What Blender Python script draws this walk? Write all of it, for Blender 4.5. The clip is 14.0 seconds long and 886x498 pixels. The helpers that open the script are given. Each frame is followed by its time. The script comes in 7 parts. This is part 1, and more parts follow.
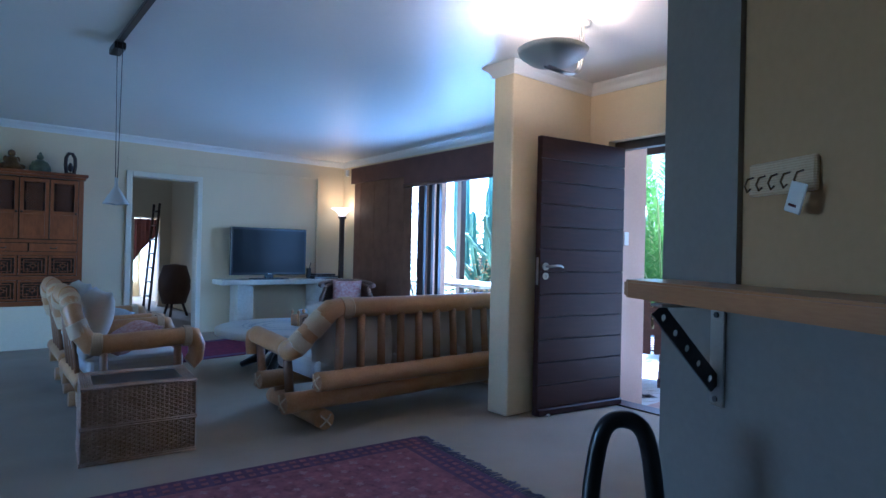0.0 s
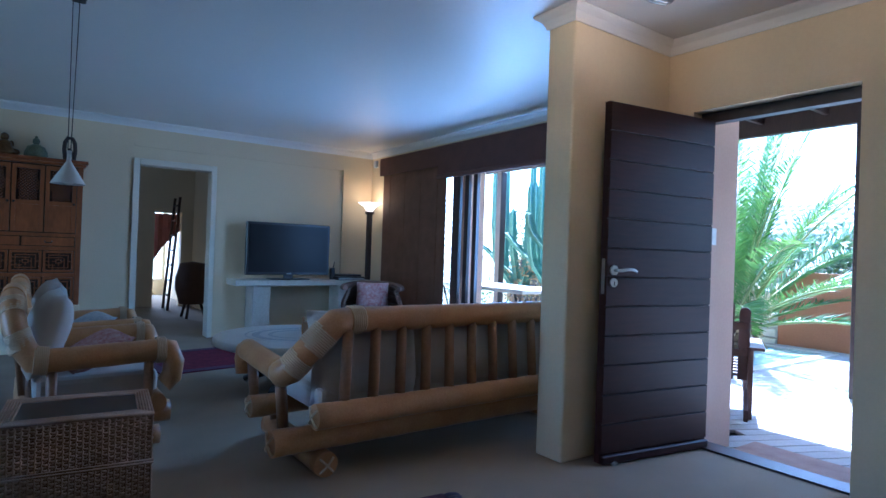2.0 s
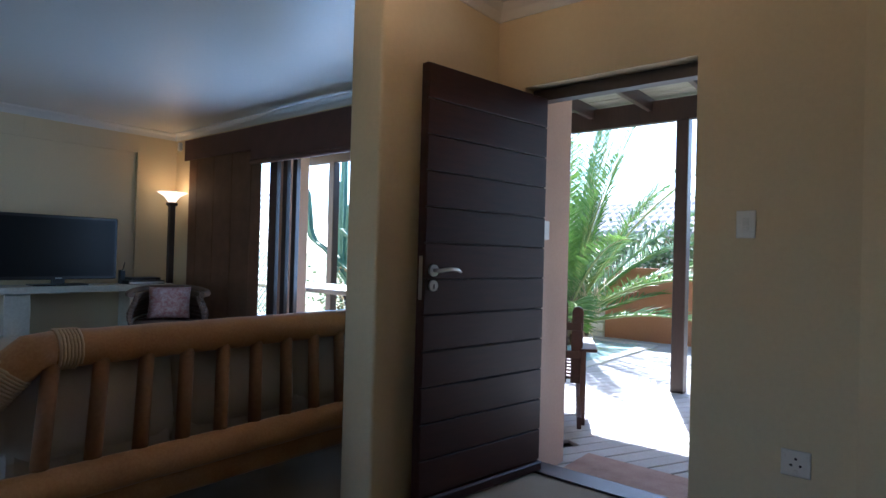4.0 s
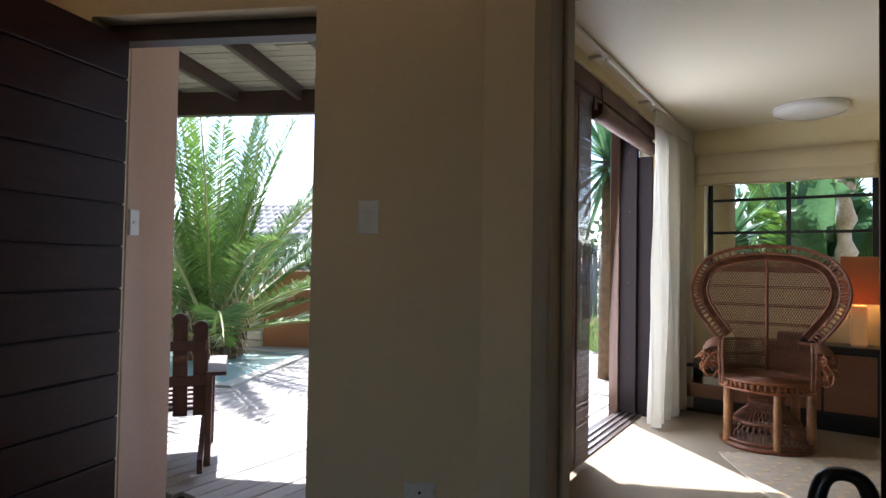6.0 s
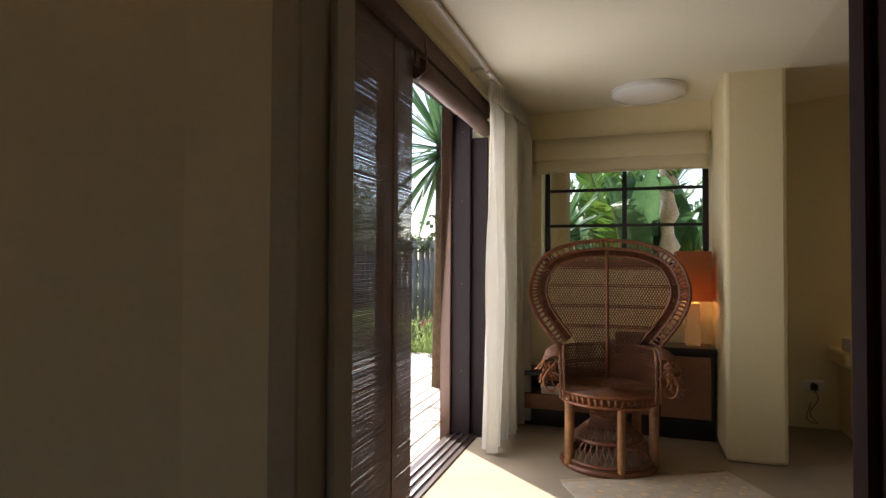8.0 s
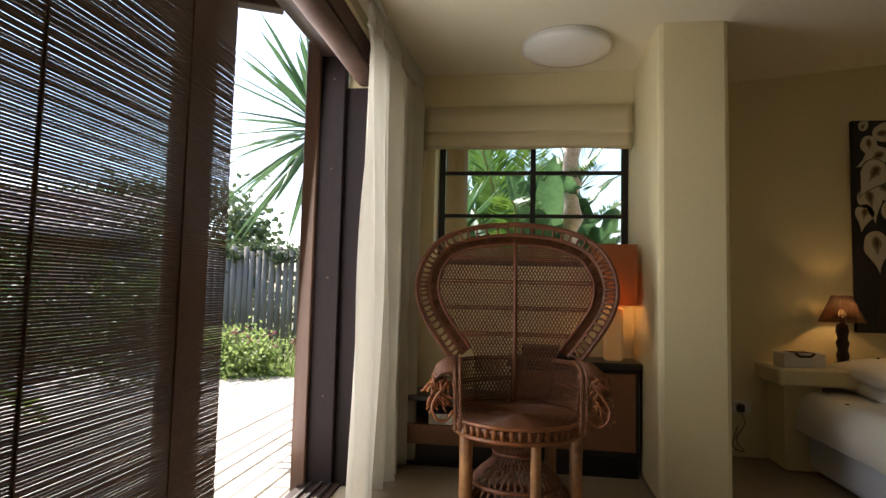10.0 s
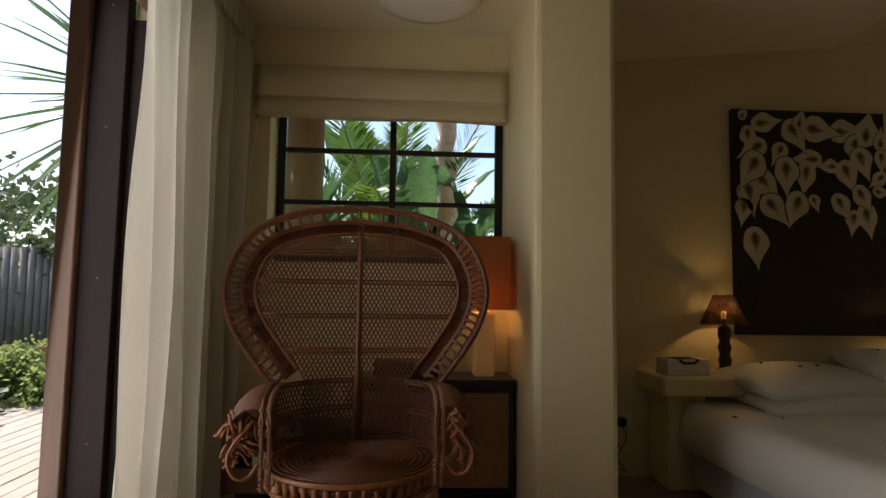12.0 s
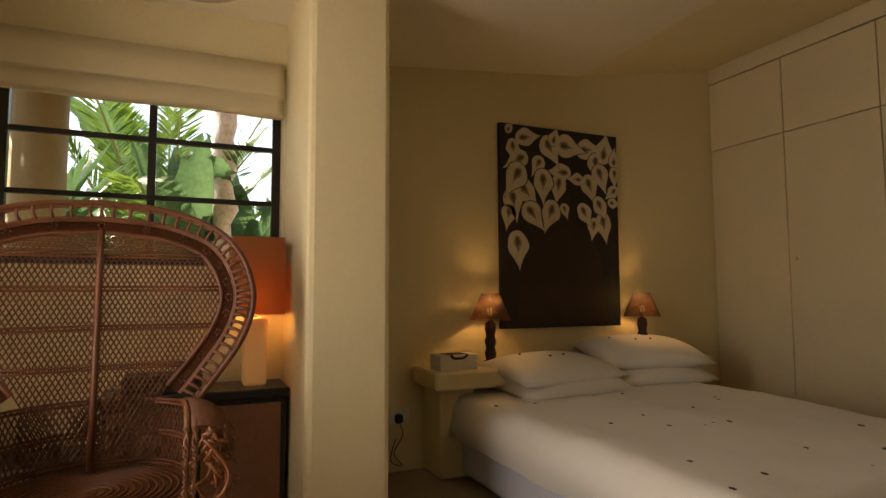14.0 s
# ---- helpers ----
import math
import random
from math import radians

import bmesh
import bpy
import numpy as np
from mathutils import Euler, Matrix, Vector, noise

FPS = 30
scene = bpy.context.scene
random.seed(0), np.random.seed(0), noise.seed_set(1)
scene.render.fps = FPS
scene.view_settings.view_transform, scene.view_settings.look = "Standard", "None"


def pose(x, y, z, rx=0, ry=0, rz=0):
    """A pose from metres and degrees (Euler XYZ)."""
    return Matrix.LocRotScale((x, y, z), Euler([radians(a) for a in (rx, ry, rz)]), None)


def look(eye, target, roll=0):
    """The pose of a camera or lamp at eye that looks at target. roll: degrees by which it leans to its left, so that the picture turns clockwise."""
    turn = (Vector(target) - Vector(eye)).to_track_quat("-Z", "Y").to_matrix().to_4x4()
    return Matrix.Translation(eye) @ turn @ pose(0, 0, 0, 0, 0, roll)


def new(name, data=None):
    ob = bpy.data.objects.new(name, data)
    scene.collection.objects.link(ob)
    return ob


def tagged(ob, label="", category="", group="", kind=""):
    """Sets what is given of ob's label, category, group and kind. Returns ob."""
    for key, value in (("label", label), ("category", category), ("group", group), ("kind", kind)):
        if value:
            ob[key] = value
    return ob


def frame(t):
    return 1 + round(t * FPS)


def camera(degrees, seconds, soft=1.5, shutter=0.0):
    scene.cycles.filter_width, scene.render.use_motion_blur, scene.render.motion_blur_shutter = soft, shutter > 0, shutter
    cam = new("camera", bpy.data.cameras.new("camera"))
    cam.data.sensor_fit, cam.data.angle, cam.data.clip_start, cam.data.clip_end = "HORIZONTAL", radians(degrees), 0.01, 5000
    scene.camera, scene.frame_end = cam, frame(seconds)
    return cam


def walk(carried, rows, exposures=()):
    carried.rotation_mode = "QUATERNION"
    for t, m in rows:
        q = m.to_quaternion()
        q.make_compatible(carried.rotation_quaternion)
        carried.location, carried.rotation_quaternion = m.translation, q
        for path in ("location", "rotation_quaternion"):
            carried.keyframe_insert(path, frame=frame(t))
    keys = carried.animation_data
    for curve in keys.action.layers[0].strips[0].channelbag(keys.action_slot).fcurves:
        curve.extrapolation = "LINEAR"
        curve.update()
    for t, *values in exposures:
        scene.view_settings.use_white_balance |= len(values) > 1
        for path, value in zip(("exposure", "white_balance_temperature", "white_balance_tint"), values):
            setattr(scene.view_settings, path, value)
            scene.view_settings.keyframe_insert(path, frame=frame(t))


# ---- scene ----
cam = camera(75.1, 14.0)
PATH = [
    (0, (0.319, 0.359, 1.182), (0.798, 2.301, 1.192), 1.3),
    (0.5, (0.362, 0.534, 1.18), (0.78, 2.489, 1.185), 1.4),
    (1, (0.414, 0.752, 1.183), (0.786, 2.717, 1.181), 1.3),
    (1.5, (0.443, 1.016, 1.185), (0.798, 2.984, 1.186), 1.7),
    (1.9, (0.511, 1.188, 1.161), (0.858, 3.157, 1.17), 1.9),
    (2, (0.527, 1.231, 1.161), (0.881, 3.199, 1.172), 2.0),
    (4.3, (1.052, 1.911, 1.167), (2.036, 3.652, 1.202), 1.6),
    (4.5, (1.107, 1.959, 1.148), (2.195, 3.636, 1.202), 1.6),
    (5, (1.251, 2.086, 1.157), (2.615, 3.546, 1.212), 1.3),
    (5.5, (1.395, 2.141, 1.153), (2.95, 3.397, 1.215), 0.9),
    (6, (1.631, 2.169, 1.166), (3.292, 3.281, 1.222), 1.0),
    (6.5, (1.816, 2.198, 1.163), (3.547, 3.2, 1.22), 0.9),
    (7, (2.044, 2.276, 1.17), (3.847, 3.141, 1.23), 0.7),
    (7.5, (2.234, 2.329, 1.164), (4.096, 3.058, 1.227), 0.5),
    (8, (2.484, 2.364, 1.202), (4.381, 2.997, 1.245), 0.3),
    (8.2, (2.593, 2.379, 1.205), (4.497, 2.989, 1.243), 0.2),
    (10.5, (3.621, 2.518, 0.977), (5.607, 2.698, 1.136), 1.3),
    (11, (3.796, 2.468, 0.991), (5.787, 2.57, 1.145), 0.9),
    (11.5, (3.965, 2.414, 1.006), (5.959, 2.413, 1.158), 0.9),
    (12, (4.09, 2.351, 1.006), (6.08, 2.231, 1.164), 0.8),
    (12.5, (4.142, 2.299, 1.01), (6.113, 1.998, 1.166), 0.6),
    (13, (4.14, 2.249, 1.017), (6.069, 1.742, 1.172), 0.2),
    (13.5, (4.124, 2.243, 1.027), (6.007, 1.589, 1.183), 0.1),
    (14, (4.116, 2.251, 1.036), (5.945, 1.455, 1.184), -0.2),
]
walk(cam, [(t, look(eye, target, roll)) for t, eye, target, roll in PATH],
     exposures=[(0.0, 3.4, 4050, 12), (2.2, 3.0, 4200, 12), (4.4, 2.2, 5250, 12), (6.0, 1.8, 5700, 14), (7.5, 1.45, 6550, 16), (10.6, 1.35, 6700, 12), (12.0, 0.68, 6950, 14), (13.0, 1.1, 8250, 18), (14.0, 1.75, 8500, 22)])


# ---- world, sun, exposure ----
A = 25.6  # the living room is turned by this against the bedroom
L = pose(0, 0, 0, 0, 0, A)
CA, SA = math.cos(radians(A)), math.sin(radians(A))


def uv(u, v):
    return (u * CA - v * SA, u * SA + v * CA)


SUN_TO = Vector((0.66 * math.cos(radians(52)), 0.75 * math.cos(radians(52)), math.sin(radians(52))))
world = bpy.data.worlds.new("sky")
scene.world = world
world.use_nodes = True
wn = world.node_tree.nodes
sky = wn.new("ShaderNodeTexSky")
sky.sky_type, sky.sun_disc = "NISHITA", False
sky.sun_elevation, sky.sun_rotation = radians(52), math.atan2(0.66, 0.75)
wn["Background"].inputs[1].default_value = 0.15
world.node_tree.links.new(sky.outputs[0], wn["Background"].inputs[0])
sun = new("sun", bpy.data.lights.new("sun", "SUN"))
sun.data.energy, sun.data.angle, sun.data.color = 5.0, radians(0.5), (1.0, 0.965, 0.91)
sun.matrix_world = look((0, 0, 20), Vector((0, 0, 20)) - SUN_TO)


def area(name, m, w, h, power, col):
    ob = new(name, bpy.data.lights.new(name, "AREA"))
    ob.data.shape, ob.data.size, ob.data.size_y, ob.data.energy, ob.data.color = "RECTANGLE", w, h, power, col
    ob.matrix_world = m
    return ob


def bulb(name, p, power, col, r=0.03):
    ob = new(name, bpy.data.lights.new(name, "POINT"))
    ob.data.energy, ob.data.color, ob.data.shadow_soft_size = power, col, r
    ob.location = p
    return ob


def aim(eye, to):
    return look(Vector(eye), Vector(to))


SKYBLUE = (0.42, 0.68, 1.0)
area("daylight_fill", aim((*uv(5.3, 5.6), 1.35), (*uv(0, 5.6), 1.2)), 1.4, 1.3, 5.2, SKYBLUE)
# Blue fill added for a west window that never comes into view.
area("daylight_fill", aim((*uv(-3.55, 5.2), 1.4), (*uv(2, 5.8), 1.3)), 2.6, 1.3, 0.75, (0.3, 0.58, 1.0))
area("daylight_fill", aim((5.6, 3.62, 1.15), (5.6, 0, 0.9)), 1.3, 2.0, 11.5, (0.95, 0.97, 1.0))
area("daylight_fill", aim((*uv(4.72, 2.45), 1.15), (*uv(1.5, 2.45), 0.9)), 0.8, 1.9, 0.3, (0.6, 0.8, 1.0))
WARM = (1.0, 0.62, 0.26)

# ---- materials ----
MATS = {}


def surf(name, c1, c2=None, rough=0.6, metal=0.0, scale=8.0, fine=120.0, bump=0.1, stretch=(1, 1, 1), spec=0.5, vary=0.0, trans=0.0, sheen=0.0, wave=None, dist=0.002):
    """Two-tone noise material with a coarse and a fine scale and bump; vary shifts it from piece to piece."""
    m = bpy.data.materials.new(name)
    m.use_nodes = True
    nt = m.node_tree
    b = nt.nodes["Principled BSDF"]
    c2 = c2 or tuple(k * 0.8 for k in c1)
    tc = nt.nodes.new("ShaderNodeTexCoord")
    mp = nt.nodes.new("ShaderNodeMapping")
    mp.inputs["Scale"].default_value = stretch
    nt.links.new(tc.outputs["Object"], mp.inputs[0])
    n1 = nt.nodes.new("ShaderNodeTexNoise")
    n1.inputs["Scale"].default_value, n1.inputs["Detail"].default_value = scale, 4
    n2 = nt.nodes.new("ShaderNodeTexNoise")
    n2.inputs["Scale"].default_value, n2.inputs["Detail"].default_value = fine, 3
    for n in (n1, n2):
        nt.links.new(mp.outputs[0], n.inputs["Vector"])
    mix = nt.nodes.new("ShaderNodeMath")
    mix.operation = "MULTIPLY_ADD"
    mix.inputs[1].default_value = 0.45
    nt.links.new(n2.outputs["Fac"], mix.inputs[0])
    half = nt.nodes.new("ShaderNodeMath")
    half.operation = "MULTIPLY"
    half.inputs[1].default_value = 0.55
    nt.links.new(n1.outputs["Fac"], half.inputs[0])
    nt.links.new(half.outputs[0], mix.inputs[2])
    fac = mix.outputs[0]
    if wave:
        w = nt.nodes.new("ShaderNodeTexWave")
        w.bands_direction = wave[0]
        w.inputs["Scale"].default_value, w.inputs["Distortion"].default_value, w.inputs["Detail"].default_value = wave[1], wave[2], 2
        nt.links.new(mp.outputs[0], w.inputs["Vector"])
        av = nt.nodes.new("ShaderNodeMath")
        av.operation = "MULTIPLY_ADD"
        av.inputs[1].default_value = wave[3]
        nt.links.new(w.outputs["Fac"], av.inputs[0])
        nt.links.new(fac, av.inputs[2])
        fac = av.outputs[0]
    if vary:
        oi = nt.nodes.new("ShaderNodeObjectInfo")
        vv = nt.nodes.new("ShaderNodeMath")
        vv.operation = "MULTIPLY_ADD"
        vv.inputs[1].default_value = vary
        nt.links.new(oi.outputs["Random"], vv.inputs[0])
        nt.links.new(fac, vv.inputs[2])
        fac = vv.outputs[0]
    ramp = nt.nodes.new("ShaderNodeValToRGB")
    ramp.color_ramp.elements[0].position, ramp.color_ramp.elements[1].position = 0.3, 0.72 + vary
    ramp.color_ramp.elements[0].color, ramp.color_ramp.elements[1].color = (*c2, 1), (*c1, 1)
    nt.links.new(fac, ramp.inputs[0])
    nt.links.new(ramp.outputs[0], b.inputs["Base Color"])
    b.inputs["Roughness"].default_value, b.inputs["Metallic"].default_value = rough, metal
    b.inputs["Specular IOR Level"].default_value = spec
    b.inputs["Sheen Weight"].default_value = sheen
    if trans:
        t = nt.nodes.new("ShaderNodeBsdfTranslucent")
        nt.links.new(ramp.outputs[0], t.inputs[0])
        ms = nt.nodes.new("ShaderNodeMixShader")
        ms.inputs[0].default_value = trans
        nt.links.new(b.outputs[0], ms.inputs[1])
        nt.links.new(t.outputs[0], ms.inputs[2])
        nt.links.new(ms.outputs[0], nt.nodes["Material Output"].inputs[0])
    if bump:
        bp = nt.nodes.new("ShaderNodeBump")
        bp.inputs["Strength"].default_value, bp.inputs["Distance"].default_value = bump, dist
        nt.links.new(fac, bp.inputs["Height"])
        nt.links.new(bp.outputs[0], b.inputs["Normal"])
    MATS[name] = m
    return m


def glow(name, col, strength):
    m = bpy.data.materials.new(name)
    m.use_nodes = True
    b = m.node_tree.nodes["Principled BSDF"]
    b.inputs["Base Color"].default_value = (*col, 1)
    b.inputs["Emission Color"].default_value = (*col, 1)
    b.inputs["Emission Strength"].default_value = strength
    return m


def glass_mat(name, tint=(0.95, 0.98, 0.98)):
    m = bpy.data.materials.new(name)
    m.use_nodes = True
    nt = m.node_tree
    tr, gl, lw, fr, mx = (nt.nodes.new(k) for k in ("ShaderNodeBsdfTransparent", "ShaderNodeBsdfGlossy", "ShaderNodeLayerWeight", "ShaderNodeMath", "ShaderNodeMixShader"))
    tr.inputs[0].default_value = (*tint, 1)
    gl.inputs["Roughness"].default_value = 0.02
    fr.operation = "POWER"
    fr.inputs[1].default_value = 4.0
    nt.links.new(lw.outputs["Facing"], fr.inputs[0])
    nt.links.new(fr.outputs[0], mx.inputs[0])
    nt.links.new(tr.outputs[0], mx.inputs[1])
    nt.links.new(gl.outputs[0], mx.inputs[2])
    nt.links.new(mx.outputs[0], nt.nodes["Material Output"].inputs[0])
    return m


wall_m = surf("cream_plaster", (0.75, 0.63, 0.41), (0.69, 0.57, 0.36), 0.75, scale=1.3, fine=60, bump=0.12, dist=0.004)
wall_bed = surf("yellow_cream_plaster", (0.78, 0.68, 0.42), (0.72, 0.62, 0.37), 0.7, scale=1.2, fine=50, bump=0.15, dist=0.004)
ceilbed_m = surf("cream_ceiling_paint", (0.80, 0.74, 0.58), (0.76, 0.70, 0.54), 0.5, scale=1, fine=40, bump=0.04)
ceil_m = surf("white_ceiling_paint", (0.80, 0.79, 0.76), (0.76, 0.75, 0.72), 0.42, scale=1, fine=40, bump=0.04)
trim_m = surf("cream_trim_paint", (0.76, 0.70, 0.56), (0.70, 0.63, 0.48), 0.5, scale=3, fine=80, bump=0.05)
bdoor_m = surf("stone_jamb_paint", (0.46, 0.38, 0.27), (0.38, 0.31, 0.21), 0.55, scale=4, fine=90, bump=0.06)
carpet_m = surf("beige_carpet", (0.36, 0.295, 0.21), (0.27, 0.215, 0.15), 0.95, scale=2.2, fine=330, bump=0.7, spec=0.1, dist=0.006)
door_m = surf("dark_red_hardwood", (0.050, 0.014, 0.009), (0.020, 0.006, 0.005), 0.38, spec=0.3, scale=6, fine=70, bump=0.06, stretch=(1, 1, 9), vary=0.12)
dark_m = surf("dark_timber_frame", (0.055, 0.030, 0.022), (0.03, 0.017, 0.013), 0.45, scale=6, fine=60, bump=0.1, stretch=(1, 1, 0.2))
slidefr_m = surf("brown_stained_timber", (0.16, 0.085, 0.05), (0.09, 0.045, 0.028), 0.42, scale=5, fine=50, bump=0.1, stretch=(6, 6, 0.4))
bamboo_m = surf("golden_bamboo", (0.55, 0.31, 0.12), (0.38, 0.175, 0.06), 0.4, scale=3, fine=50, bump=0.06, stretch=(2, 2, 2))
slatbam_m = surf("split_bamboo", (0.32, 0.17, 0.075), (0.20, 0.095, 0.04), 0.5, scale=5, fine=60, bump=0.08, vary=0.1)
palebark_m = surf("pale_peeling_bark", (0.78, 0.66, 0.56), (0.40, 0.27, 0.20), 0.85, scale=6, fine=40, bump=0.7, dist=0.01)
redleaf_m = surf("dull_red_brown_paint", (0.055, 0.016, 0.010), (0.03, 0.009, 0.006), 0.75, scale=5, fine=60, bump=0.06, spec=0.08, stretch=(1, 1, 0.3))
roofboard_m = surf("weathered_roof_board", (0.36, 0.35, 0.28), (0.20, 0.19, 0.14), 0.85, scale=5, fine=50, bump=0.3, stretch=(3, 0.5, 3), vary=0.3)
darkwicker_m = surf("dark_brown_wicker", (0.20, 0.115, 0.07), (0.10, 0.055, 0.035), 0.6, scale=14, fine=120, bump=0.4)
darksteel_m = surf("dull_grey_steel", (0.10, 0.10, 0.105), (0.06, 0.06, 0.065), 0.4, metal=0.6, scale=6, fine=120, bump=0.05)
bind_m = surf("rattan_binding", (0.62, 0.47, 0.28), (0.46, 0.31, 0.16), 0.5, scale=10, fine=150, bump=0.5, wave=("Z", 60, 1, 0.3))
cushion_m = surf("cream_cotton", (0.54, 0.49, 0.43), (0.46, 0.41, 0.35), 0.9, scale=4, fine=220, bump=0.25, sheen=0.2)
pattern_m = surf("red_print_cotton", (0.62, 0.50, 0.45), (0.32, 0.06, 0.06), 0.9, scale=26, fine=70, bump=0.2)
blueprint_m = surf("blue_print_cotton", (0.66, 0.66, 0.64), (0.30, 0.36, 0.42), 0.9, scale=20, fine=60, bump=0.2)
wicker_m = surf("brown_wicker", (0.50, 0.32, 0.20), (0.30, 0.175, 0.10), 0.6, scale=14, fine=120, bump=0.3)
pea_m = surf("reddish_rattan", (0.21, 0.068, 0.025), (0.09, 0.028, 0.011), 0.42, scale=8, fine=160, bump=0.6)
pea_thin = surf("cane_strand", (0.22, 0.08, 0.03), (0.10, 0.035, 0.014), 0.5, scale=8, fine=90, bump=0.1)
pea_bam = surf("scorched_bamboo", (0.42, 0.20, 0.07), (0.15, 0.06, 0.022), 0.42, scale=9, fine=40, bump=0.1)
cab_m = surf("orange_elm_wood", (0.30, 0.10, 0.028), (0.13, 0.042, 0.013), 0.34, scale=5, fine=40, bump=0.08, stretch=(1, 1, 0.3), vary=0.08)
black_m = surf("black_lacquer", (0.014, 0.012, 0.012), (0.008, 0.007, 0.007), 0.28, scale=5, fine=60, bump=0.03)
# Near-black colour stands in for shade in hollow furniture.
void_m = surf("near_black_shade", (0.03, 0.018, 0.012), (0.02, 0.012, 0.008), 0.8, bump=0)
leather_m = surf("brown_lacquer_panel", (0.27, 0.115, 0.05), (0.20, 0.08, 0.035), 0.4, scale=3, fine=40, bump=0.06)
stone_m = surf("pale_travertine", (0.66, 0.62, 0.53), (0.50, 0.45, 0.36), 0.6, scale=7, fine=45, bump=0.25)
tabletop_m = surf("white_mosaic_stone", (0.60, 0.57, 0.52), (0.50, 0.47, 0.42), 0.4, scale=6, fine=60, bump=0.1)
mosaic_m = surf("blue_grey_mosaic", (0.55, 0.54, 0.52), (0.16, 0.18, 0.22), 0.5, scale=40, fine=90, bump=0.2)
tv_m = surf("black_plastic", (0.012, 0.012, 0.013), (0.009, 0.009, 0.01), 0.3, bump=0)
screen_m = surf("dark_screen", (0.006, 0.006, 0.008), (0.005, 0.005, 0.006), 0.3, bump=0, spec=0.2)
steel_m = surf("brushed_steel", (0.55, 0.54, 0.52), (0.45, 0.44, 0.42), 0.3, metal=1.0, scale=5, fine=150, bump=0.05)
bronze_m = surf("bronze", (0.20, 0.12, 0.05), (0.08, 0.045, 0.02), 0.35, metal=0.8, scale=12, fine=60, bump=0.2)
jade_m = surf("green_patina_bronze", (0.17, 0.19, 0.12), (0.07, 0.08, 0.05), 0.5, metal=0.4, scale=12, fine=60, bump=0.2)
darkwood_m = surf("dark_carved_wood", (0.05, 0.025, 0.015), (0.02, 0.01, 0.007), 0.5, scale=10, fine=60, bump=0.3)
white_m = surf("white_plastic", (0.80, 0.78, 0.74), (0.76, 0.74, 0.70), 0.35, bump=0)
creamdoor_m = surf("cream_cupboard_paint", (0.70, 0.60, 0.39), (0.64, 0.54, 0.34), 0.5, scale=2, fine=40, bump=0.06, vary=0.04)
curtain_m = surf("cream_linen", (0.82, 0.79, 0.71), (0.76, 0.73, 0.64), 0.85, scale=5, fine=260, bump=0.2, stretch=(1, 1, 0.4), trans=0.5)
romanblind_m = surf("beige_blind_cloth", (0.74, 0.64, 0.42), (0.68, 0.58, 0.37), 0.85, scale=4, fine=200, bump=0.2, trans=0.15)
bedreed_m = surf("thin_brown_reed", (0.20, 0.105, 0.06), (0.11, 0.06, 0.035), 0.6, scale=6, fine=90, bump=0.2, trans=0.35)
jamb_m = surf("near_black_stained_timber", (0.022, 0.013, 0.013), (0.013, 0.008, 0.008), 0.6, scale=6, fine=60, bump=0.06, spec=0.2, stretch=(1, 1, 0.2))
# Darkened tan carries the column's shade; a dry shrub shares it.
column_m = surf("column_shade_tan", (0.32, 0.22, 0.10), (0.25, 0.17, 0.075), 0.8, scale=2, fine=40, bump=0.2)
woven_m = surf("brown_woven_reed", (0.15, 0.085, 0.06), (0.08, 0.045, 0.035), 0.7, scale=6, fine=90, bump=0.2, trans=0.12)
valance_m = surf("red_brown_woven_reed", (0.13, 0.055, 0.035), (0.07, 0.03, 0.02), 0.7, scale=6, fine=120, bump=0.3, wave=("Z", 60, 1.0, 0.2))
linen_m = surf("white_bed_linen", (0.80, 0.77, 0.70), (0.74, 0.71, 0.64), 0.88, scale=3, fine=200, bump=0.15, sheen=0.2)
bedbase_m = surf("blue_white_valance", (0.66, 0.68, 0.74), (0.58, 0.60, 0.68), 0.9, scale=4, fine=200, bump=0.15)
deck_m = surf("weathered_deck", (0.46, 0.42, 0.375), (0.30, 0.265, 0.23), 0.8, scale=5, fine=60, bump=0.3, vary=0.2)
cover_sheet_m = surf("grey_shade_sheet", (0.34, 0.29, 0.22), (0.18, 0.15, 0.11), 0.85, scale=9, fine=70, bump=0.3, trans=0.1)
ext_m = surf("pink_render", (0.62, 0.44, 0.33), (0.54, 0.37, 0.28), 0.85, scale=2, fine=60, bump=0.3)
ochre_m = surf("terracotta_render", (0.44, 0.20, 0.10), (0.36, 0.15, 0.07), 0.85, scale=2, fine=40, bump=0.3)
tile_m = surf("pale_roof_tile", (0.55, 0.46, 0.38), (0.38, 0.30, 0.25), 0.8, scale=6, fine=40, bump=0.3, vary=0.2)
ground_m = surf("dry_garden_soil", (0.22, 0.19, 0.10), (0.10, 0.12, 0.04), 0.95, scale=0.7, fine=12, bump=0.6, dist=0.03)
leaf_m = surf("palm_leaflet", (0.17, 0.27, 0.045), (0.045, 0.11, 0.02), 0.32, scale=2, fine=9, bump=0.05, trans=0.4)
rachis_m = surf("palm_stalk", (0.38, 0.40, 0.14), (0.28, 0.28, 0.09), 0.5, scale=3, fine=30, bump=0.1)
trunk_m = surf("fibrous_trunk", (0.24, 0.16, 0.09), (0.11, 0.07, 0.04), 0.9, scale=12, fine=60, bump=0.8, dist=0.01)
cactus_m = surf("cactus_green", (0.12, 0.22, 0.14), (0.05, 0.11, 0.07), 0.5, scale=6, fine=40, bump=0.1)
yucca_m = surf("yucca_leaf", (0.14, 0.26, 0.11), (0.06, 0.13, 0.06), 0.4, scale=3, fine=30, bump=0.05, trans=0.25)
banana_m = surf("banana_leaf", (0.12, 0.22, 0.09), (0.045, 0.10, 0.04), 0.28, scale=3, fine=30, bump=0.15, trans=0.4)
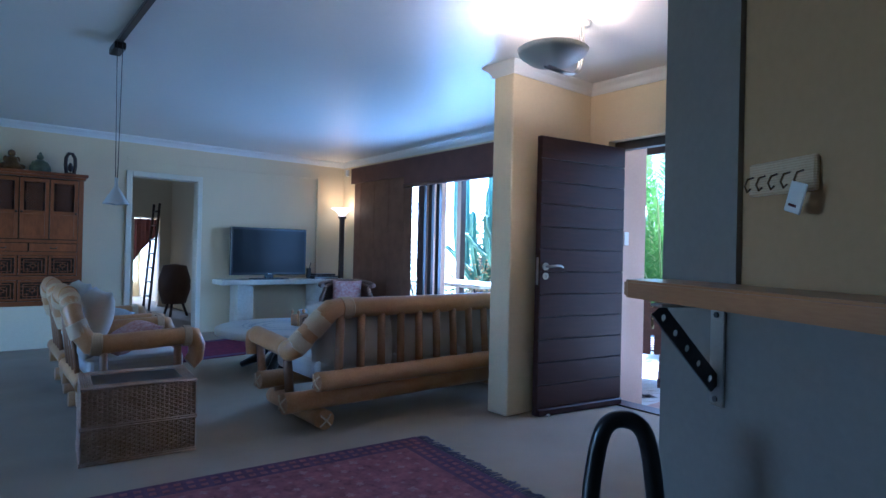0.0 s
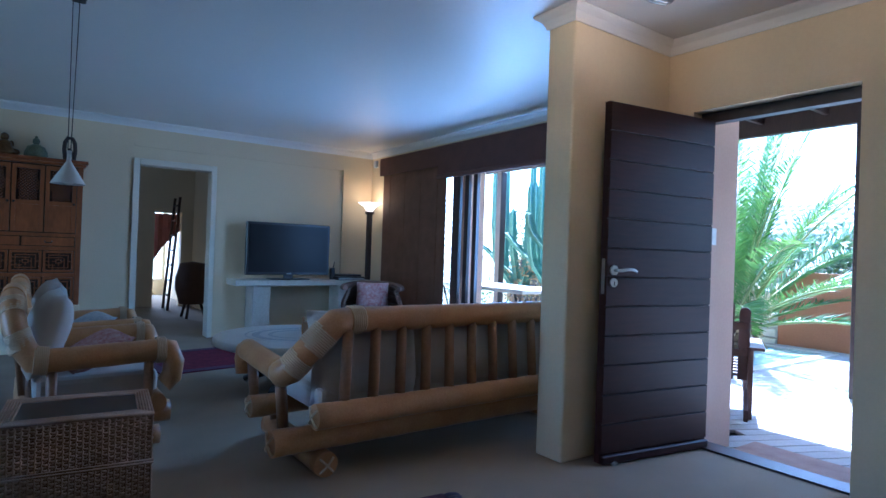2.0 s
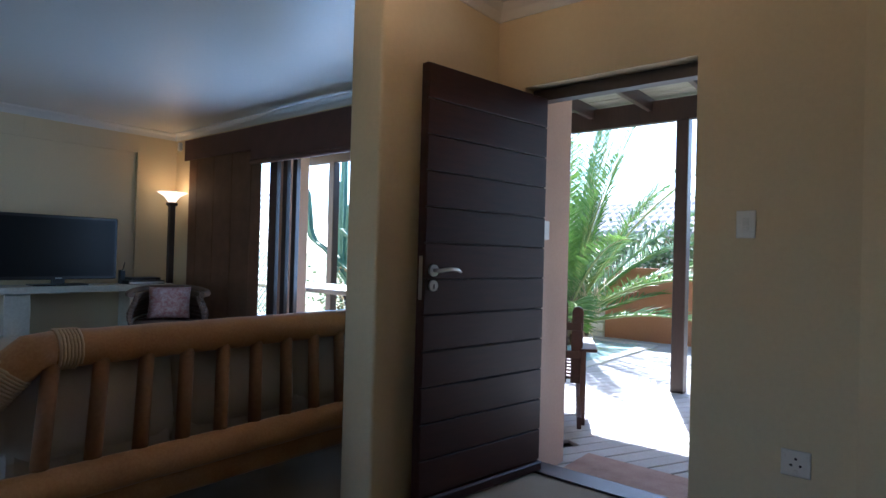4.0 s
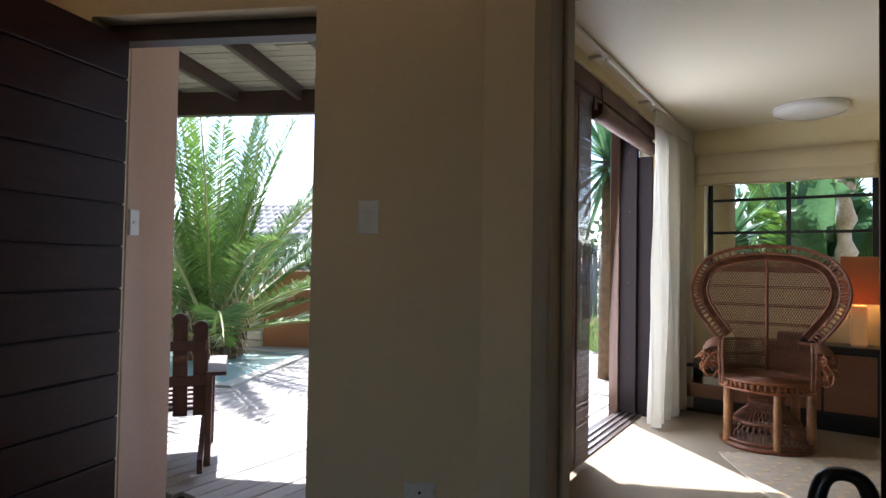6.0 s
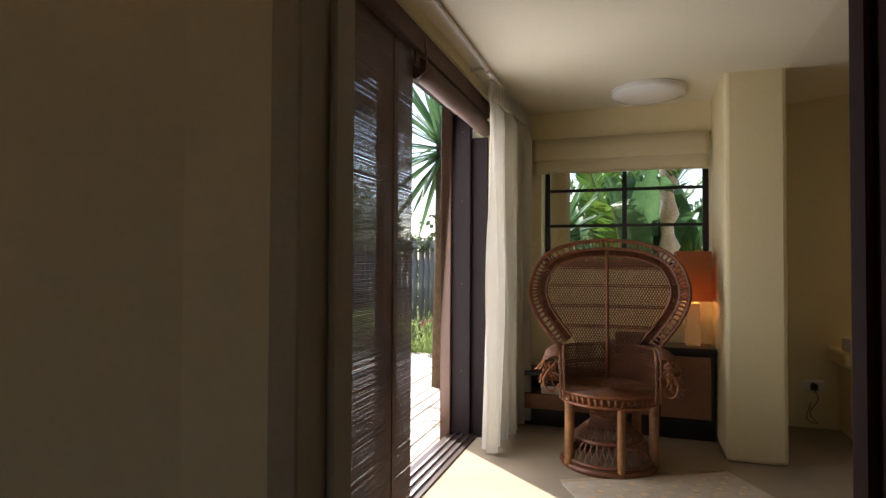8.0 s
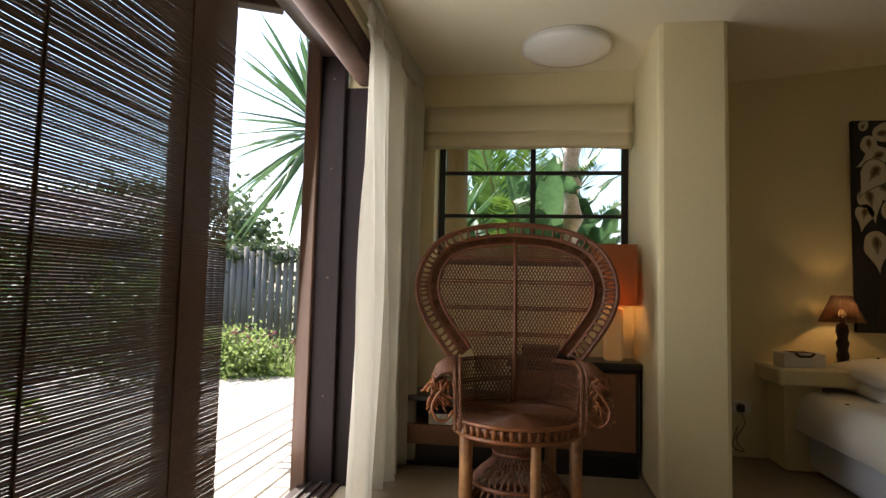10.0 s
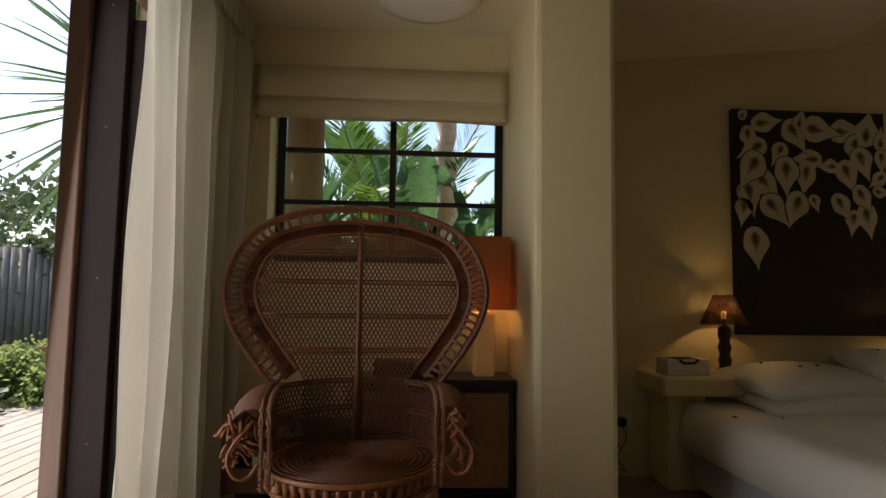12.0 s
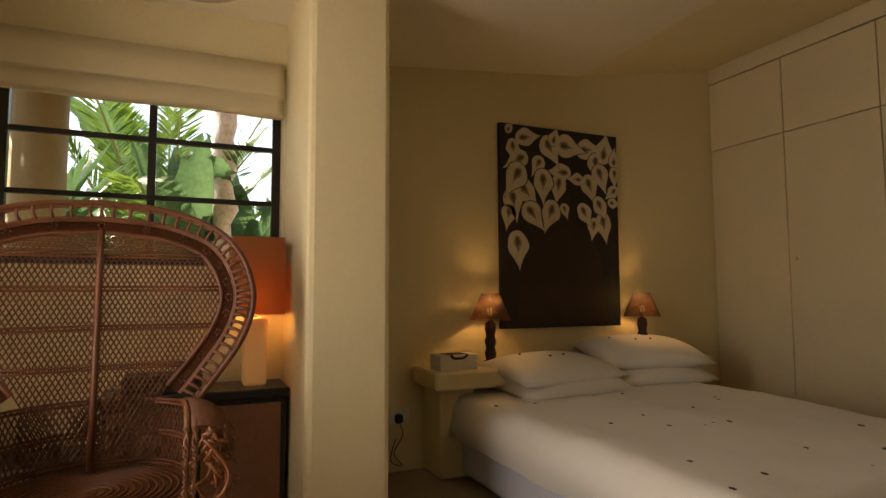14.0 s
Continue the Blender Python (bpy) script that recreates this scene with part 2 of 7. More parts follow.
shrub_m = surf("shrub_leaf", (0.15, 0.20, 0.08), (0.06, 0.09, 0.04), 0.6, scale=3, fine=30, bump=0.1, trans=0.25)
bright_m = surf("light_green_leaf", (0.36, 0.44, 0.17), (0.20, 0.29, 0.08), 0.55, scale=3, fine=30, bump=0.1, trans=0.5)
flower_m = surf("pink_petal", (0.62, 0.24, 0.30), (0.45, 0.14, 0.2), 0.7, bump=0, trans=0.3)
fence_m = surf("grey_fence_timber", (0.38, 0.35, 0.31), (0.22, 0.20, 0.17), 0.85, scale=5, fine=40, bump=0.4, stretch=(3, 3, 0.3), vary=0.2)
adiron_m = surf("brown_painted_timber", (0.11, 0.05, 0.035), (0.06, 0.028, 0.02), 0.5, scale=5, fine=50, bump=0.1)
mat_m = surf("coir_mat", (0.40, 0.27, 0.20), (0.24, 0.14, 0.10), 0.95, scale=10, fine=160, bump=0.8)
pool_m = surf("pool_water", (0.55, 0.72, 0.66), (0.48, 0.64, 0.58), 0.12, scale=2, fine=8, bump=0.2, dist=0.02)
rug_m = surf("faded_red_rug", (0.30, 0.125, 0.12), (0.12, 0.045, 0.06), 0.95, scale=11, fine=40, bump=0.5, spec=0.1)
rugb_m = surf("dark_rug_border", (0.13, 0.065, 0.10), (0.07, 0.04, 0.065), 0.95, scale=20, fine=60, bump=0.5, spec=0.1)
rugp_m = surf("pale_rug_motif", (0.34, 0.20, 0.19), (0.16, 0.075, 0.09), 0.95, scale=15, fine=60, bump=0.5, spec=0.1)
redrug_m = surf("deep_red_rug", (0.17, 0.028, 0.045), (0.07, 0.014, 0.03), 0.95, scale=16, fine=50, bump=0.4, spec=0.1)
palerug_m = surf("pale_patterned_rug", (0.52, 0.44, 0.34), (0.40, 0.33, 0.24), 0.95, scale=14, fine=90, bump=0.5, spec=0.1)
fringe_m = surf("rug_fringe", (0.14, 0.12, 0.16), (0.08, 0.07, 0.10), 0.95, bump=0)
pine_m = surf("varnished_pine", (0.44, 0.22, 0.075), (0.32, 0.14, 0.045), 0.3, scale=3, fine=40, bump=0.04, stretch=(6, 0.6, 6))
# Cream wall; its dim warm light is mixed into this darker ochre.
kitchen_m = surf("dim_warm_lit_cream_plaster", (0.46, 0.30, 0.13), (0.41, 0.265, 0.11), 0.7, scale=1.5, fine=50, bump=0.1)
livereed_m = surf("orange_brown_reed", (0.24, 0.12, 0.065), (0.13, 0.065, 0.035), 0.65, scale=6, fine=90, bump=0.2, trans=0.2)
greycoat_m = surf("grey_brown_paint", (0.24, 0.215, 0.18), (0.205, 0.18, 0.15), 0.6, scale=2, fine=50, bump=0.06)
canvas_m = surf("black_oil_paint", (0.016, 0.013, 0.012), (0.010, 0.008, 0.007), 0.6, scale=5, fine=50, bump=0.1)
figure_m = surf("umber_oil_paint", (0.040, 0.017, 0.011), (0.022, 0.011, 0.008), 0.6, scale=4, fine=40, bump=0.1)
lily_m = surf("ivory_oil_paint", (0.36, 0.30, 0.19), (0.22, 0.17, 0.10), 0.45, scale=18, fine=60, bump=0.1)
throat_m = surf("ochre_oil_paint", (0.13, 0.085, 0.035), (0.06, 0.04, 0.02), 0.45, scale=18, fine=60, bump=0.1)
petalpaint_m = surf("pale_ivory_oil_paint", (0.66, 0.60, 0.48), (0.55, 0.48, 0.36), 0.45, scale=18, fine=60, bump=0.1)
orange_m = glow("orange_lampshade", (0.42, 0.17, 0.06), 0.008)
shade_m = surf("cane_lampshade", (0.20, 0.075, 0.035), (0.10, 0.035, 0.017), 0.6, scale=20, fine=90, bump=0.4, trans=0.15)
opal_m = glow("lit_opal_glass", (1.0, 0.72, 0.42), 0.4)
opaloff_m = surf("opal_glass_off", (0.80, 0.79, 0.75), (0.78, 0.77, 0.73), 0.12, bump=0)
cone_m = surf("pale_metal_shade", (0.62, 0.62, 0.60), (0.55, 0.55, 0.53), 0.4, bump=0)
glass_m = glass_mat("clear_glass")
smoke_m = surf("smoked_glass", (0.05, 0.03, 0.02), (0.035, 0.022, 0.016), 0.3, bump=0)
brass_m = surf("brass", (0.55, 0.36, 0.12), (0.42, 0.27, 0.09), 0.3, metal=1.0, bump=0)
paper_m = surf("white_card", (0.72, 0.69, 0.63), (0.62, 0.59, 0.54), 0.6, scale=12, fine=60, bump=0)
maroon_m = surf("maroon_cloth", (0.10, 0.02, 0.015), (0.05, 0.01, 0.01), 0.8, scale=6, fine=90, bump=0.2)
barrel_m = surf("brown_hide", (0.13, 0.065, 0.035), (0.07, 0.035, 0.02), 0.6, scale=5, fine=50, bump=0.2)
dot_m = surf("embroidered_dot", (0.06, 0.045, 0.035), (0.04, 0.03, 0.025), 0.8, bump=0)


# ---- mesh helpers ----
def box(bm, x0, x1, y0, y1, z0, z1, bev=0.0, m=None, seg=1):
    t = bmesh.new()
    bmesh.ops.create_cube(t, size=1)
    bmesh.ops.scale(t, vec=(x1 - x0, y1 - y0, z1 - z0), verts=t.verts)
    bmesh.ops.translate(t, vec=((x0 + x1) / 2, (y0 + y1) / 2, (z0 + z1) / 2), verts=t.verts)
    if bev:
        bmesh.ops.bevel(t, geom=t.edges[:], offset=bev, segments=seg, affect="EDGES", profile=0.5)
    merge(bm, t, m)


def merge(bm, t, m=None):
    vs = [bm.verts.new(m @ v.co if m else v.co) for v in t.verts]
    t.verts.index_update()
    for f in t.faces:
        g = bm.faces.new([vs[v.index] for v in f.verts])
        g.smooth = f.smooth
    t.free()


def tube(bm, pts, radii, seg=10, caps=True, closed=False):
    """A round bar along points; radii one number or one each."""
    pts = [Vector(p) for p in pts]
    if not isinstance(radii, (list, tuple)):
        radii = [radii] * len(pts)
    n = len(pts)
    rings = []
    side = None
    for i, p in enumerate(pts):
        if closed:
            d = pts[(i + 1) % n] - pts[i - 1]
        else:
            d = pts[min(i + 1, n - 1)] - pts[max(i - 1, 0)]
        d.normalize()
        if side is None:
            side = d.orthogonal().normalized()
        side = (side - d * side.dot(d)).normalized()
        up = d.cross(side)
        rings.append([bm.verts.new(p + (side * math.cos(a) + up * math.sin(a)) * radii[i]) for a in (2 * math.pi * k / seg for k in range(seg))])
    last = n if closed else n - 1
    for i in range(last):
        a, b = rings[i], rings[(i + 1) % n]
        for k in range(seg):
            f = bm.faces.new((a[k], a[(k + 1) % seg], b[(k + 1) % seg], b[k]))
            f.smooth = True
    if caps and not closed:
        bm.faces.new(rings[0][::-1])
        bm.faces.new(rings[-1])


def lathe(bm, prof, seg=24, c=(0, 0, 0), close=False):
    rings = []
    for r, z in prof:
        rings.append([bm.verts.new((c[0] + r * math.cos(2 * math.pi * k / seg), c[1] + r * math.sin(2 * math.pi * k / seg), c[2] + z)) for k in range(seg)])
    for a, b in zip(rings, rings[1:]):
        for k in range(seg):
            f = bm.faces.new((a[k], a[(k + 1) % seg], b[(k + 1) % seg], b[k]))
            f.smooth = True
    if close:
        bm.faces.new(rings[0][::-1])
        bm.faces.new(rings[-1])


def blob(bm, c, r, squash=(1, 1, 1), sub=2, rough=0.0, m=None):
    t = bmesh.new()
    bmesh.ops.create_icosphere(t, subdivisions=sub, radius=1)
    for v in t.verts:
        k = 1 + rough * noise.noise(v.co * 2 + Vector(c))
        v.co = Vector((v.co.x * squash[0], v.co.y * squash[1], v.co.z * squash[2])) * r * k + Vector(c)
    for f in t.faces:
        f.smooth = True
    merge(bm, t, m)


def link(name, bm, material):
    me = bpy.data.meshes.new(name)
    bm.normal_update()
    bm.to_mesh(me)
    bm.free()
    me.materials.append(material)
    return new(name, me)


def part(name, bm, material, parent, label=""):
    ob = link(name, bm, material)
    ob.parent = parent
    if label:
        ob["label"] = label
    return ob


def thing(name, m, label, category, group=""):
    ob = new(name)
    ob.empty_display_size = 0.1
    ob.matrix_basis = m
    return tagged(ob, label, category, group)


def solid(name, bm, material, label, category="", m=None, group="", kind=""):
    ob = link(name, bm, material)
    if m:
        ob.matrix_basis = m
    return tagged(ob, label, category, group, kind)


def struct(name, bm, material, label, m=None, category=""):
    return solid(name, bm, material, label, category or name.split("_")[0], m, "", "structure")


def boxes(*bs, bev=0.0):
    bm = bmesh.new()
    for b in bs:
        box(bm, *b, bev=bev)
    return bm


def prism(bm, pts, z0, z1):
    lo = [bm.verts.new((x, y, z0)) for x, y in pts]
    hi = [bm.verts.new((x, y, z1)) for x, y in pts]
    bm.faces.new(lo[::-1])
    bm.faces.new(hi)
    n = len(pts)
    for i in range(n):
        bm.faces.new((lo[i], lo[(i + 1) % n], hi[(i + 1) % n], hi[i]))


def smooth_path(pts, n=8):
    out = []
    P = [Vector(p) for p in pts]
    for i in range(len(P) - 1):
        a, b, c, d = P[max(i - 1, 0)], P[i], P[i + 1], P[min(i + 2, len(P) - 1)]
        for k in range(n):
            t = k / n
            out.append(0.5 * ((2 * b) + (c - a) * t + (2 * a - 5 * b + 4 * c - d) * t * t + (3 * b - a - 3 * c + d) * t ** 3))
    out.append(P[-1])
    return out


# ---- structure: living room and entry (turned frame) ----
CEIL = 2.57
bm = bmesh.new()
prism(bm, [(7.5, 3.46), (3.52, 3.46), uv(4.52, 1.25), uv(4.52, 3.15), uv(5.2, 3.15), uv(5.2, 8.5), uv(3.6, 8.5), uv(3.6, 15), uv(0.2, 15), uv(0.2, 8.5), uv(-3.6, 8.5), uv(-3.6, -4), (3.6, -5.2), (3.6, -2.15), (7.5, -2.15)], -0.2, 0.0)
struct("floor", bm, carpet_m, "beige ribbed wall-to-wall carpet with soft wear")
# wall with the television and the door to the next room
W = 0.15
bm = boxes((-3.6, 0.2, 8.4, 8.4 + W, 0, CEIL), (0.2, 2.02, 8.4, 8.4 + W, 0, CEIL), (2.86, 5.2, 8.4, 8.4 + W, 0, CEIL), (2.02, 2.86, 8.4, 8.4 + W, 2.08, CEIL))
struct("wall_north", bm, wall_m, "cream plastered wall behind the television", L)
bm = boxes((1.98, 4.66, 8.38, 8.4, 2.27, 2.31), (4.62, 4.66, 8.36, 8.4, 0.0, 2.27), (3.5, 3.503, 8.395, 8.4, 2.31, CEIL))
struct("trim_wall_panel", bm, wall_m, "cream raised border of the wall recess", L, "trim")
bm = boxes((1.97, 2.04, 8.37, 8.57, 0, 2.13), (2.84, 2.90, 8.37, 8.57, 0, 2.13), (2.04, 2.84, 8.37, 8.57, 2.06, 2.13), bev=0.006)
struct("door_frame_1", bm, trim_m, "cream painted frame of an open doorway", L, "door frame")
# window wall of the living room
bm = boxes((5.1, 5.3, 3.3, 4.6, 0, CEIL), (5.1, 5.3, 8.0, 8.6, 0, CEIL), (5.1, 5.3, 4.6, 8.0, 2.36, CEIL))
struct("wall_east", bm, wall_m, "cream wall round the wide living room window", L)
# stub wall beside the front door, running on outdoors
bm = bmesh.new()
box(bm, 3.46, 5.0, 3.09, 3.29, 0, CEIL, bev=0.012, seg=2)
struct("wall_stub", bm, wall_m, "cream plastered wall end beside the open front door", L)
bm = boxes((4.62, 4.95, 2.92, 3.088, -0.2, 2.9), (5.0, 5.02, 3.0, 3.3, -0.2, 2.9))
struct("wall_outside", bm, ext_m, "pink rendered outside wall next to the front door", L)
# front door wall
D0, D1, DU = 2.01, 2.91, 4.375
bm = boxes((DU, DU + 0.22, D1, 3.09, 0, CEIL), (DU, DU + 0.22, 1.36, D0, 0, CEIL), (DU, DU + 0.22, D0, D1, 2.095, CEIL))
struct("wall_entry", bm, wall_m, "cream plastered wall with the front door opening", L)
bm = boxes((DU + 0.09, DU + 0.16, D0, D1, 2.03, 2.095), (DU + 0.09, DU + 0.16, D0, D0 + 0.025, -0.02, 2.03), (DU + 0.09, DU + 0.16, D1 - 0.03, D1, -0.02, 2.03), (DU + 0.05, DU + 0.2, D0, D1, -0.06, 0.012))
struct("door_frame_2", bm, dark_m, "dark stained timber frame of the front door", L, "door frame")
# cornice, butted piece by piece
def cornice(u0, v0, u1, v1, side, m0=0, m1=0, size=0.8):
    """A coved cornice along a wall line; side is the way into the room; m0, m1 mitre its ends (1 outer, -1 inner corner)."""
    d = Vector((u1 - u0, v1 - v0, 0))
    n = Vector((side[0], side[1], 0))
    bm = bmesh.new()
    prof = [(0, -0.105), (0.012, -0.105), (0.018, -0.085), (0.04, -0.05), (0.075, -0.025), (0.085, -0.012), (0.085, -0.002), (0, -0.002)]
    rows = []
    for e, mitre in ((0, -m0), (1, m1)):
        rows.append([bm.verts.new(Vector((u0, v0, CEIL)) + d * e + (n * a + Vector((0, 0, h)) + d.normalized() * a * mitre) * size) for a, h in prof])
    for k in range(len(prof)):
        bm.faces.new((rows[0][k], rows[1][k], rows[1][(k + 1) % len(prof)], rows[0][(k + 1) % len(prof)]))
    bm.faces.new(rows[0][::-1]), bm.faces.new(rows[1])
    bmesh.ops.recalc_face_normals(bm, faces=bm.faces[:])
    return struct("cornice", bm, ceil_m, "white coved plaster cornice", L, "cornice")


cornice(-3.6, 8.4, 5.1, 8.4, (0, -1), 0, -1)
cornice(5.1, 3.29, 5.1, 8.4, (-1, 0), -1, -1)
cornice(3.46, 3.09, DU, 3.09, (0, -1), 1, -1)
cornice(3.46, 3.09, 3.46, 3.29, (-1, 0), 1, 1)
cornice(3.46, 3.29, 5.1, 3.29, (0, 1), 1, -1)
cornice(DU, 1.42, DU, 3.09, (-1, 0), 0, -1)
# remaining walls that close the place
# Unseen west wall; its opening is added to suit the blue fill.
bm = boxes((-3.75, -3.6, -4, 3.6, 0, CEIL), (-3.75, -3.6, 6.8, 8.55, 0, CEIL), (-3.75, -3.6, 3.6, 6.8, 0, 0.7), (-3.75, -3.6, 3.6, 6.8, 2.1, CEIL))
struct("wall_west", bm, wall_m, "unseen cream wall with an opening added for daylight", L)
# Unseen end walls; the second is added to stop skylight leaking in.
bm = boxes((-1.7, 3.6, -5.35, -5.2, 0, CEIL), (3.42, 3.6, -5.2, -2.152, 0, CEIL))
struct("wall_south", bm, wall_m, "unseen plain cream walls added to close the passage to skylight")
# ceilings
bm = bmesh.new()
prism(bm, [uv(4.5, 1.3), uv(4.5, 3.1), uv(5.2, 3.1), uv(5.2, 8.5), uv(-3.7, 8.5), uv(-3.7, -4.2), (3.42, -5.3), (3.42, 3.2)], CEIL, CEIL + 0.12)
struct("ceiling", bm, ceil_m, "smooth white painted ceiling with a slight sheen")

# kitchen corner with the breakfast counter
bm = boxes((1.27, 1.62, -2.5, 1.73, 0, 1.06), (1.27, 1.62, 1.46, 1.73, 1.06, CEIL))
struct("wall_kitchen_low", bm, greycoat_m, "grey painted low wall and post under the counter")
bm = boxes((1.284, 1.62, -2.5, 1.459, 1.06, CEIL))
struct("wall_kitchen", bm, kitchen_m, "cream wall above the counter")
bm = boxes((1.268, 1.272, -1.0, 1.4, 0.62, 0.626))
struct("trim_panel_joint", bm, black_m, "dark joint between two wall panels", None, "trim")

# ---- structure: bedroom ----
BX0, BY1 = 3.34, 3.3
DH = 2.09
bm = boxes((BX0, 3.51, 2.93, 3.44, 0, 2.9), (BX0, 3.51, -2.15, 2.0, 0, 2.9), (BX0, 3.51, 2.0, 2.93, DH + 0.04, 2.9))
struct("wall_bedroom_door", bm, wall_m, "cream wall with the bedroom doorway")
bm = boxes((BX0 - 0.015, 3.525, 2.9, 2.96, 0, DH + 0.07), (BX0 - 0.015, 3.525, 2.05, 2.9, DH, DH + 0.07), (3.42, 3.45, 2.885, 2.9, 0, DH), bev=0.004)
struct("door_frame_3", bm, bdoor_m, "dull beige painted frame of the bedroom doorway", None, "door frame")
bm = boxes((3.51, 3.62, BY1, 3.44, 0, 2.5), (6.36, 7.0, BY1, 3.44, 0, 2.5), (3.62, 6.36, BY1, 3.44, 2.3, 2.5))
struct("wall_bedroom_sliding", bm, wall_bed, "cream wall round the sliding glass door")
bm = boxes((7.0, 7.3, 3.06, 3.44, 0, 2.5), (7.0, 7.3, 1.55, 3.06, 0, 1.16), (7.0, 7.3, 1.55, 3.06, 2.14, 2.5), (7.0, 7.3, 1.55, 1.845, 1.16, 2.14))
struct("wall_bedroom_window", bm, wall_bed, "cream alcove wall round a small-paned window")
bm = bmesh.new()
box(bm, 6.367, 7.5, 1.505, 1.843, 0, 2.5, bev=0.025, seg=2)
struct("wall_bedroom_pier", bm, wall_bed, "rounded cream plaster pier between alcove and bed")
bm = boxes((7.36, 7.5, -2.15, 1.55, 0, 3.0))
struct("wall_bedroom_east", bm, wall_bed, "yellowish cream wall behind the bed")
bm = boxes((3.4, 7.5, -2.15, -2.05, 0, 3.0))
struct("wall_bedroom_south", bm, wall_bed, "plain cream wall behind the cupboards")
for nm, prof, mt, lb in (("ceiling_bedroom", [(3.46, 2.37), (1.5, 2.37), (-0.22, 2.545), (-0.22, 3.1), (3.46, 3.1)], ceilbed_m, "cream white level ceiling of the bedroom"), ("ceiling_slope", [(-0.22, 2.545), (-2.1, 2.90), (-2.1, 3.1), (-0.22, 3.1)], wall_bed, "yellowish cream rising part of the bedroom ceiling")):
    bm = bmesh.new()
    a = [bm.verts.new((3.42, y, z)) for y, z in prof]
    b = [bm.verts.new((7.5, y, z)) for y, z in prof]
    k = len(prof)
    for i in range(k):
        bm.faces.new((a[i], a[(i + 1) % k], b[(i + 1) % k], b[i]))
    bm.faces.new(a[::-1]), bm.faces.new(b)
    bmesh.ops.recalc_face_normals(bm, faces=bm.faces[:])
    struct(nm, bm, mt, lb, None, "ceiling")
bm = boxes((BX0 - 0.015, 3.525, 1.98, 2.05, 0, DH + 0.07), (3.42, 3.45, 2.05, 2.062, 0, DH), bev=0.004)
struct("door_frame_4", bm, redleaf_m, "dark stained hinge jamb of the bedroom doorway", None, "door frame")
# The eave is out of view, added so no sun reaches the alcove window.
bm = boxes((3.3, 8.45, -2.6, 3.5, 3.12, 3.2), (7.5, 8.45, -2.6, 3.5, 2.42, 2.52))
struct("roof_bedroom", bm, ext_m, "flat bedroom roof with an unseen eave added to shade the window", None, "roof")
bm = boxes((3.3, 7.5, 3.44, 3.46, 2.5, 3.12), (7.5, 7.52, -2.2, 3.46, 2.52, 3.12), (3.3, 3.5, -2.2, 3.44, 2.9, 3.12))
struct("wall_parapet", bm, ext_m, "pink rendered parapet under the roof")

# ---- outside: ground, deck, pergola ----
bm = bmesh.new()
prism(bm, [(-400, -400), (400, -400), (400, 400), (-400, 400)], -0.6, -0.32)
struct("ground", bm, ground_m, "dry garden soil with patchy grass")

# ======== living room things ========
def front_door():
    ang = math.degrees(math.atan2(0.137, -0.84))
    d = thing("front_door", L @ pose(4.478, 2.862, 0.008, 0, 0, ang), "dark red-brown hardwood front door of horizontal boards, standing open", "door")
    W0, T = 0.85, 0.045
    part("core", boxes((0.0, W0, -0.008, T - 0.012, 0, 2.035)), door_m, d)
    n = 12
    for i in range(n):
        z0 = 0.055 + i * (1.98 / n)
        part("board", boxes((0.001, W0 - 0.001, T - 0.02, T, z0 + 0.0035, z0 + 1.98 / n - 0.0035), bev=0.0025), door_m, d)
    bm = boxes((0.0, W0, T - 0.005, T + 0.018, 0.0, 0.05), bev=0.008)
    part("weather_bar", bm, door_m, d)
    bm = bmesh.new()
    tube(bm, [(0.800, T, 1.085), (0.800, T + 0.012, 1.085)], 0.027, 20)
    h = part("handle_rose", bm, steel_m, d, "round brushed steel rose")
    bm = bmesh.new()
    tube(bm, [(0.800, T + 0.01, 1.085), (0.800, T + 0.05, 1.085), (0.787, T + 0.058, 1.087), (0.742, T + 0.06, 1.093), (0.697, T + 0.058, 1.09), (0.672, T + 0.05, 1.08)], [0.009, 0.009, 0.0095, 0.009, 0.008, 0.006], 10)
    part("lever", bm, steel_m, h, "curved brushed steel lever")
    bm = bmesh.new()
    tube(bm, [(0.800, T, 1.015), (0.800, T + 0.01, 1.015)], 0.025, 20)
    e = part("escutcheon", bm, steel_m, d, "round brushed steel key plate")
    part("keyhole", boxes((0.797, 0.803, T + 0.009, T + 0.0115, 1.0, 1.022)), tv_m, e)
    bm = boxes((W0 - 0.002, W0 + 0.001, 0.005, 0.03, 0.95, 1.15))
    part("lock_plate", bm, steel_m, d)
    bm = bmesh.new()
    box(bm, -0.02, 0.03, -0.015, 0.015, 0, 0.022, bev=0.006)
    solid("door_stop", bm, white_m, "small white plastic door stop on the carpet", "door stop", L @ pose(3.72, 2.93, 0.0, 0, 0, 20))


front_door()


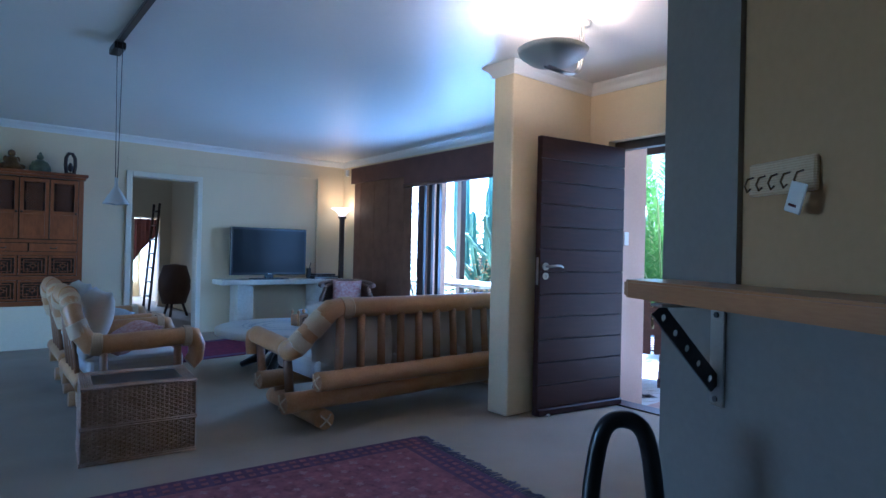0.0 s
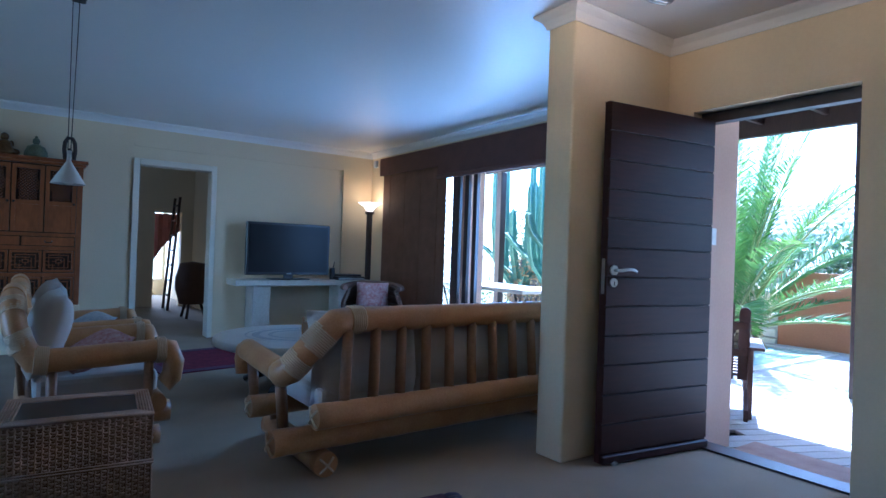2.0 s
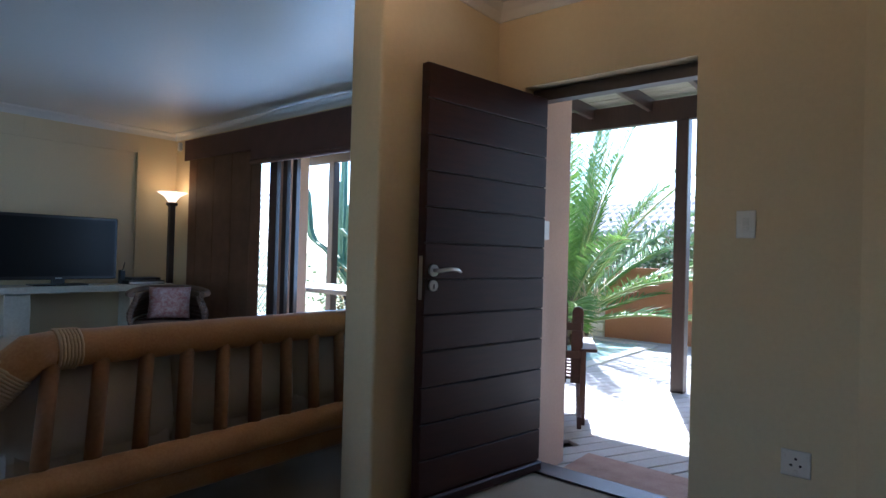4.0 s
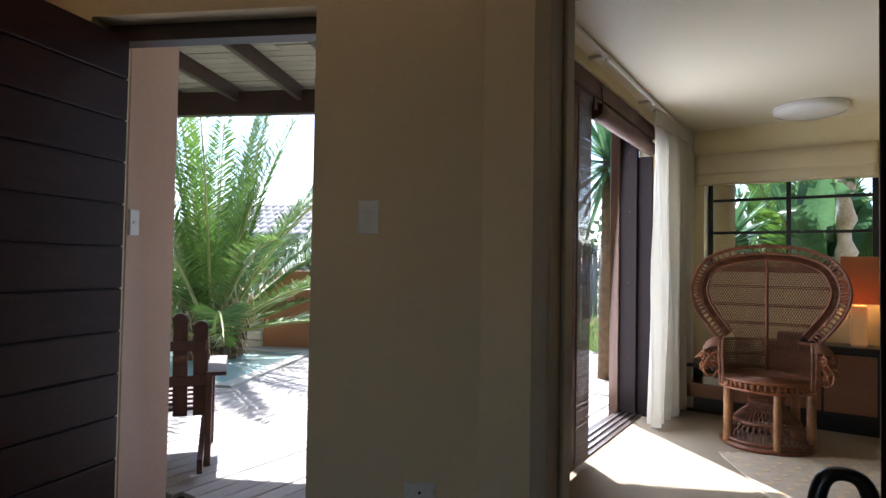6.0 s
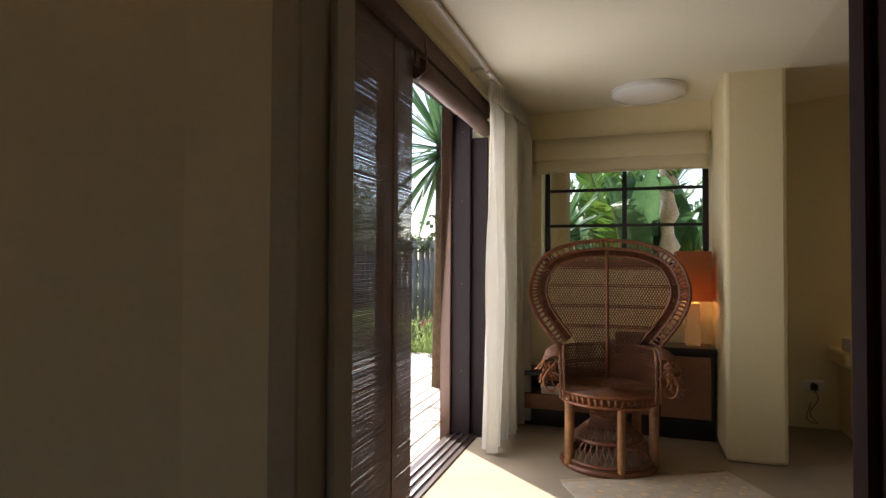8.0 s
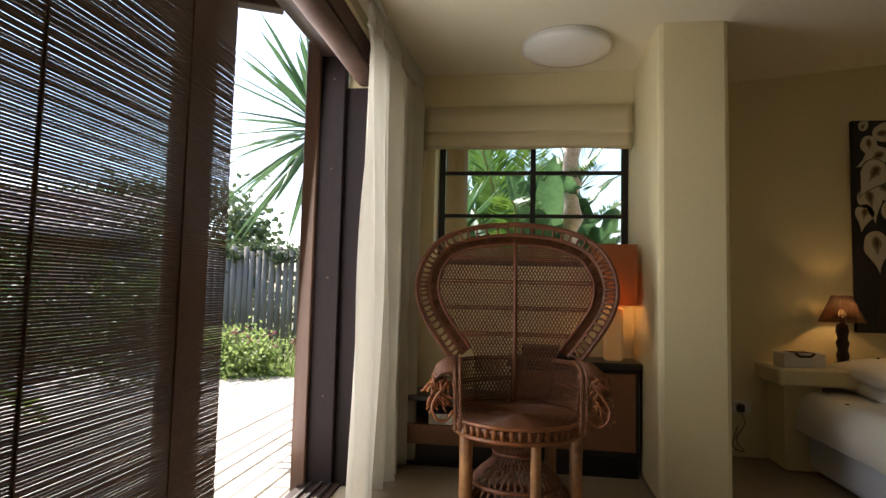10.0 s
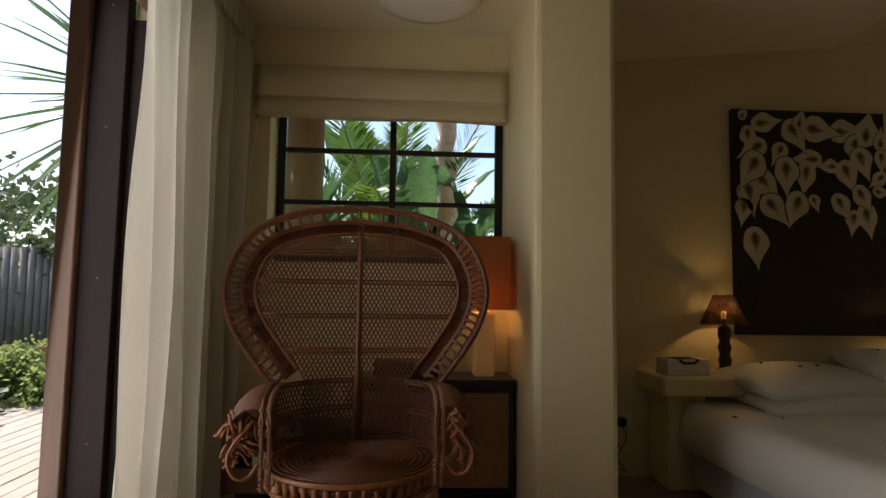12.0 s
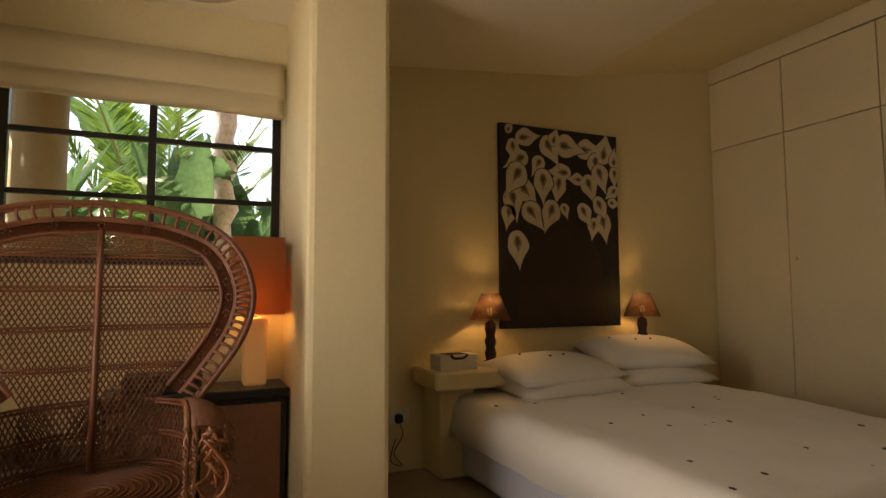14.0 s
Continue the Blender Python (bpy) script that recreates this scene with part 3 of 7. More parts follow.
def plate(name, m, w, h, switches, label):
    t = thing(name, m, label, "switch" if switches else "socket")
    part("face_plate", boxes((0, 0.009, -w / 2, w / 2, -h / 2, h / 2), bev=0.003), white_m, t)
    for k in range(switches):
        z = 0.02 - 0.02 * k if switches > 1 else 0
        part("rocker", boxes((0.008, 0.013, -0.012, 0.012, z - 0.007, z + 0.007), bev=0.002), white_m, t)
    if not switches:
        for y, z in ((0, 0.018), (-0.016, -0.008), (0.016, -0.008)):
            bm = bmesh.new()
            tube(bm, [(0.0085, y, z), (0.0095, y, z)], 0.0055, 10)
            part("pin_hole", bm, tv_m, t)
        part("rocker", boxes((0.008, 0.012, -0.008, 0.008, -0.04, -0.025), bev=0.002), white_m, t)
        for y in (-w / 2 + 0.012, w / 2 - 0.012):
            part("rocker", boxes((0.008, 0.012, y - 0.006, y + 0.006, 0.02, 0.035), bev=0.002), white_m, t)
    return t


plate("light_switch", L @ pose(DU, 1.80, 1.33, 0, 0, 180), 0.075, 0.118, 3, "white three-gang light switch on the cream wall")
plate("wall_socket", L @ pose(DU, 1.6, 0.37, 0, 0, 180), 0.105, 0.105, 0, "white square power socket low on the cream wall")
plate("outdoor_switch", L @ pose(4.66, 2.92, 1.325, 0, 0, -90), 0.06, 0.11, 1, "white single switch on the pink outside wall")


def bamboo(bm, p, q, r, knots=True, seg=14, n=None):
    p, q = Vector(p), Vector(q)
    ln = (q - p).length
    n = n or max(2, int(ln / 0.32))
    pts, rad = [], []
    steps = n * 6
    for i in range(steps + 1):
        f = i / steps
        ph = (f * n + 0.37) % 1.0
        dd = min(ph, 1 - ph)
        k = 1.0 + (0.07 * math.exp(-(dd / 0.035) ** 2) if knots else 0) - 0.02 * math.cos(2 * math.pi * ph)
        pts.append(p.lerp(q, f)), rad.append(r * k)
    tube(bm, pts, rad, seg)


def bindings(t, p, q, r, n=6):
    """Thin rattan turns round a bar between p and q."""
    bm = bmesh.new()
    p, q = Vector(p), Vector(q)
    d = (q - p).normalized()
    s = d.orthogonal().normalized()
    w = d.cross(s)
    N = n * 12
    pts = [p.lerp(q, i / N) + (s * math.cos(i * math.pi / 6) + w * math.sin(i * math.pi / 6)) * r for i in range(N + 1)]
    tube(bm, pts, 0.006, 5)
    part("binding", bm, bind_m, t, "pale rattan winding")


def cap_cross(t, c, axis, r):
    bm = bmesh.new()
    c = Vector(c)
    a = Vector(axis).normalized()
    s = a.orthogonal().normalized()
    w = a.cross(s)
    for v in (s, w):
        tube(bm, [c + v * r * k + a * (0.004 + 0.012 * (1 - k * k)) for k in (-1, -0.6, 0, 0.6, 1)], 0.006, 6)
    part("end_lashing", bm, bind_m, t, "crossed rattan lashing on the cane end")


def pillow(bm, c, w, d, h, m=None, sag=0.0):
    """A stuffed cushion: two puffed faces that meet in a seam."""
    n = 12
    grid = {}
    for s in (1, -1):
        for i in range(n + 1):
            for j in range(n + 1):
                x, y = 2 * i / n - 1, 2 * j / n - 1
                puff = ((1 - abs(x) ** 2.6) * (1 - abs(y) ** 2.6)) ** 0.5
                edge = 1 - 0.06 * (1 - abs(x) ** 2) * (abs(y) > 0.9) - 0.06 * (1 - abs(y) ** 2) * (abs(x) > 0.9)
                wob = 0.06 * noise.noise(Vector((x * 1.7, y * 1.7, c[0] * 3 + s)))
                v = Vector((x * w / 2 * edge, y * d / 2 * edge, s * h / 2 * puff * (1 + wob) - sag * (x * x + y * y)))
                if (i in (0, n) or j in (0, n)) and s == -1:
                    grid[s, i, j] = grid[1, i, j]
                    continue
                grid[s, i, j] = bm.verts.new((m @ v if m else v) + Vector(c))
    for s in (1, -1):
        for i in range(n):
            for j in range(n):
                q = [grid[s, i, j], grid[s, i + 1, j], grid[s, i + 1, j + 1], grid[s, i, j + 1]]
                f = bm.faces.new(q if s == 1 else q[::-1])
                f.smooth = True


def sofa():
    t = thing("bamboo_sofa", L @ pose(2.13, 3.58, 0), "golden giant-bamboo sofa with cream cushions, seen from behind", "sofa", "bamboo lounge suite")
    u1 = 1.98
    bm = bmesh.new()
    bamboo(bm, (0.26, 0.06, 0.785), (u1, 0.06, 0.785), 0.07)
    part("top_rail", bm, bamboo_m, t)
    for e, s in ((0, 1), (u1 + 0.18, -1)):
        bm = bmesh.new()
        tube(bm, [(e + s * 0.27, 0.06, 0.785), (e + s * 0.2, 0.065, 0.775), (e + s * 0.14, 0.075, 0.72), (e + s * 0.05, 0.1, 0.62), (e + s * -0.02, 0.13, 0.53), (e + s * -0.03, 0.2, 0.505), (e + s * -0.03, 0.24, 0.51)], [0.07, 0.075, 0.074, 0.072, 0.072, 0.072, 0.066], 14)
        part("corner_cane", bm, bamboo_m, t)
        bindings(t, (e + s * 0.15, 0.075, 0.73), (e + s * 0.07, 0.095, 0.64), 0.0745, 10)
        bindings(t, (e + s * 0.035, 0.105, 0.60), (e + s * -0.018, 0.13, 0.535), 0.0735, 8)
        bindings(t, (e + s * 0.34, 0.06, 0.785), (e + s * 0.26, 0.06, 0.785), 0.072, 7)
        bm = bmesh.new()
        bamboo(bm, (e + s * -0.03, 0.22, 0.51), (e + s * -0.05, 0.72, 0.55), 0.063)
        part("arm", bm, bamboo_m, t)
        bm = bmesh.new()
        tube(bm, [(e - s * 0.05, 0.70, 0.55), (e - s * 0.05, 0.76, 0.54), (e - s * 0.05, 0.78, 0.48), (e - s * 0.05, 0.77, 0.40)], [0.055, 0.058, 0.056, 0.05], 12)
        part("arm_end", bm, bamboo_m, t)
        for y in (0.24, 0.7):
            bm = bmesh.new()
            tube(bm, [(e, y, 0.18), (e - s * 0.03, y, 0.52)], 0.03, 10)
            part("post", bm, slatbam_m, t)
    for n, (y, z, a, r) in enumerate(((-0.085, 0.34, 0.03, 0.062), (0.06, 0.195, -0.13, 0.066), (0.66, 0.225, -0.05, 0.064))):
        bm = bmesh.new()
        bamboo(bm, (a, y, z), (u1 + 0.14, y, z), r)
        part("long_rail", bm, bamboo_m, t)
        cap_cross(t, (a - 0.002, y, z), (-1, 0, 0), r * 0.95)
    for x in (0.14, 1.95):
        bm = bmesh.new()
        bamboo(bm, (x, 0.0, 0.064), (x, 0.82, 0.064), 0.064)
        part("foot_runner", bm, bamboo_m, t)
        cap_cross(t, (x, -0.002, 0.062), (0, -1, 0), 0.052)
        for y in (0.2, 0.72):
            bm = bmesh.new()
            tube(bm, [(x, y, 0.1), (x, y, 0.2)], 0.04, 10)
            part("block", bm, slatbam_m, t)
    for i in range(11):
        x0 = 0.24 + i * 0.165
        bm = bmesh.new()
        tube(bm, [(x0 - 0.04, -0.055, 0.385), (x0 + 0.015, 0.035, 0.75)], 0.029, 10)
        part("back_slat", bm, slatbam_m, t)
    for i in range(3):
        bm = bmesh.new()
        pillow(bm, (0.44 + 0.61 * i, 0.19, 0.58), 0.68, 0.50, 0.27, Matrix.Rotation(radians(78), 3, "X"))
        part("back_cushion", bm, cushion_m, t, "cream cotton back cushion")
        bm = bmesh.new()
        box(bm, 0.12 + 0.61 * i, 0.725 + 0.61 * i, 0.08, 0.76, 0.29, 0.44, bev=0.045, seg=3)
        part("seat_cushion", bm, cushion_m, t, "cream cotton seat cushion")
    return t


sofa()


def armchair(m, cushion, clabel, back=None):
    t = thing("bamboo_armchair", m, "golden giant-bamboo armchair with cream cushions and a loose pillow", "armchair", "bamboo lounge suite")
    for y in (0.0, 0.76):
        bm = bmesh.new()
        bamboo(bm, (0.02, y, 0.55), (0.74, y, 0.575), 0.064)
        part("arm", bm, bamboo_m, t)
        bm = bmesh.new()
        tube(bm, [(0.72, y, 0.575), (0.79, y, 0.565), (0.82, y, 0.50), (0.81, y, 0.42), (0.76, y, 0.37)], [0.066, 0.071, 0.07, 0.068, 0.056], 14)
        part("arm_end", bm, bamboo_m, t)
        bindings(t, (0.70, y, 0.575), (0.76, y, 0.572), 0.071, 6)
        bm = bmesh.new()
        tube(bm, [(0.07, y, 0.55), (0.0, y, 0.56), (-0.05, y + (0.03 if y < 0.4 else -0.03), 0.62), (-0.10, y + (0.06 if y < 0.4 else -0.06), 0.72), (-0.12, y + (0.12 if y < 0.4 else -0.12), 0.82), (-0.12, y + (0.22 if y < 0.4 else -0.22), 0.86)], 0.07, 14)
        part("back_elbow", bm, bamboo_m, t)
        s = 1 if y < 0.4 else -1
        bindings(t, (-0.055, y + s * 0.035, 0.61), (-0.09, y + s * 0.052, 0.70), 0.072, 9)
        bindings(t, (-0.112, y + s * 0.1, 0.78), (-0.12, y + s * 0.16, 0.85), 0.072, 8)
        bindings(t, (0.0, y, 0.56), (0.08, y, 0.552), 0.071, 8)
        for x in (0.1, 0.66):
            bm = bmesh.new()
            tube(bm, [(x, y, 0.1), (x, y, 0.55)], 0.032, 10)
            part("post", bm, slatbam_m, t)
        bm = bmesh.new()
        bamboo(bm, (-0.08, y, 0.22), (0.80, y, 0.22), 0.06)
        part("side_rail", bm, bamboo_m, t)
        bm = bmesh.new()
        bamboo(bm, (-0.04, y + s * 0.09, 0.06), (0.76, y + s * 0.09, 0.06), 0.055)
        part("foot_runner", bm, bamboo_m, t)
    bm = bmesh.new()
    bamboo(bm, (-0.12, 0.2, 0.86), (-0.12, 0.56, 0.86), 0.07)
    part("top_rail", bm, bamboo_m, t)
    for x, z in ((-0.05, 0.3), (0.72, 0.28)):
        bm = bmesh.new()
        bamboo(bm, (x, -0.06, z), (x, 0.82, z), 0.05)
        part("cross_rail", bm, bamboo_m, t)
    for i in range(4):
        bm = bmesh.new()
        tube(bm, [(-0.05, 0.17 + 0.14 * i, 0.32), (-0.12, 0.17 + 0.14 * i, 0.84)], 0.02, 8)
        part("back_slat", bm, slatbam_m, t)
    bm = bmesh.new()
    box(bm, 0.0, 0.74, 0.06, 0.70, 0.3, 0.45, bev=0.045, seg=3)
    part("seat_cushion", bm, cushion_m, t, "cream cotton seat cushion")
    bm = bmesh.new()
    pillow(bm, (0.07, 0.38, 0.66), 0.50, 0.62, 0.26, (Matrix.Rotation(radians(-68), 3, "Y")))
    part("back_cushion", bm, cushion_m, t, "cream cotton back cushion")
    bm = bmesh.new()
    rot = Matrix.Rotation(radians(14), 3, "Z") @ Matrix.Rotation(radians(-24), 3, "Y")
    pillow(bm, (0, 0, 0), 0.44, 0.44, 0.13, rot)
    solid("scatter_cushion", bm, cushion, clabel, "cushion", m @ pose(0.36, 0.36, 0.535))
    return t


armchair(L @ pose(1.05, 4.44, 0) @ Matrix.Diagonal((0.80, 0.98, 0.97, 1)), pattern_m, "red and cream printed scatter cushion on the armchair")
armchair(L @ pose(1.07, 5.46, 0) @ Matrix.Diagonal((0.80, 0.98, 0.97, 1)), blueprint_m, "blue-white printed scatter cushion on the armchair")


def weave_wall(bm, p, q, z0, z1, rows, stakes):
    """Wavy horizontal strands that pass in and out of upright stakes."""
    p, q = Vector(p), Vector(q)
    d = q - p
    n = Vector((d.y, -d.x, 0)).normalized()
    for r in range(rows):
        z = z0 + (z1 - z0) * (r + 0.5) / rows
        h = (z1 - z0) / rows * 0.58
        N = stakes * 2
        prev = None
        for i in range(N + 1):
            off = 0.006 * math.sin(math.pi * i / 2 + (math.pi if r % 2 else 0)) + random.uniform(-0.0008, 0.0008)
            c = p + d * (i / N) + n * off
            ring = [bm.verts.new((c.x + n.x * a, c.y + n.y * a, z + b)) for a, b in ((0.004, 0), (0, h), (-0.004, 0), (0, -h))]
            if prev:
                for k in range(4):
                    bm.faces.new((prev[k], prev[(k + 1) % 4], ring[(k + 1) % 4], ring[k])).smooth = True
            prev = ring
    for i in range(stakes + 1):
        c = p + d * (i / stakes)
        tube(bm, [(c.x, c.y, z0), (c.x, c.y, z1)], 0.006, 5)


def basket():
    w, d, h = 0.56, 0.43, 0.41
    t = thing("wicker_chest", L @ pose(0.92, 3.735, 0, 0, 0, -5.5), "brown woven wicker trunk with a dark glass top", "chest")
    for p, q, s in (((0, 0), (w, 0), 24), ((w, 0), (w, d), 16), ((w, d), (0, d), 24), ((0, d), (0, 0), 16)):
        bm = bmesh.new()
        weave_wall(bm, (*p, 0), (*q, 0), 0.01, h - 0.004, 34, s)
        part("side", bm, wicker_m, t)["kind"] = "stuff"
    # Solid dark block added inside, so gaps in the weave read as shaded.
    part("lining", boxes((0.012, w - 0.012, 0.012, d - 0.012, 0.004, h - 0.012)), void_m, t, "near-black block standing for the shaded inside of the trunk")
    for z in (0.012, 0.2):
        bm = bmesh.new()
        for k in (-0.006, 0.006):
            tube(bm, [(-0.008, -0.008, z + k), (w + 0.008, -0.008, z + k), (w + 0.008, d + 0.008, z + k), (-0.008, d + 0.008, z + k)], 0.006, 6, closed=True)
        part("band", bm, wicker_m, t, "twisted wicker band")
    bm = bmesh.new()
    for k in range(6):
        o = -0.004 + k * 0.011
        tube(bm, [(o, o, h), (w - o, o, h), (w - o, d - o, h), (o, d - o, h)], 0.0085, 6, closed=True)
    part("rim", bm, wicker_m, t, "flat plaited wicker rim")
    part("glass_top", boxes((0.055, w - 0.055, 0.055, d - 0.055, h - 0.006, h)), smoke_m, t, "dark reflecting glass pane")


basket()


def rug():
    t = thing("oriental_rug", L @ pose(2.65, 3.1, 0.0, 0, 0, 174.5), "faded red oriental rug with dark border and fringe on the carpet", "rug")
    w, d = 2.5, 1.75
    part("field", boxes((0, w, 0, d, 0, 0.010)), rugb_m, t, "dark plum border")
    part("ground_weave", boxes((0.16, w - 0.16, 0.16, d - 0.16, 0.006, 0.0125)), rug_m, t, "faded red field")
    rnd = random.Random(4)
    bm = bmesh.new()
    for i in range(22):
        for j in range(15):
            x, y = 0.24 + i * 0.097, 0.22 + j * 0.094
            if x > w - 0.2 or y > d - 0.2:
                continue
            r = rnd.uniform(0.014, 0.036)
            k = rnd.randint(4, 7)
            a0 = rnd.random() * 6
            vs = [bm.verts.new((x + r * (1 if q % 2 else 0.55) * math.cos(a0 + math.pi * q / k), y + r * (1 if q % 2 else 0.55) * math.sin(a0 + math.pi * q / k), 0.0137)) for q in range(2 * k)]
            bm.faces.new(vs)
    part("motif", bm, rugp_m, t, "pale woven flowers")["kind"] = "stuff"
    bm = bmesh.new()
    for a in (0.05, 0.11):
        for k in range(30):
            x = a
            y = 0.06 + k * (d - 0.12) / 29
            box(bm, x - 0.015, x + 0.015, y - 0.016, y + 0.016, 0.009, 0.0118)
        for k in range(42):
            x = 0.06 + k * (w - 0.12) / 41
            box(bm, x - 0.016, x + 0.016, a - 0.015, a + 0.015, 0.009, 0.0118)
    part("border_motif", bm, rug_m, t, "small red border squares")["kind"] = "stuff"
    bm = bmesh.new()
    for k in range(130):
        y = 0.01 + k * (d - 0.02) / 129
        a, b = rnd.uniform(-0.02, 0.02), rnd.uniform(0.05, 0.085)
        tube(bm, [(0.004, y, 0.006), (-b * 0.5, y + a * 0.5, 0.01), (-b, y + a, 0.004)], 0.0035, 4)
    part("fringe", bm, fringe_m, t, "dark knotted fringe")["kind"] = "stuff"


rug()
bm = boxes((0, 1.5, 0, 1.1, 0, 0.01))
rr = thing("red_rug", L @ pose(2.0, 6.35, 0.0, 0, 0, 8), "deep red woven rug under the coffee table", "rug")
part("field", bm, redrug_m, rr)
part("border", boxes((0, 1.5, 0, 0.1, 0.009, 0.012), (0, 1.5, 1.0, 1.1, 0.009, 0.012), (0, 0.1, 0.1, 1.0, 0.009, 0.012), (1.4, 1.5, 0.1, 1.0, 0.009, 0.012)), rugb_m, rr)


def coffee_table():
    t = thing("coffee_table", L @ pose(2.86, 5.5, 0), "round white stone coffee table with mosaic ring, black base", "table")
    bm = bmesh.new()
    lathe(bm, [(0.0, 0.36), (0.63, 0.36), (0.655, 0.37), (0.66, 0.395), (0.655, 0.42), (0.64, 0.428), (0.0, 0.43)], 48)
    part("top", bm, tabletop_m, t)
    for r0, r1 in ((0.2, 0.235), (0.30, 0.36), (0.40, 0.415)):
        bm = bmesh.new()
        n = int(r0 * 130)
        for k in range(n):
            a, b = 2 * math.pi * (k + 0.08) / n, 2 * math.pi * (k + 0.92) / n
            bm.faces.new([bm.verts.new((r * math.cos(x), r * math.sin(x), 0.4325)) for r, x in ((r0, a), (r1, a), (r1, b), (r0, b))])
        part("mosaic_ring", bm, mosaic_m, t, "ring of dark blue-grey mosaic chips")["kind"] = "stuff"
    bm = bmesh.new()
    for k in range(4):
        a = math.pi / 4 + k * math.pi / 2
        tube(bm, [(0.45 * math.cos(a), 0.45 * math.sin(a), 0.03), (0.3 * math.cos(a), 0.3 * math.sin(a), 0.1), (0.16 * math.cos(a), 0.16 * math.sin(a), 0.22), (0.34 * math.cos(a), 0.34 * math.sin(a), 0.36)], [0.03, 0.045, 0.05, 0.04], 8)
    lathe(bm, [(0.02, 0.02), (0.2, 0.05), (0.2, 0.1), (0.12, 0.2), (0.22, 0.35), (0.02, 0.36)], 20)
    part("base", bm, black_m, t, "black carved pedestal")
    c = thing("carved_casket", L @ pose(2.97, 5.42, 0.433, 0, 0, 10), "small carved brown wooden casket on the coffee table", "casket")
    part("body", boxes((-0.075, 0.075, -0.06, 0.06, 0, 0.11), bev=0.006), slatbam_m, c)
    for x, y in ((-0.065, -0.05), (0.065, -0.05), (-0.065, 0.05), (0.065, 0.05)):
        bm = bmesh.new()
        lathe(bm, [(0.012, 0), (0.016, 0.06), (0.010, 0.115), (0.018, 0.135), (0.002, 0.155)], 10, (x, y, 0))
        part("post", bm, bamboo_m, c)
    bm = bmesh.new()
    tube(bm, [(-0.02, -0.061, 0.03), (-0.02, -0.061, 0.07), (0, -0.061, 0.085), (0.02, -0.061, 0.07), (0.02, -0.061, 0.03)], 0.005, 6)
    part("arch", bm, void_m, c)
    bm = bmesh.new()
    lathe(bm, [(0.0, 0), (0.05, 0), (0.06, 0.06), (0.055, 0.13), (0.05, 0.13), (0.05, 0.02), (0, 0.02)], 20)
    solid("pewter_mug", bm, steel_m, "grey metal mug on the coffee table", "mug", L @ pose(3.1, 5.62, 0.433))


coffee_table()


def media_shelf():
    t = thing("stone_shelf", L @ pose(0, 0, 0), "pale travertine shelf on two stone piers under the television", "shelf")
    part("slab", boxes((3.06, 4.93, 7.98, 8.39, 0.665, 0.735), bev=0.006), stone_m, t)
    part("pier", boxes((3.30, 3.52, 8.06, 8.37, 0, 0.665), bev=0.004), stone_m, t)
    part("pier", boxes((4.46, 4.72, 8.06, 8.37, 0, 0.665), bev=0.004), stone_m, t)
    tv = thing("television", L @ pose(3.78, 8.16, 0.735), "black flat-screen television, switched off, on the stone shelf", "television")
    part("bezel", boxes((-0.56, 0.56, -0.02, 0.035, 0.06, 0.73), bev=0.008), tv_m, tv)
    part("screen", boxes((-0.53, 0.53, -0.024, -0.019, 0.095, 0.70)), screen_m, tv, "glossy dark screen")
    part("stand", boxes((-0.25, 0.25, -0.12, 0.12, 0, 0.014), (-0.06, 0.06, -0.015, 0.02, 0.012, 0.08), bev=0.004), tv_m, tv)
    part("badge", boxes((-0.03, 0.03, -0.0255, -0.0235, 0.072, 0.08)), white_m, tv)
    d = thing("media_player", L @ pose(4.62, 8.14, 0.735), "flat silver and black media player beside the television", "player")
    part("body", boxes((-0.2, 0.2, -0.13, 0.13, 0, 0.045), bev=0.004), tv_m, d)
    part("front", boxes((-0.19, 0.19, -0.134, -0.129, 0.006, 0.03)), steel_m, d)
    part("decoder", boxes((-0.16, 0.16, -0.11, 0.11, 0.047, 0.075), bev=0.004), tv_m, d)
    r = thing("router", L @ pose(4.42, 8.2, 0.735), "small black router standing behind the player", "router")
    part("body", boxes((-0.03, 0.03, -0.03, 0.03, 0, 0.16), bev=0.01), tv_m, r)
    bm = bmesh.new()
    tube(bm, [(0.01, 0, 0.155), (0.03, 0.0, 0.24)], 0.006, 6)
    part("aerial", bm, tv_m, r)


media_shelf()


def floor_lamp():
    t = thing("floor_lamp", L @ pose(4.93, 8.13, 0), "dark wooden torchiere floor lamp with a lit frosted bowl", "lamp")
    part("foot", boxes((-0.13, 0.13, -0.13, 0.13, 0, 0.035), bev=0.008), darkwood_m, t)
    part("pole", boxes((-0.032, 0.032, -0.032, 0.032, 0.03, 1.68), bev=0.006), darkwood_m, t)
    part("collar", boxes((-0.05, 0.05, -0.05, 0.05, 1.66, 1.70), bev=0.008), darkwood_m, t)
    bm = bmesh.new()
    lathe(bm, [(0.04, 1.70), (0.06, 1.73), (0.09, 1.77), (0.16, 1.815), (0.17, 1.82), (0.16, 1.822), (0.085, 1.785), (0.05, 1.74)], 28)
    part("bowl", bm, opal_m, t, "glowing frosted glass bowl")
    bulb("floor_lamp_light", (*uv(4.93, 8.13), 1.86), 0.22, WARM, 0.05)


floor_lamp()


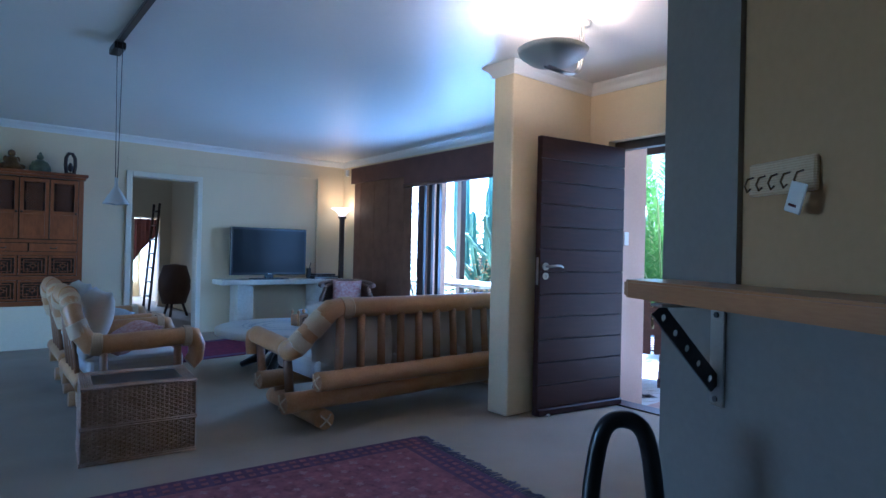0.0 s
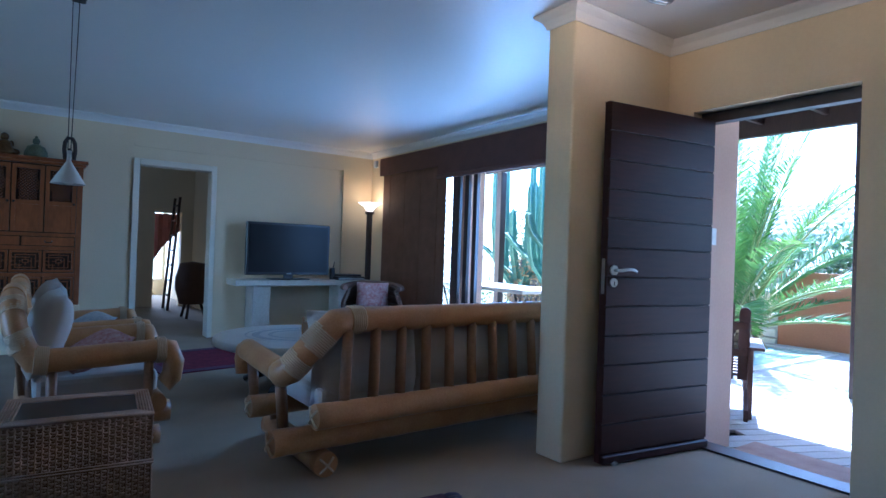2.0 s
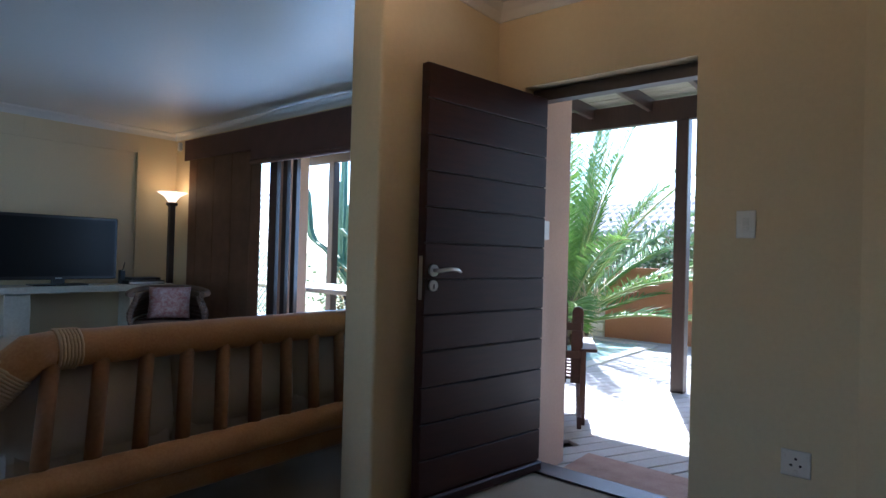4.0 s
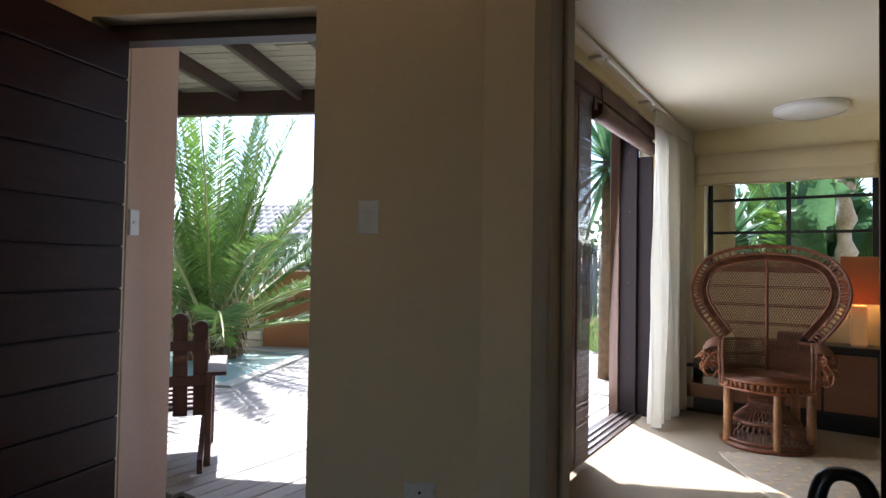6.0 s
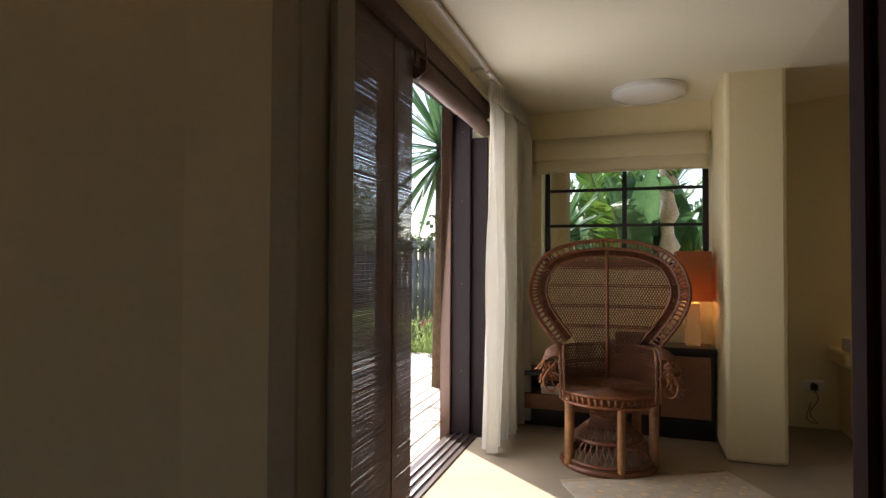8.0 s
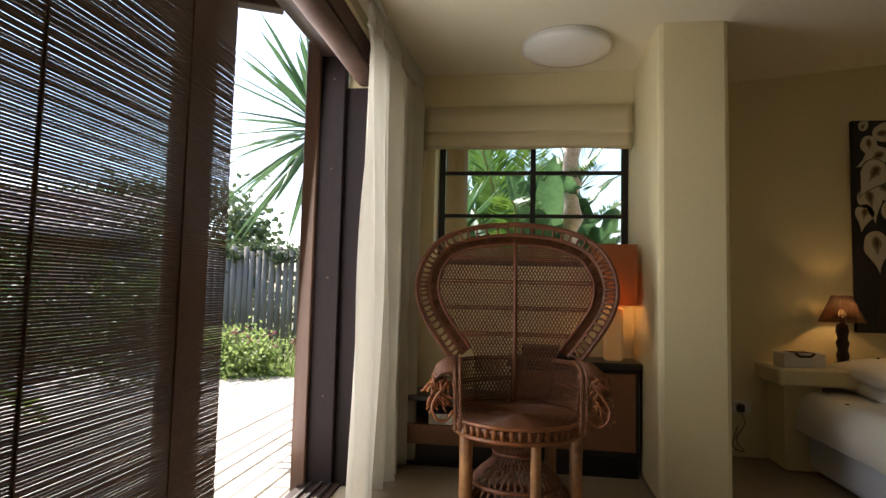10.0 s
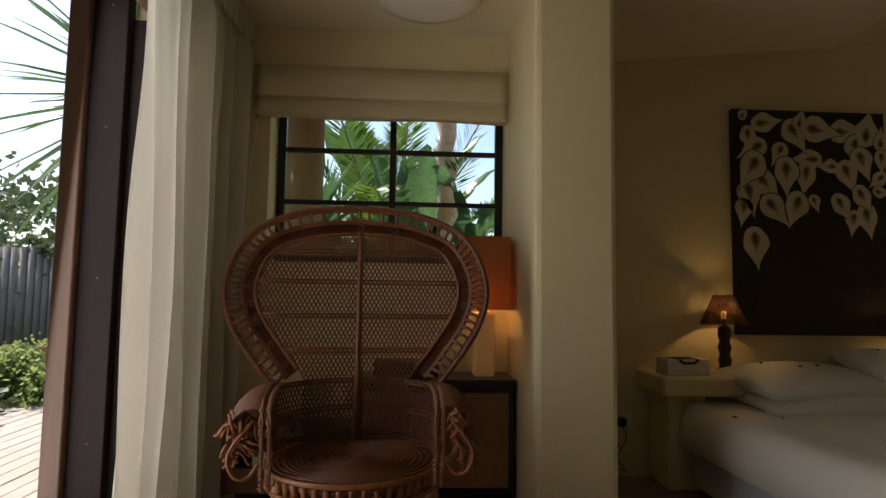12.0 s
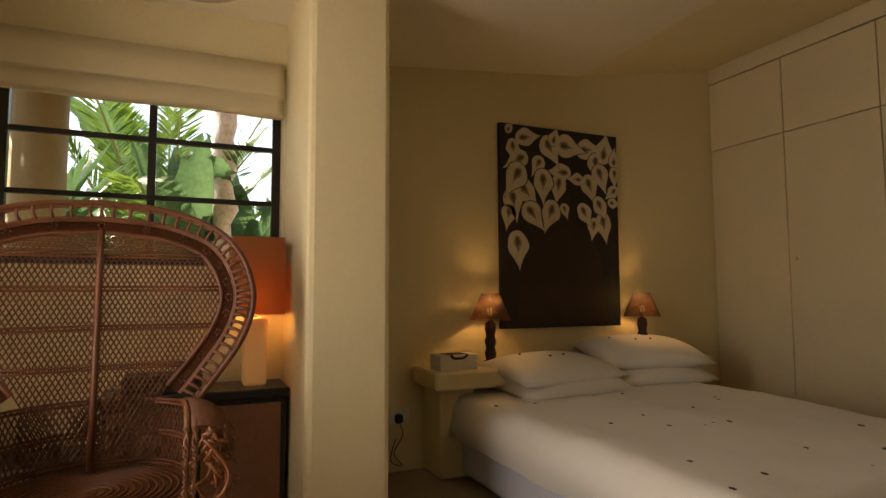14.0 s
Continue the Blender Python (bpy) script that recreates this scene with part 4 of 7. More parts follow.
def carved_cabinet():
    t = thing("carved_cabinet", L @ pose(0, 7.98, 0.48), "tall orange-brown carved wooden cabinet with lattice doors, on a plastered plinth", "cabinet")
    u0, u1, H, D = -0.02, 1.46, 1.46, 0.42
    # One solid dark block gives the shade behind the fretwork.
    part("carcass", boxes((u0, u1, 0.03, D, 0.0, H)), void_m, t, "near-black block standing for the shaded inside of the cabinet")
    part("side", boxes((u1 - 0.05, u1, 0.0, D - 0.002, 0, H), bev=0.005), cab_m, t)
    part("side", boxes((u0, u0 + 0.05, 0.0, D - 0.002, 0, H), bev=0.005), cab_m, t)
    part("cornice", boxes((u0 - 0.04, u1 + 0.04, -0.04, D, H, H + 0.035), (u0 - 0.02, u1 + 0.02, -0.02, D, H - 0.03, H), bev=0.006), cab_m, t)
    for z0, z1 in ((0, 0.05), (0.29, 0.33), (0.56, 0.60), (0.70, 0.735)):
        part("rail", boxes((u0 + 0.05, u1 - 0.05, 0.002, 0.035, z0, z1), bev=0.003), cab_m, t)
    nd = 5
    w = (u1 - u0 - 0.1) / nd
    for i in range(nd):
        a, b = u0 + 0.05 + i * w + 0.006, u0 + 0.05 + (i + 1) * w - 0.006
        z0, z1 = 0.745, 1.415
        dr = part("door", boxes((a, a + 0.035, 0.0, 0.028, z0, z1), (b - 0.035, b, 0.0, 0.028, z0, z1), (a + 0.035, b - 0.035, 0.001, 0.028, z0, z0 + 0.04), (a + 0.035, b - 0.035, 0.001, 0.028, z1 - 0.04, z1), (a + 0.035, b - 0.035, 0.001, 0.028, 1.02, 1.06), (a + 0.035, b - 0.035, 0.012, 0.024, z0 + 0.04, 1.02), bev=0.002), cab_m, t)
        bm = bmesh.new()
        ax, bx, az, bz = a + 0.035, b - 0.035, 1.06, z1 - 0.04
        n = 9
        for k in range(-n, n + 1):
            for s in (1, -1):
                pts = []
                for j in range(13):
                    f = j / 12
                    z = az + (bz - az) * f
                    x = (ax + bx) / 2 + s * (k * 0.03 + (f - 0.5) * (bz - az))
                    if ax < x < bx:
                        pts.append((x, 0.014 + 0.002 * s, z))
                if len(pts) > 1:
                    tube(bm, [pts[0], pts[-1]], 0.0035, 4)
        part("lattice", bm, cab_m, dr, "fine diagonal fretwork")
        bm = bmesh.new()
        lathe(bm, [(0.0, 0), (0.012, 0.002), (0.012, 0.008), (0.0, 0.012)], 10)
        bmesh.ops.rotate(bm, verts=bm.verts, matrix=Matrix.Rotation(radians(90), 3, "X"))
        bmesh.ops.translate(bm, verts=bm.verts, vec=(b - 0.018 if i % 2 == 0 else a + 0.018, 0.0, 1.04))
        part("knob", bm, black_m, dr)
    for i in range(3):
        ww = (u1 - u0 - 0.1) / 3
        a, b = u0 + 0.05 + i * ww + 0.008, u0 + 0.05 + (i + 1) * ww - 0.008
        dw = part("drawer", boxes((a, b, -0.002, 0.02, 0.607, 0.693), bev=0.004), cab_m, t)
        bm = bmesh.new()
        tube(bm, [((a + b) / 2 - 0.03, -0.004, 0.655), ((a + b) / 2 - 0.025, -0.02, 0.64), ((a + b) / 2 + 0.025, -0.02, 0.64), ((a + b) / 2 + 0.03, -0.004, 0.655)], 0.006, 6)
        part("pull", bm, black_m, dw, "dark metal pull")
    for r in range(2):
        z0, z1 = (0.34, 0.555) if r else (0.06, 0.285)
        for i in range(5):
            a, b = u0 + 0.05 + i * w + 0.006, u0 + 0.05 + (i + 1) * w - 0.006
            pn = part("panel_frame", boxes((a, a + 0.022, 0, 0.026, z0, z1), (b - 0.022, b, 0, 0.026, z0, z1), (a + 0.022, b - 0.022, 0.001, 0.026, z0, z0 + 0.022), (a + 0.022, b - 0.022, 0.001, 0.026, z1 - 0.022, z1), bev=0.002), cab_m, t)
            bm = bmesh.new()
            cx, cz = (a + b) / 2, (z0 + z1) / 2
            q = 0.009
            hx, hz = (b - a) / 2 - 0.022, (z1 - z0) / 2 - 0.022
            for s in (1, -1):
                for (p, e) in (((-hx, 0.45 * hz * s), (0.3 * hx * s, 0.45 * hz * s)), ((0.45 * hx * s, -hz), (0.45 * hx * s, 0.35 * hz * s)), ((-0.2 * hx, 0.18 * hz * s), (0.2 * hx, 0.18 * hz * s)), ((0.2 * hx * s, -0.18 * hz), (0.2 * hx * s, 0.18 * hz)), ((-0.75 * hx, 0.75 * hz * s), (0.75 * hx, 0.75 * hz * s)), ((0.75 * hx * s, -0.75 * hz), (0.75 * hx * s, 0.75 * hz)), ((0.75 * hx * s, 0), (hx * s, 0)), ((0, 0.75 * hz * s), (0, hz * s)), ((0, 0.18 * hz * s), (0, 0.45 * hz * s)), ((0.2 * hx * s, 0), (0.45 * hx * s, 0))):
                    x0, x1 = sorted((p[0], e[0]))
                    y0, y1 = sorted((p[1], e[1]))
                    box(bm, cx + x0 - q / 2, cx + x1 + q / 2, 0.006 + 0.001 * s, 0.016 + 0.001 * s, cz + y0 - q / 2, cz + y1 + q / 2)
            part("fretwork", bm, cab_m, pn, "square Chinese fretwork")
    pl = boxes((-3.55, 1.47, 7.99, 8.398, 0, 0.479), bev=0.006)
    struct("plinth", pl, wall_m, "cream plastered plinth under the cabinet", L)


carved_cabinet()


def statue(name, prof, u, mat, label, extra=None, arch=False):
    bm = bmesh.new()
    if arch:
        tube(bm, [(-0.035, 0, 0.0), (-0.05, 0, 0.12), (-0.045, 0, 0.2), (-0.02, 0, 0.25), (0.02, 0, 0.25), (0.045, 0, 0.2), (0.05, 0, 0.12), (0.035, 0, 0.0)], 0.02, 8)
        box(bm, -0.055, 0.055, -0.03, 0.03, 0, 0.03, bev=0.005)
        blob(bm, (0, 0, 0.09), 0.035, (0.8, 0.7, 1.6), 2)
    else:
        lathe(bm, prof, 20, close=True)
        for c, r, s in extra or ():
            blob(bm, c, r, s, 2)
    solid(name, bm, mat, label, "statue", L @ pose(u, 8.14, 1.976, 0, 0, 8))


statue("figurine", [(0.10, 0), (0.115, 0.02), (0.07, 0.06), (0.085, 0.2), (0.05, 0.26), (0.055, 0.31), (0.02, 0.36), (0.05, 0.40), (0.01, 0.43)], 0.50, darkwood_m, "tall dark carved wooden figurine on the cabinet", [((0.05, 0, 0.37), 0.04, (1.4, 0.7, 0.8)), ((-0.05, 0, 0.28), 0.035, (1.6, 0.7, 1))])
statue("figurine", [(0.085, 0), (0.11, 0.02), (0.105, 0.05), (0.07, 0.09), (0.06, 0.13), (0.03, 0.16)], 0.79, bronze_m, "seated bronze figurine on the cabinet", [((0, 0, 0.19), 0.038, (1, 1, 1.1)), ((0.07, -0.02, 0.045), 0.05, (1.2, 1, 0.7)), ((-0.07, -0.02, 0.045), 0.05, (1.2, 1, 0.7)), ((0.055, 0, 0.12), 0.03, (0.8, 0.8, 1.3)), ((-0.055, 0, 0.12), 0.03, (0.8, 0.8, 1.3))])
statue("figurine", [(0.09, 0), (0.105, 0.02), (0.10, 0.07), (0.065, 0.12), (0.03, 0.145)], 1.05, jade_m, "squat green patinated figurine on the cabinet", [((0, 0, 0.175), 0.034, (1, 1, 1.15)), ((0, 0, 0.215), 0.014, (1, 1, 1.2)), ((0.06, 0, 0.08), 0.035, (0.8, 0.8, 1.4)), ((-0.06, 0, 0.08), 0.035, (0.8, 0.8, 1.4))])
statue("figurine", None, 1.34, darkwood_m, "dark carved arch-shaped figurine on the cabinet", arch=True)


def pendants():
    tr = thing("light_track", L @ pose(1.2, 4.3, CEIL), "black ceiling track carrying a pendant lamp", "light track")
    part("rail", boxes((-0.018, 0.018, -2.4, 0.4, -0.03, 0.0), bev=0.003), black_m, tr)
    part("end_box", boxes((-0.035, 0.035, 0.25, 0.45, -0.075, -0.028), bev=0.005), black_m, tr)
    for u, v in ((1.165, 4.37),):
        p = thing("pendant_lamp", L @ pose(u, v, 1.44), "pale metal cone pendant lamp on two thin wires", "lamp")
        bm = bmesh.new()
        lathe(bm, [(0.078, 0.0), (0.011, 0.115), (0.009, 0.15), (0.008, 0.15), (0.009, 0.113), (0.072, 0.002), (0.078, 0.0)], 28)
        part("shade", bm, cone_m, p)
        bm = bmesh.new()
        blob(bm, (0, 0, 0.02), 0.035, (1, 1, 0.8), 2)
        part("lamp_bulb", bm, opaloff_m, p)
        for e in (-1, 1):
            bm = bmesh.new()
            tube(bm, [(0.006 * e, 0, 0.145), (0.01 + 0.016 * e, 0.05, 1.07)], 0.0022, 5)
            part("wire", bm, tv_m, p)
        part("wire_clip", boxes((-0.01, 0.01, -0.006, 0.006, 0.135, 0.17), bev=0.002), cone_m, p)


pendants()


def uplighter():
    t = thing("uplighter", L @ pose(2.97, 2.32, 2.285), "grey metal bowl uplighter on a curved arm, lit", "lamp")
    bm = bmesh.new()
    lathe(bm, [(0.0, -0.045), (0.06, -0.042), (0.13, -0.02), (0.185, 0.02), (0.20, 0.05), (0.195, 0.05), (0.18, 0.026), (0.12, -0.01), (0.0, -0.03)], 36)
    part("bowl", bm, cone_m, t, "satin grey metal bowl")
    for o in (-0.012, 0.012):
        bm = bmesh.new()
        tube(bm, [(-0.05, o, -0.05), (0.1, o, -0.055), (0.2, o, -0.04), (0.245, o, 0.0), (0.26, o, 0.06), (0.262, o, 0.2), (0.262, o, 0.28)], 0.007, 8)
        part("arm", bm, steel_m, t, "bent steel rod")
    bm = bmesh.new()
    lathe(bm, [(0.0, 0.255), (0.05, 0.257), (0.055, 0.284), (0.0, 0.284)], 20, (0.262, 0, 0))
    part("ceiling_rose", bm, cone_m, t)
    bulb("uplighter_light", (*uv(2.97, 2.32), 2.36), 2.3, (1.0, 0.60, 0.30), 0.05)


uplighter()


def wicker_chair():
    t = thing("wicker_chair", L @ pose(4.42, 7.05, 0, 0, 0, -30), "dark brown round-backed wicker chair by the window", "chair")
    bm = bmesh.new()
    for k in range(10):
        z = 0.38 + k * 0.032
        r = 0.33 + 0.03 * math.sin(k * 0.5)
        tube(bm, [(r * math.cos(a), r * math.sin(a), z + 0.05 * max(0, math.sin(a))) for a in (radians(-25 + 230 * i / 24) for i in range(25))], 0.017, 6)
    part("back_weave", bm, darkwicker_m, t)["kind"] = "stuff"
    bm = bmesh.new()
    tube(bm, [(0.36 * math.cos(a), 0.36 * math.sin(a), 0.70 + 0.04 * max(0, math.sin(a))) for a in (radians(-30 + 240 * i / 24) for i in range(25))], 0.03, 8)
    part("rim", bm, darkwicker_m, t)
    bm = bmesh.new()
    lathe(bm, [(0.0, 0.36), (0.3, 0.36), (0.32, 0.39), (0.3, 0.42), (0.0, 0.43)], 24)
    part("seat", bm, darkwicker_m, t)
    for k in range(4):
        a = radians(45 + 90 * k)
        bm = bmesh.new()
        tube(bm, [(0.26 * math.cos(a), 0.26 * math.sin(a), 0.37), (0.3 * math.cos(a), 0.3 * math.sin(a), 0)], 0.02, 8)
        part("leg", bm, darkwicker_m, t)
    bm = bmesh.new()
    pillow(bm, (0, 0, 0), 0.40, 0.34, 0.13, Matrix.Rotation(radians(70), 3, "X"))
    solid("scatter_cushion", bm, pattern_m, "pink printed cushion on the wicker chair", "cushion", L @ pose(4.46, 7.12, 0.60, 0, 0, -30))


wicker_chair()


def living_window():
    t = thing("window_1", L @ pose(5.12, 0, 0), "wide dark-framed sliding window onto the garden", "window")
    t["kind"] = "structure"
    part("head", boxes((0.0, 0.12, 4.6, 8.0, 2.28, 2.36)), dark_m, t)
    part("track", boxes((0.0, 0.12, 4.6, 8.0, 0.0, 0.04)), dark_m, t)
    for v, w, o in ((6.05, 0.07, 0.07), (6.17, 0.07, 0.04), (6.3, 0.07, 0.01), (6.42, 0.07, 0.05), (7.93, 0.07, 0.04), (4.6, 0.06, 0.03)):
        part("stile", boxes((o, o + 0.045, v, v + w, 0.04, 2.28), bev=0.003), dark_m, t)
    for v0, v1, o in ((6.49, 7.93, 0.06),):
        p = part("pane", boxes((o, o + 0.006, v0, v1, 0.04, 2.28)), glass_m, t)
        p.visible_shadow = False


living_window()


def reed_blind(name, m, w, z0, z1, mat, label, pitch=0.012, thick=0.009, group="", cords=3):
    """A hanging blind of many thin cross reeds tied by cords."""
    t = thing(name, m, label, "blind", group)
    bm = bmesh.new()
    n = int((z1 - z0) / pitch)
    for i in range(n):
        z = z0 + i * pitch
        o = random.uniform(-0.0012, 0.0012)
        dz = random.uniform(-0.06, 0.06) * pitch
        h = thick * random.uniform(0.92, 1.06)
        box(bm, 0, w, o, o + 0.003, z + dz, z + dz + h)
    ob = part("reeds", bm, mat, t)
    ob["kind"] = "stuff"
    for k in range(cords):
        x = w * (k + 0.5) / cords
        part("cord", boxes((x - 0.002, x + 0.002, -0.003, 0.006, z0, z1)), mat, t)
    return t


# blinds of the living room window
reed_blind("hanging_blind", L @ pose(5.06, 6.47, 0, 0, 0, 90), 1.51, 0.02, 2.22, livereed_m, "orange-brown woven reed blind let down over the window", 0.0105, 0.0128, "living room blinds", 4)
v = thing("blind_valance", L @ pose(0, 0, 0), "red-brown woven reed valance over the window", "valance", "living room blinds")
part("cloth", boxes((5.005, 5.03, 4.45, 6.6, 2.06, 2.44), bev=0.004), valance_m, v)
part("cloth", boxes((5.01, 5.035, 6.6, 8.02, 2.2, 2.44), bev=0.004), valance_m, v)
bm = bmesh.new()
tube(bm, [(5.02, 4.45, 2.07), (5.02, 6.6, 2.07)], 0.03, 10)
part("roll", bm, valance_m, v)
bm = boxes((4.99, 5.03, 8.1, 8.17, 2.33, 2.43), bev=0.01)
solid("alarm_sensor", bm, white_m, "small white alarm sensor in the ceiling corner", "sensor", L)


def counter():
    t = thing("breakfast_counter", pose(0, 0, 0), "varnished pine breakfast counter on a perforated steel bracket", "counter")
    bm = bmesh.new()
    pts = [(1.10, -1.2), (1.282, -1.2), (1.282, 1.459), (1.268, 1.459), (1.268, 1.69)] + [(1.268 - 0.045 - 0.123 * math.sin(a), 1.63 + 0.07 * math.cos(a)) for a in (math.pi / 2 * k / 6 for k in range(7))]
    prism(bm, pts, 1.08, 1.124)
    bmesh.ops.bevel(bm, geom=[e for e in bm.edges], offset=0.006, segments=2, affect="EDGES")
    part("top", bm, pine_m, t)
    b = part("bracket", boxes((1.262, 1.268, 1.485, 1.53, 0.84, 1.074), (1.10, 1.268, 1.485, 1.53, 1.069, 1.0745), bev=0.0015), steel_m, t, "pale steel angle bracket")
    bm = bmesh.new()
    p0, p1 = Vector((1.105, 1.5075, 1.062)), Vector((1.262, 1.5075, 0.885))
    ax = (p1 - p0).normalized()
    sd = Vector((-ax.z, 0, ax.x))
    n, hw = 5, 0.019
    seg = (p1 - p0).length / n
    for y in (-0.004, 0.004):
        for k in range(n):
            c = p0 + ax * seg * (k + 0.5) + Vector((0, y, 0))
            ri, ro = [], []
            for q in range(16):
                a = 2 * math.pi * q / 16
                cx, cy = math.cos(a), math.sin(a)
                e = 1 / max(abs(cx), abs(cy))
                ri.append(bm.verts.new(c + ax * 0.0085 * cx + sd * 0.0085 * cy))
                ro.append(bm.verts.new(c + ax * seg / 2 * cx * e + sd * hw * cy * e))
            for q in range(16):
                bm.faces.new((ri[q], ro[q], ro[(q + 1) % 16], ri[(q + 1) % 16]))
    for w in (-hw, hw):
        vs = [bm.verts.new(p + sd * w + Vector((0, y, 0))) for p, y in ((p0, -0.004), (p1, -0.004), (p1, 0.004), (p0, 0.004))]
        bm.faces.new(vs)
    part("strut", bm, darksteel_m, b, "dark steel strut with round holes")
    bm = bmesh.new()
    for z in (0.855, 1.05):
        tube(bm, [(1.263, 1.5075, z), (1.258, 1.5075, z)], 0.007, 8)
    part("screw", bm, darksteel_m, b)
    h = thing("key_rack", pose(1.284, 1.343, 1.352), "pale wooden key rack with hooks on the kitchen wall", "key rack")
    part("board", boxes((-0.014, 0, -0.085, 0.085, -0.035, 0.035), bev=0.004), bind_m, h)
    for k in range(5):
        y = -0.064 + 0.032 * k
        bm = bmesh.new()
        tube(bm, [(-0.02, y, 0.005), (-0.035, y, 0.0), (-0.042, y, -0.015), (-0.035, y, -0.027), (-0.027, y, -0.02)], 0.0022, 6)
        part("hook", bm, bronze_m, h)
    k = thing("key_tag", pose(1.245, 1.275, 1.302, 18), "white plastic key tag hanging from the rack", "key tag")
    part("tag", boxes((-0.004, 0.0, -0.02, 0.02, -0.03, 0.03), bev=0.002), white_m, k)
    part("print", boxes((-0.0055, -0.0035, -0.008, 0.01, -0.018, -0.013)), maroon_m, k)
    c = thing("ceramic_pot", pose(1.2, 0.98, 1.125), "small white ceramic pot on the counter", "pot")
    bm = bmesh.new()
    lathe(bm, [(0.0, 0.0), (0.04, 0.0), (0.048, 0.03), (0.046, 0.08), (0.04, 0.085), (0.04, 0.01), (0.0, 0.008)], 20)
    part("body", bm, white_m, c)


counter()


def bow_chair(m):
    t = thing("bow_back_chair", m, "black lacquered bentwood chair with a bow back", "chair")
    for r, w, z in ((0.019, 0.066, 0.835),):
        bm = bmesh.new()
        tube(bm, smooth_path([(-w, 0.0, 0.46), (-w, -0.03, 0.62), (-w * 0.93, -0.05, 0.71), (-w * 0.62, -0.06, z - 0.024), (0, -0.065, z), (w * 0.62, -0.06, z - 0.024), (w * 0.93, -0.05, 0.71), (w, -0.03, 0.62), (w, 0.0, 0.46)], 6), r, 12)
        part("bow", bm, black_m, t)
    bm = bmesh.new()
    lathe(bm, [(0.0, 0.44), (0.19, 0.44), (0.205, 0.455), (0.19, 0.475), (0.0, 0.465)], 28, (0, 0.15, 0))
    part("seat", bm, black_m, t)
    for x, y in ((-0.15, 0.0), (0.15, 0.0), (-0.15, 0.3), (0.15, 0.3)):
        bm = bmesh.new()
        tube(bm, [(x, y, 0.45), (x * 1.25, 0.15 + (y - 0.15) * 1.25, 0)], [0.016, 0.012], 10)
        part("leg", bm, black_m, t)


bow_chair(pose(0.962, 1.40, 0, 0, 0, 150))
bow_chair(pose(3.2, 2.13, 0, 0, 0, 100) @ Matrix.Diagonal((1, 1, 0.84, 1)))

# ---- the room behind the living room ----
bm = boxes((0.15, 0.3, 8.56, 15, 0, 3.4), (3.5, 3.65, 8.56, 15, 0, 3.4), (0.3, 2.75, 14.9, 15.05, 0, 3.4), (3.45, 3.5, 14.9, 15.05, 0, 3.4), (2.75, 3.45, 14.9, 15.05, 1.9, 3.4), (2.75, 3.45, 14.9, 15.05, 0, 0.35))
struct("wall_far_room", bm, wall_m, "cream walls of the far room", L)
bm = boxes((0.3, 2.85, 12.3, 12.45, 0, 3.3), (3.3, 3.5, 12.3, 12.45, 0, 3.3), (2.85, 3.3, 12.3, 12.45, 1.72, 3.3))
struct("wall_far_arch", bm, wall_m, "cream cross wall with an opening", L)
bm = bmesh.new()
for q in ([(0.15, 8.56, 2.6), (3.65, 8.56, 2.6), (3.65, 15.05, 3.3), (0.15, 15.05, 3.3)],):
    lo = [bm.verts.new(p) for p in q]
    hi = [bm.verts.new((p[0], p[1], p[2] + 0.1)) for p in q]
    bm.faces.new(lo), bm.faces.new(hi[::-1])
    for i in range(4):
        bm.faces.new((lo[i], hi[i], hi[(i + 1) % 4], lo[(i + 1) % 4]))
bmesh.ops.recalc_face_normals(bm, faces=bm.faces[:])
struct("ceiling_far_room", bm, ceil_m, "sloping white ceiling of the far room", L, "ceiling")
bm = boxes((-3.8, 0.15, 8.55, 8.6, 2.57, 3.4), (0.15, 3.65, 8.5, 8.56, 2.57, 2.7))
struct("wall_far_fill", bm, wall_m, "cream wall strip over the doorway", L)
area("daylight_fill", aim((*uv(3.1, 14.85), 1.2), (*uv(2.9, 9), 0.8)), 0.65, 1.5, 8, (0.95, 0.97, 1.0))
ld = thing("bamboo_ladder", L @ pose(2.98, 11.6, 0), "dark wooden ladder rack leaning on the far wall", "rack")
for y in (0, 0.42):
    bm = bmesh.new()
    tube(bm, [(0, y, 0), (0.14, y, 1.95)], 0.022, 8)
    part("upright", bm, darkwood_m, ld)
for k in range(7):
    bm = bmesh.new()
    tube(bm, [(0.02 + 0.019 * k, 0, 0.25 + 0.26 * k), (0.02 + 0.019 * k, 0.42, 0.25 + 0.26 * k)], 0.016, 8)
    part("rung", bm, darkwood_m, ld)
br = thing("drum_stool", L @ pose(3.12, 10.5, 0) @ Matrix.Diagonal((0.82, 0.82, 1, 1)), "dark brown leather drum-shaped stool in the far room", "stool")
bm = bmesh.new()
lathe(bm, [(0.0, 0.2), (0.22, 0.22), (0.30, 0.45), (0.30, 0.62), (0.22, 0.85), (0.0, 0.88)], 28)
part("drum", bm, barrel_m, br)
for k in range(3):
    a = 2.1 * k
    bm = bmesh.new()
    tube(bm, [(0.15 * math.cos(a), 0.15 * math.sin(a), 0.25), (0.26 * math.cos(a), 0.26 * math.sin(a), 0)], 0.025, 8)
    part("leg", bm, darkwood_m, br)
# Added fill inside the far room; the wall behind this lamp has no window.
area("daylight_fill", aim((*uv(0.4, 10.5), 1.6), (*uv(3.4, 10.5), 1.2)), 1.6, 1.2, 0.5, (0.85, 0.92, 1.0))
cu = thing("maroon_curtain", L @ pose(2.95, 12.7, -0.3), "maroon curtain tied back on a dark pole", "curtain")
bm = bmesh.new()
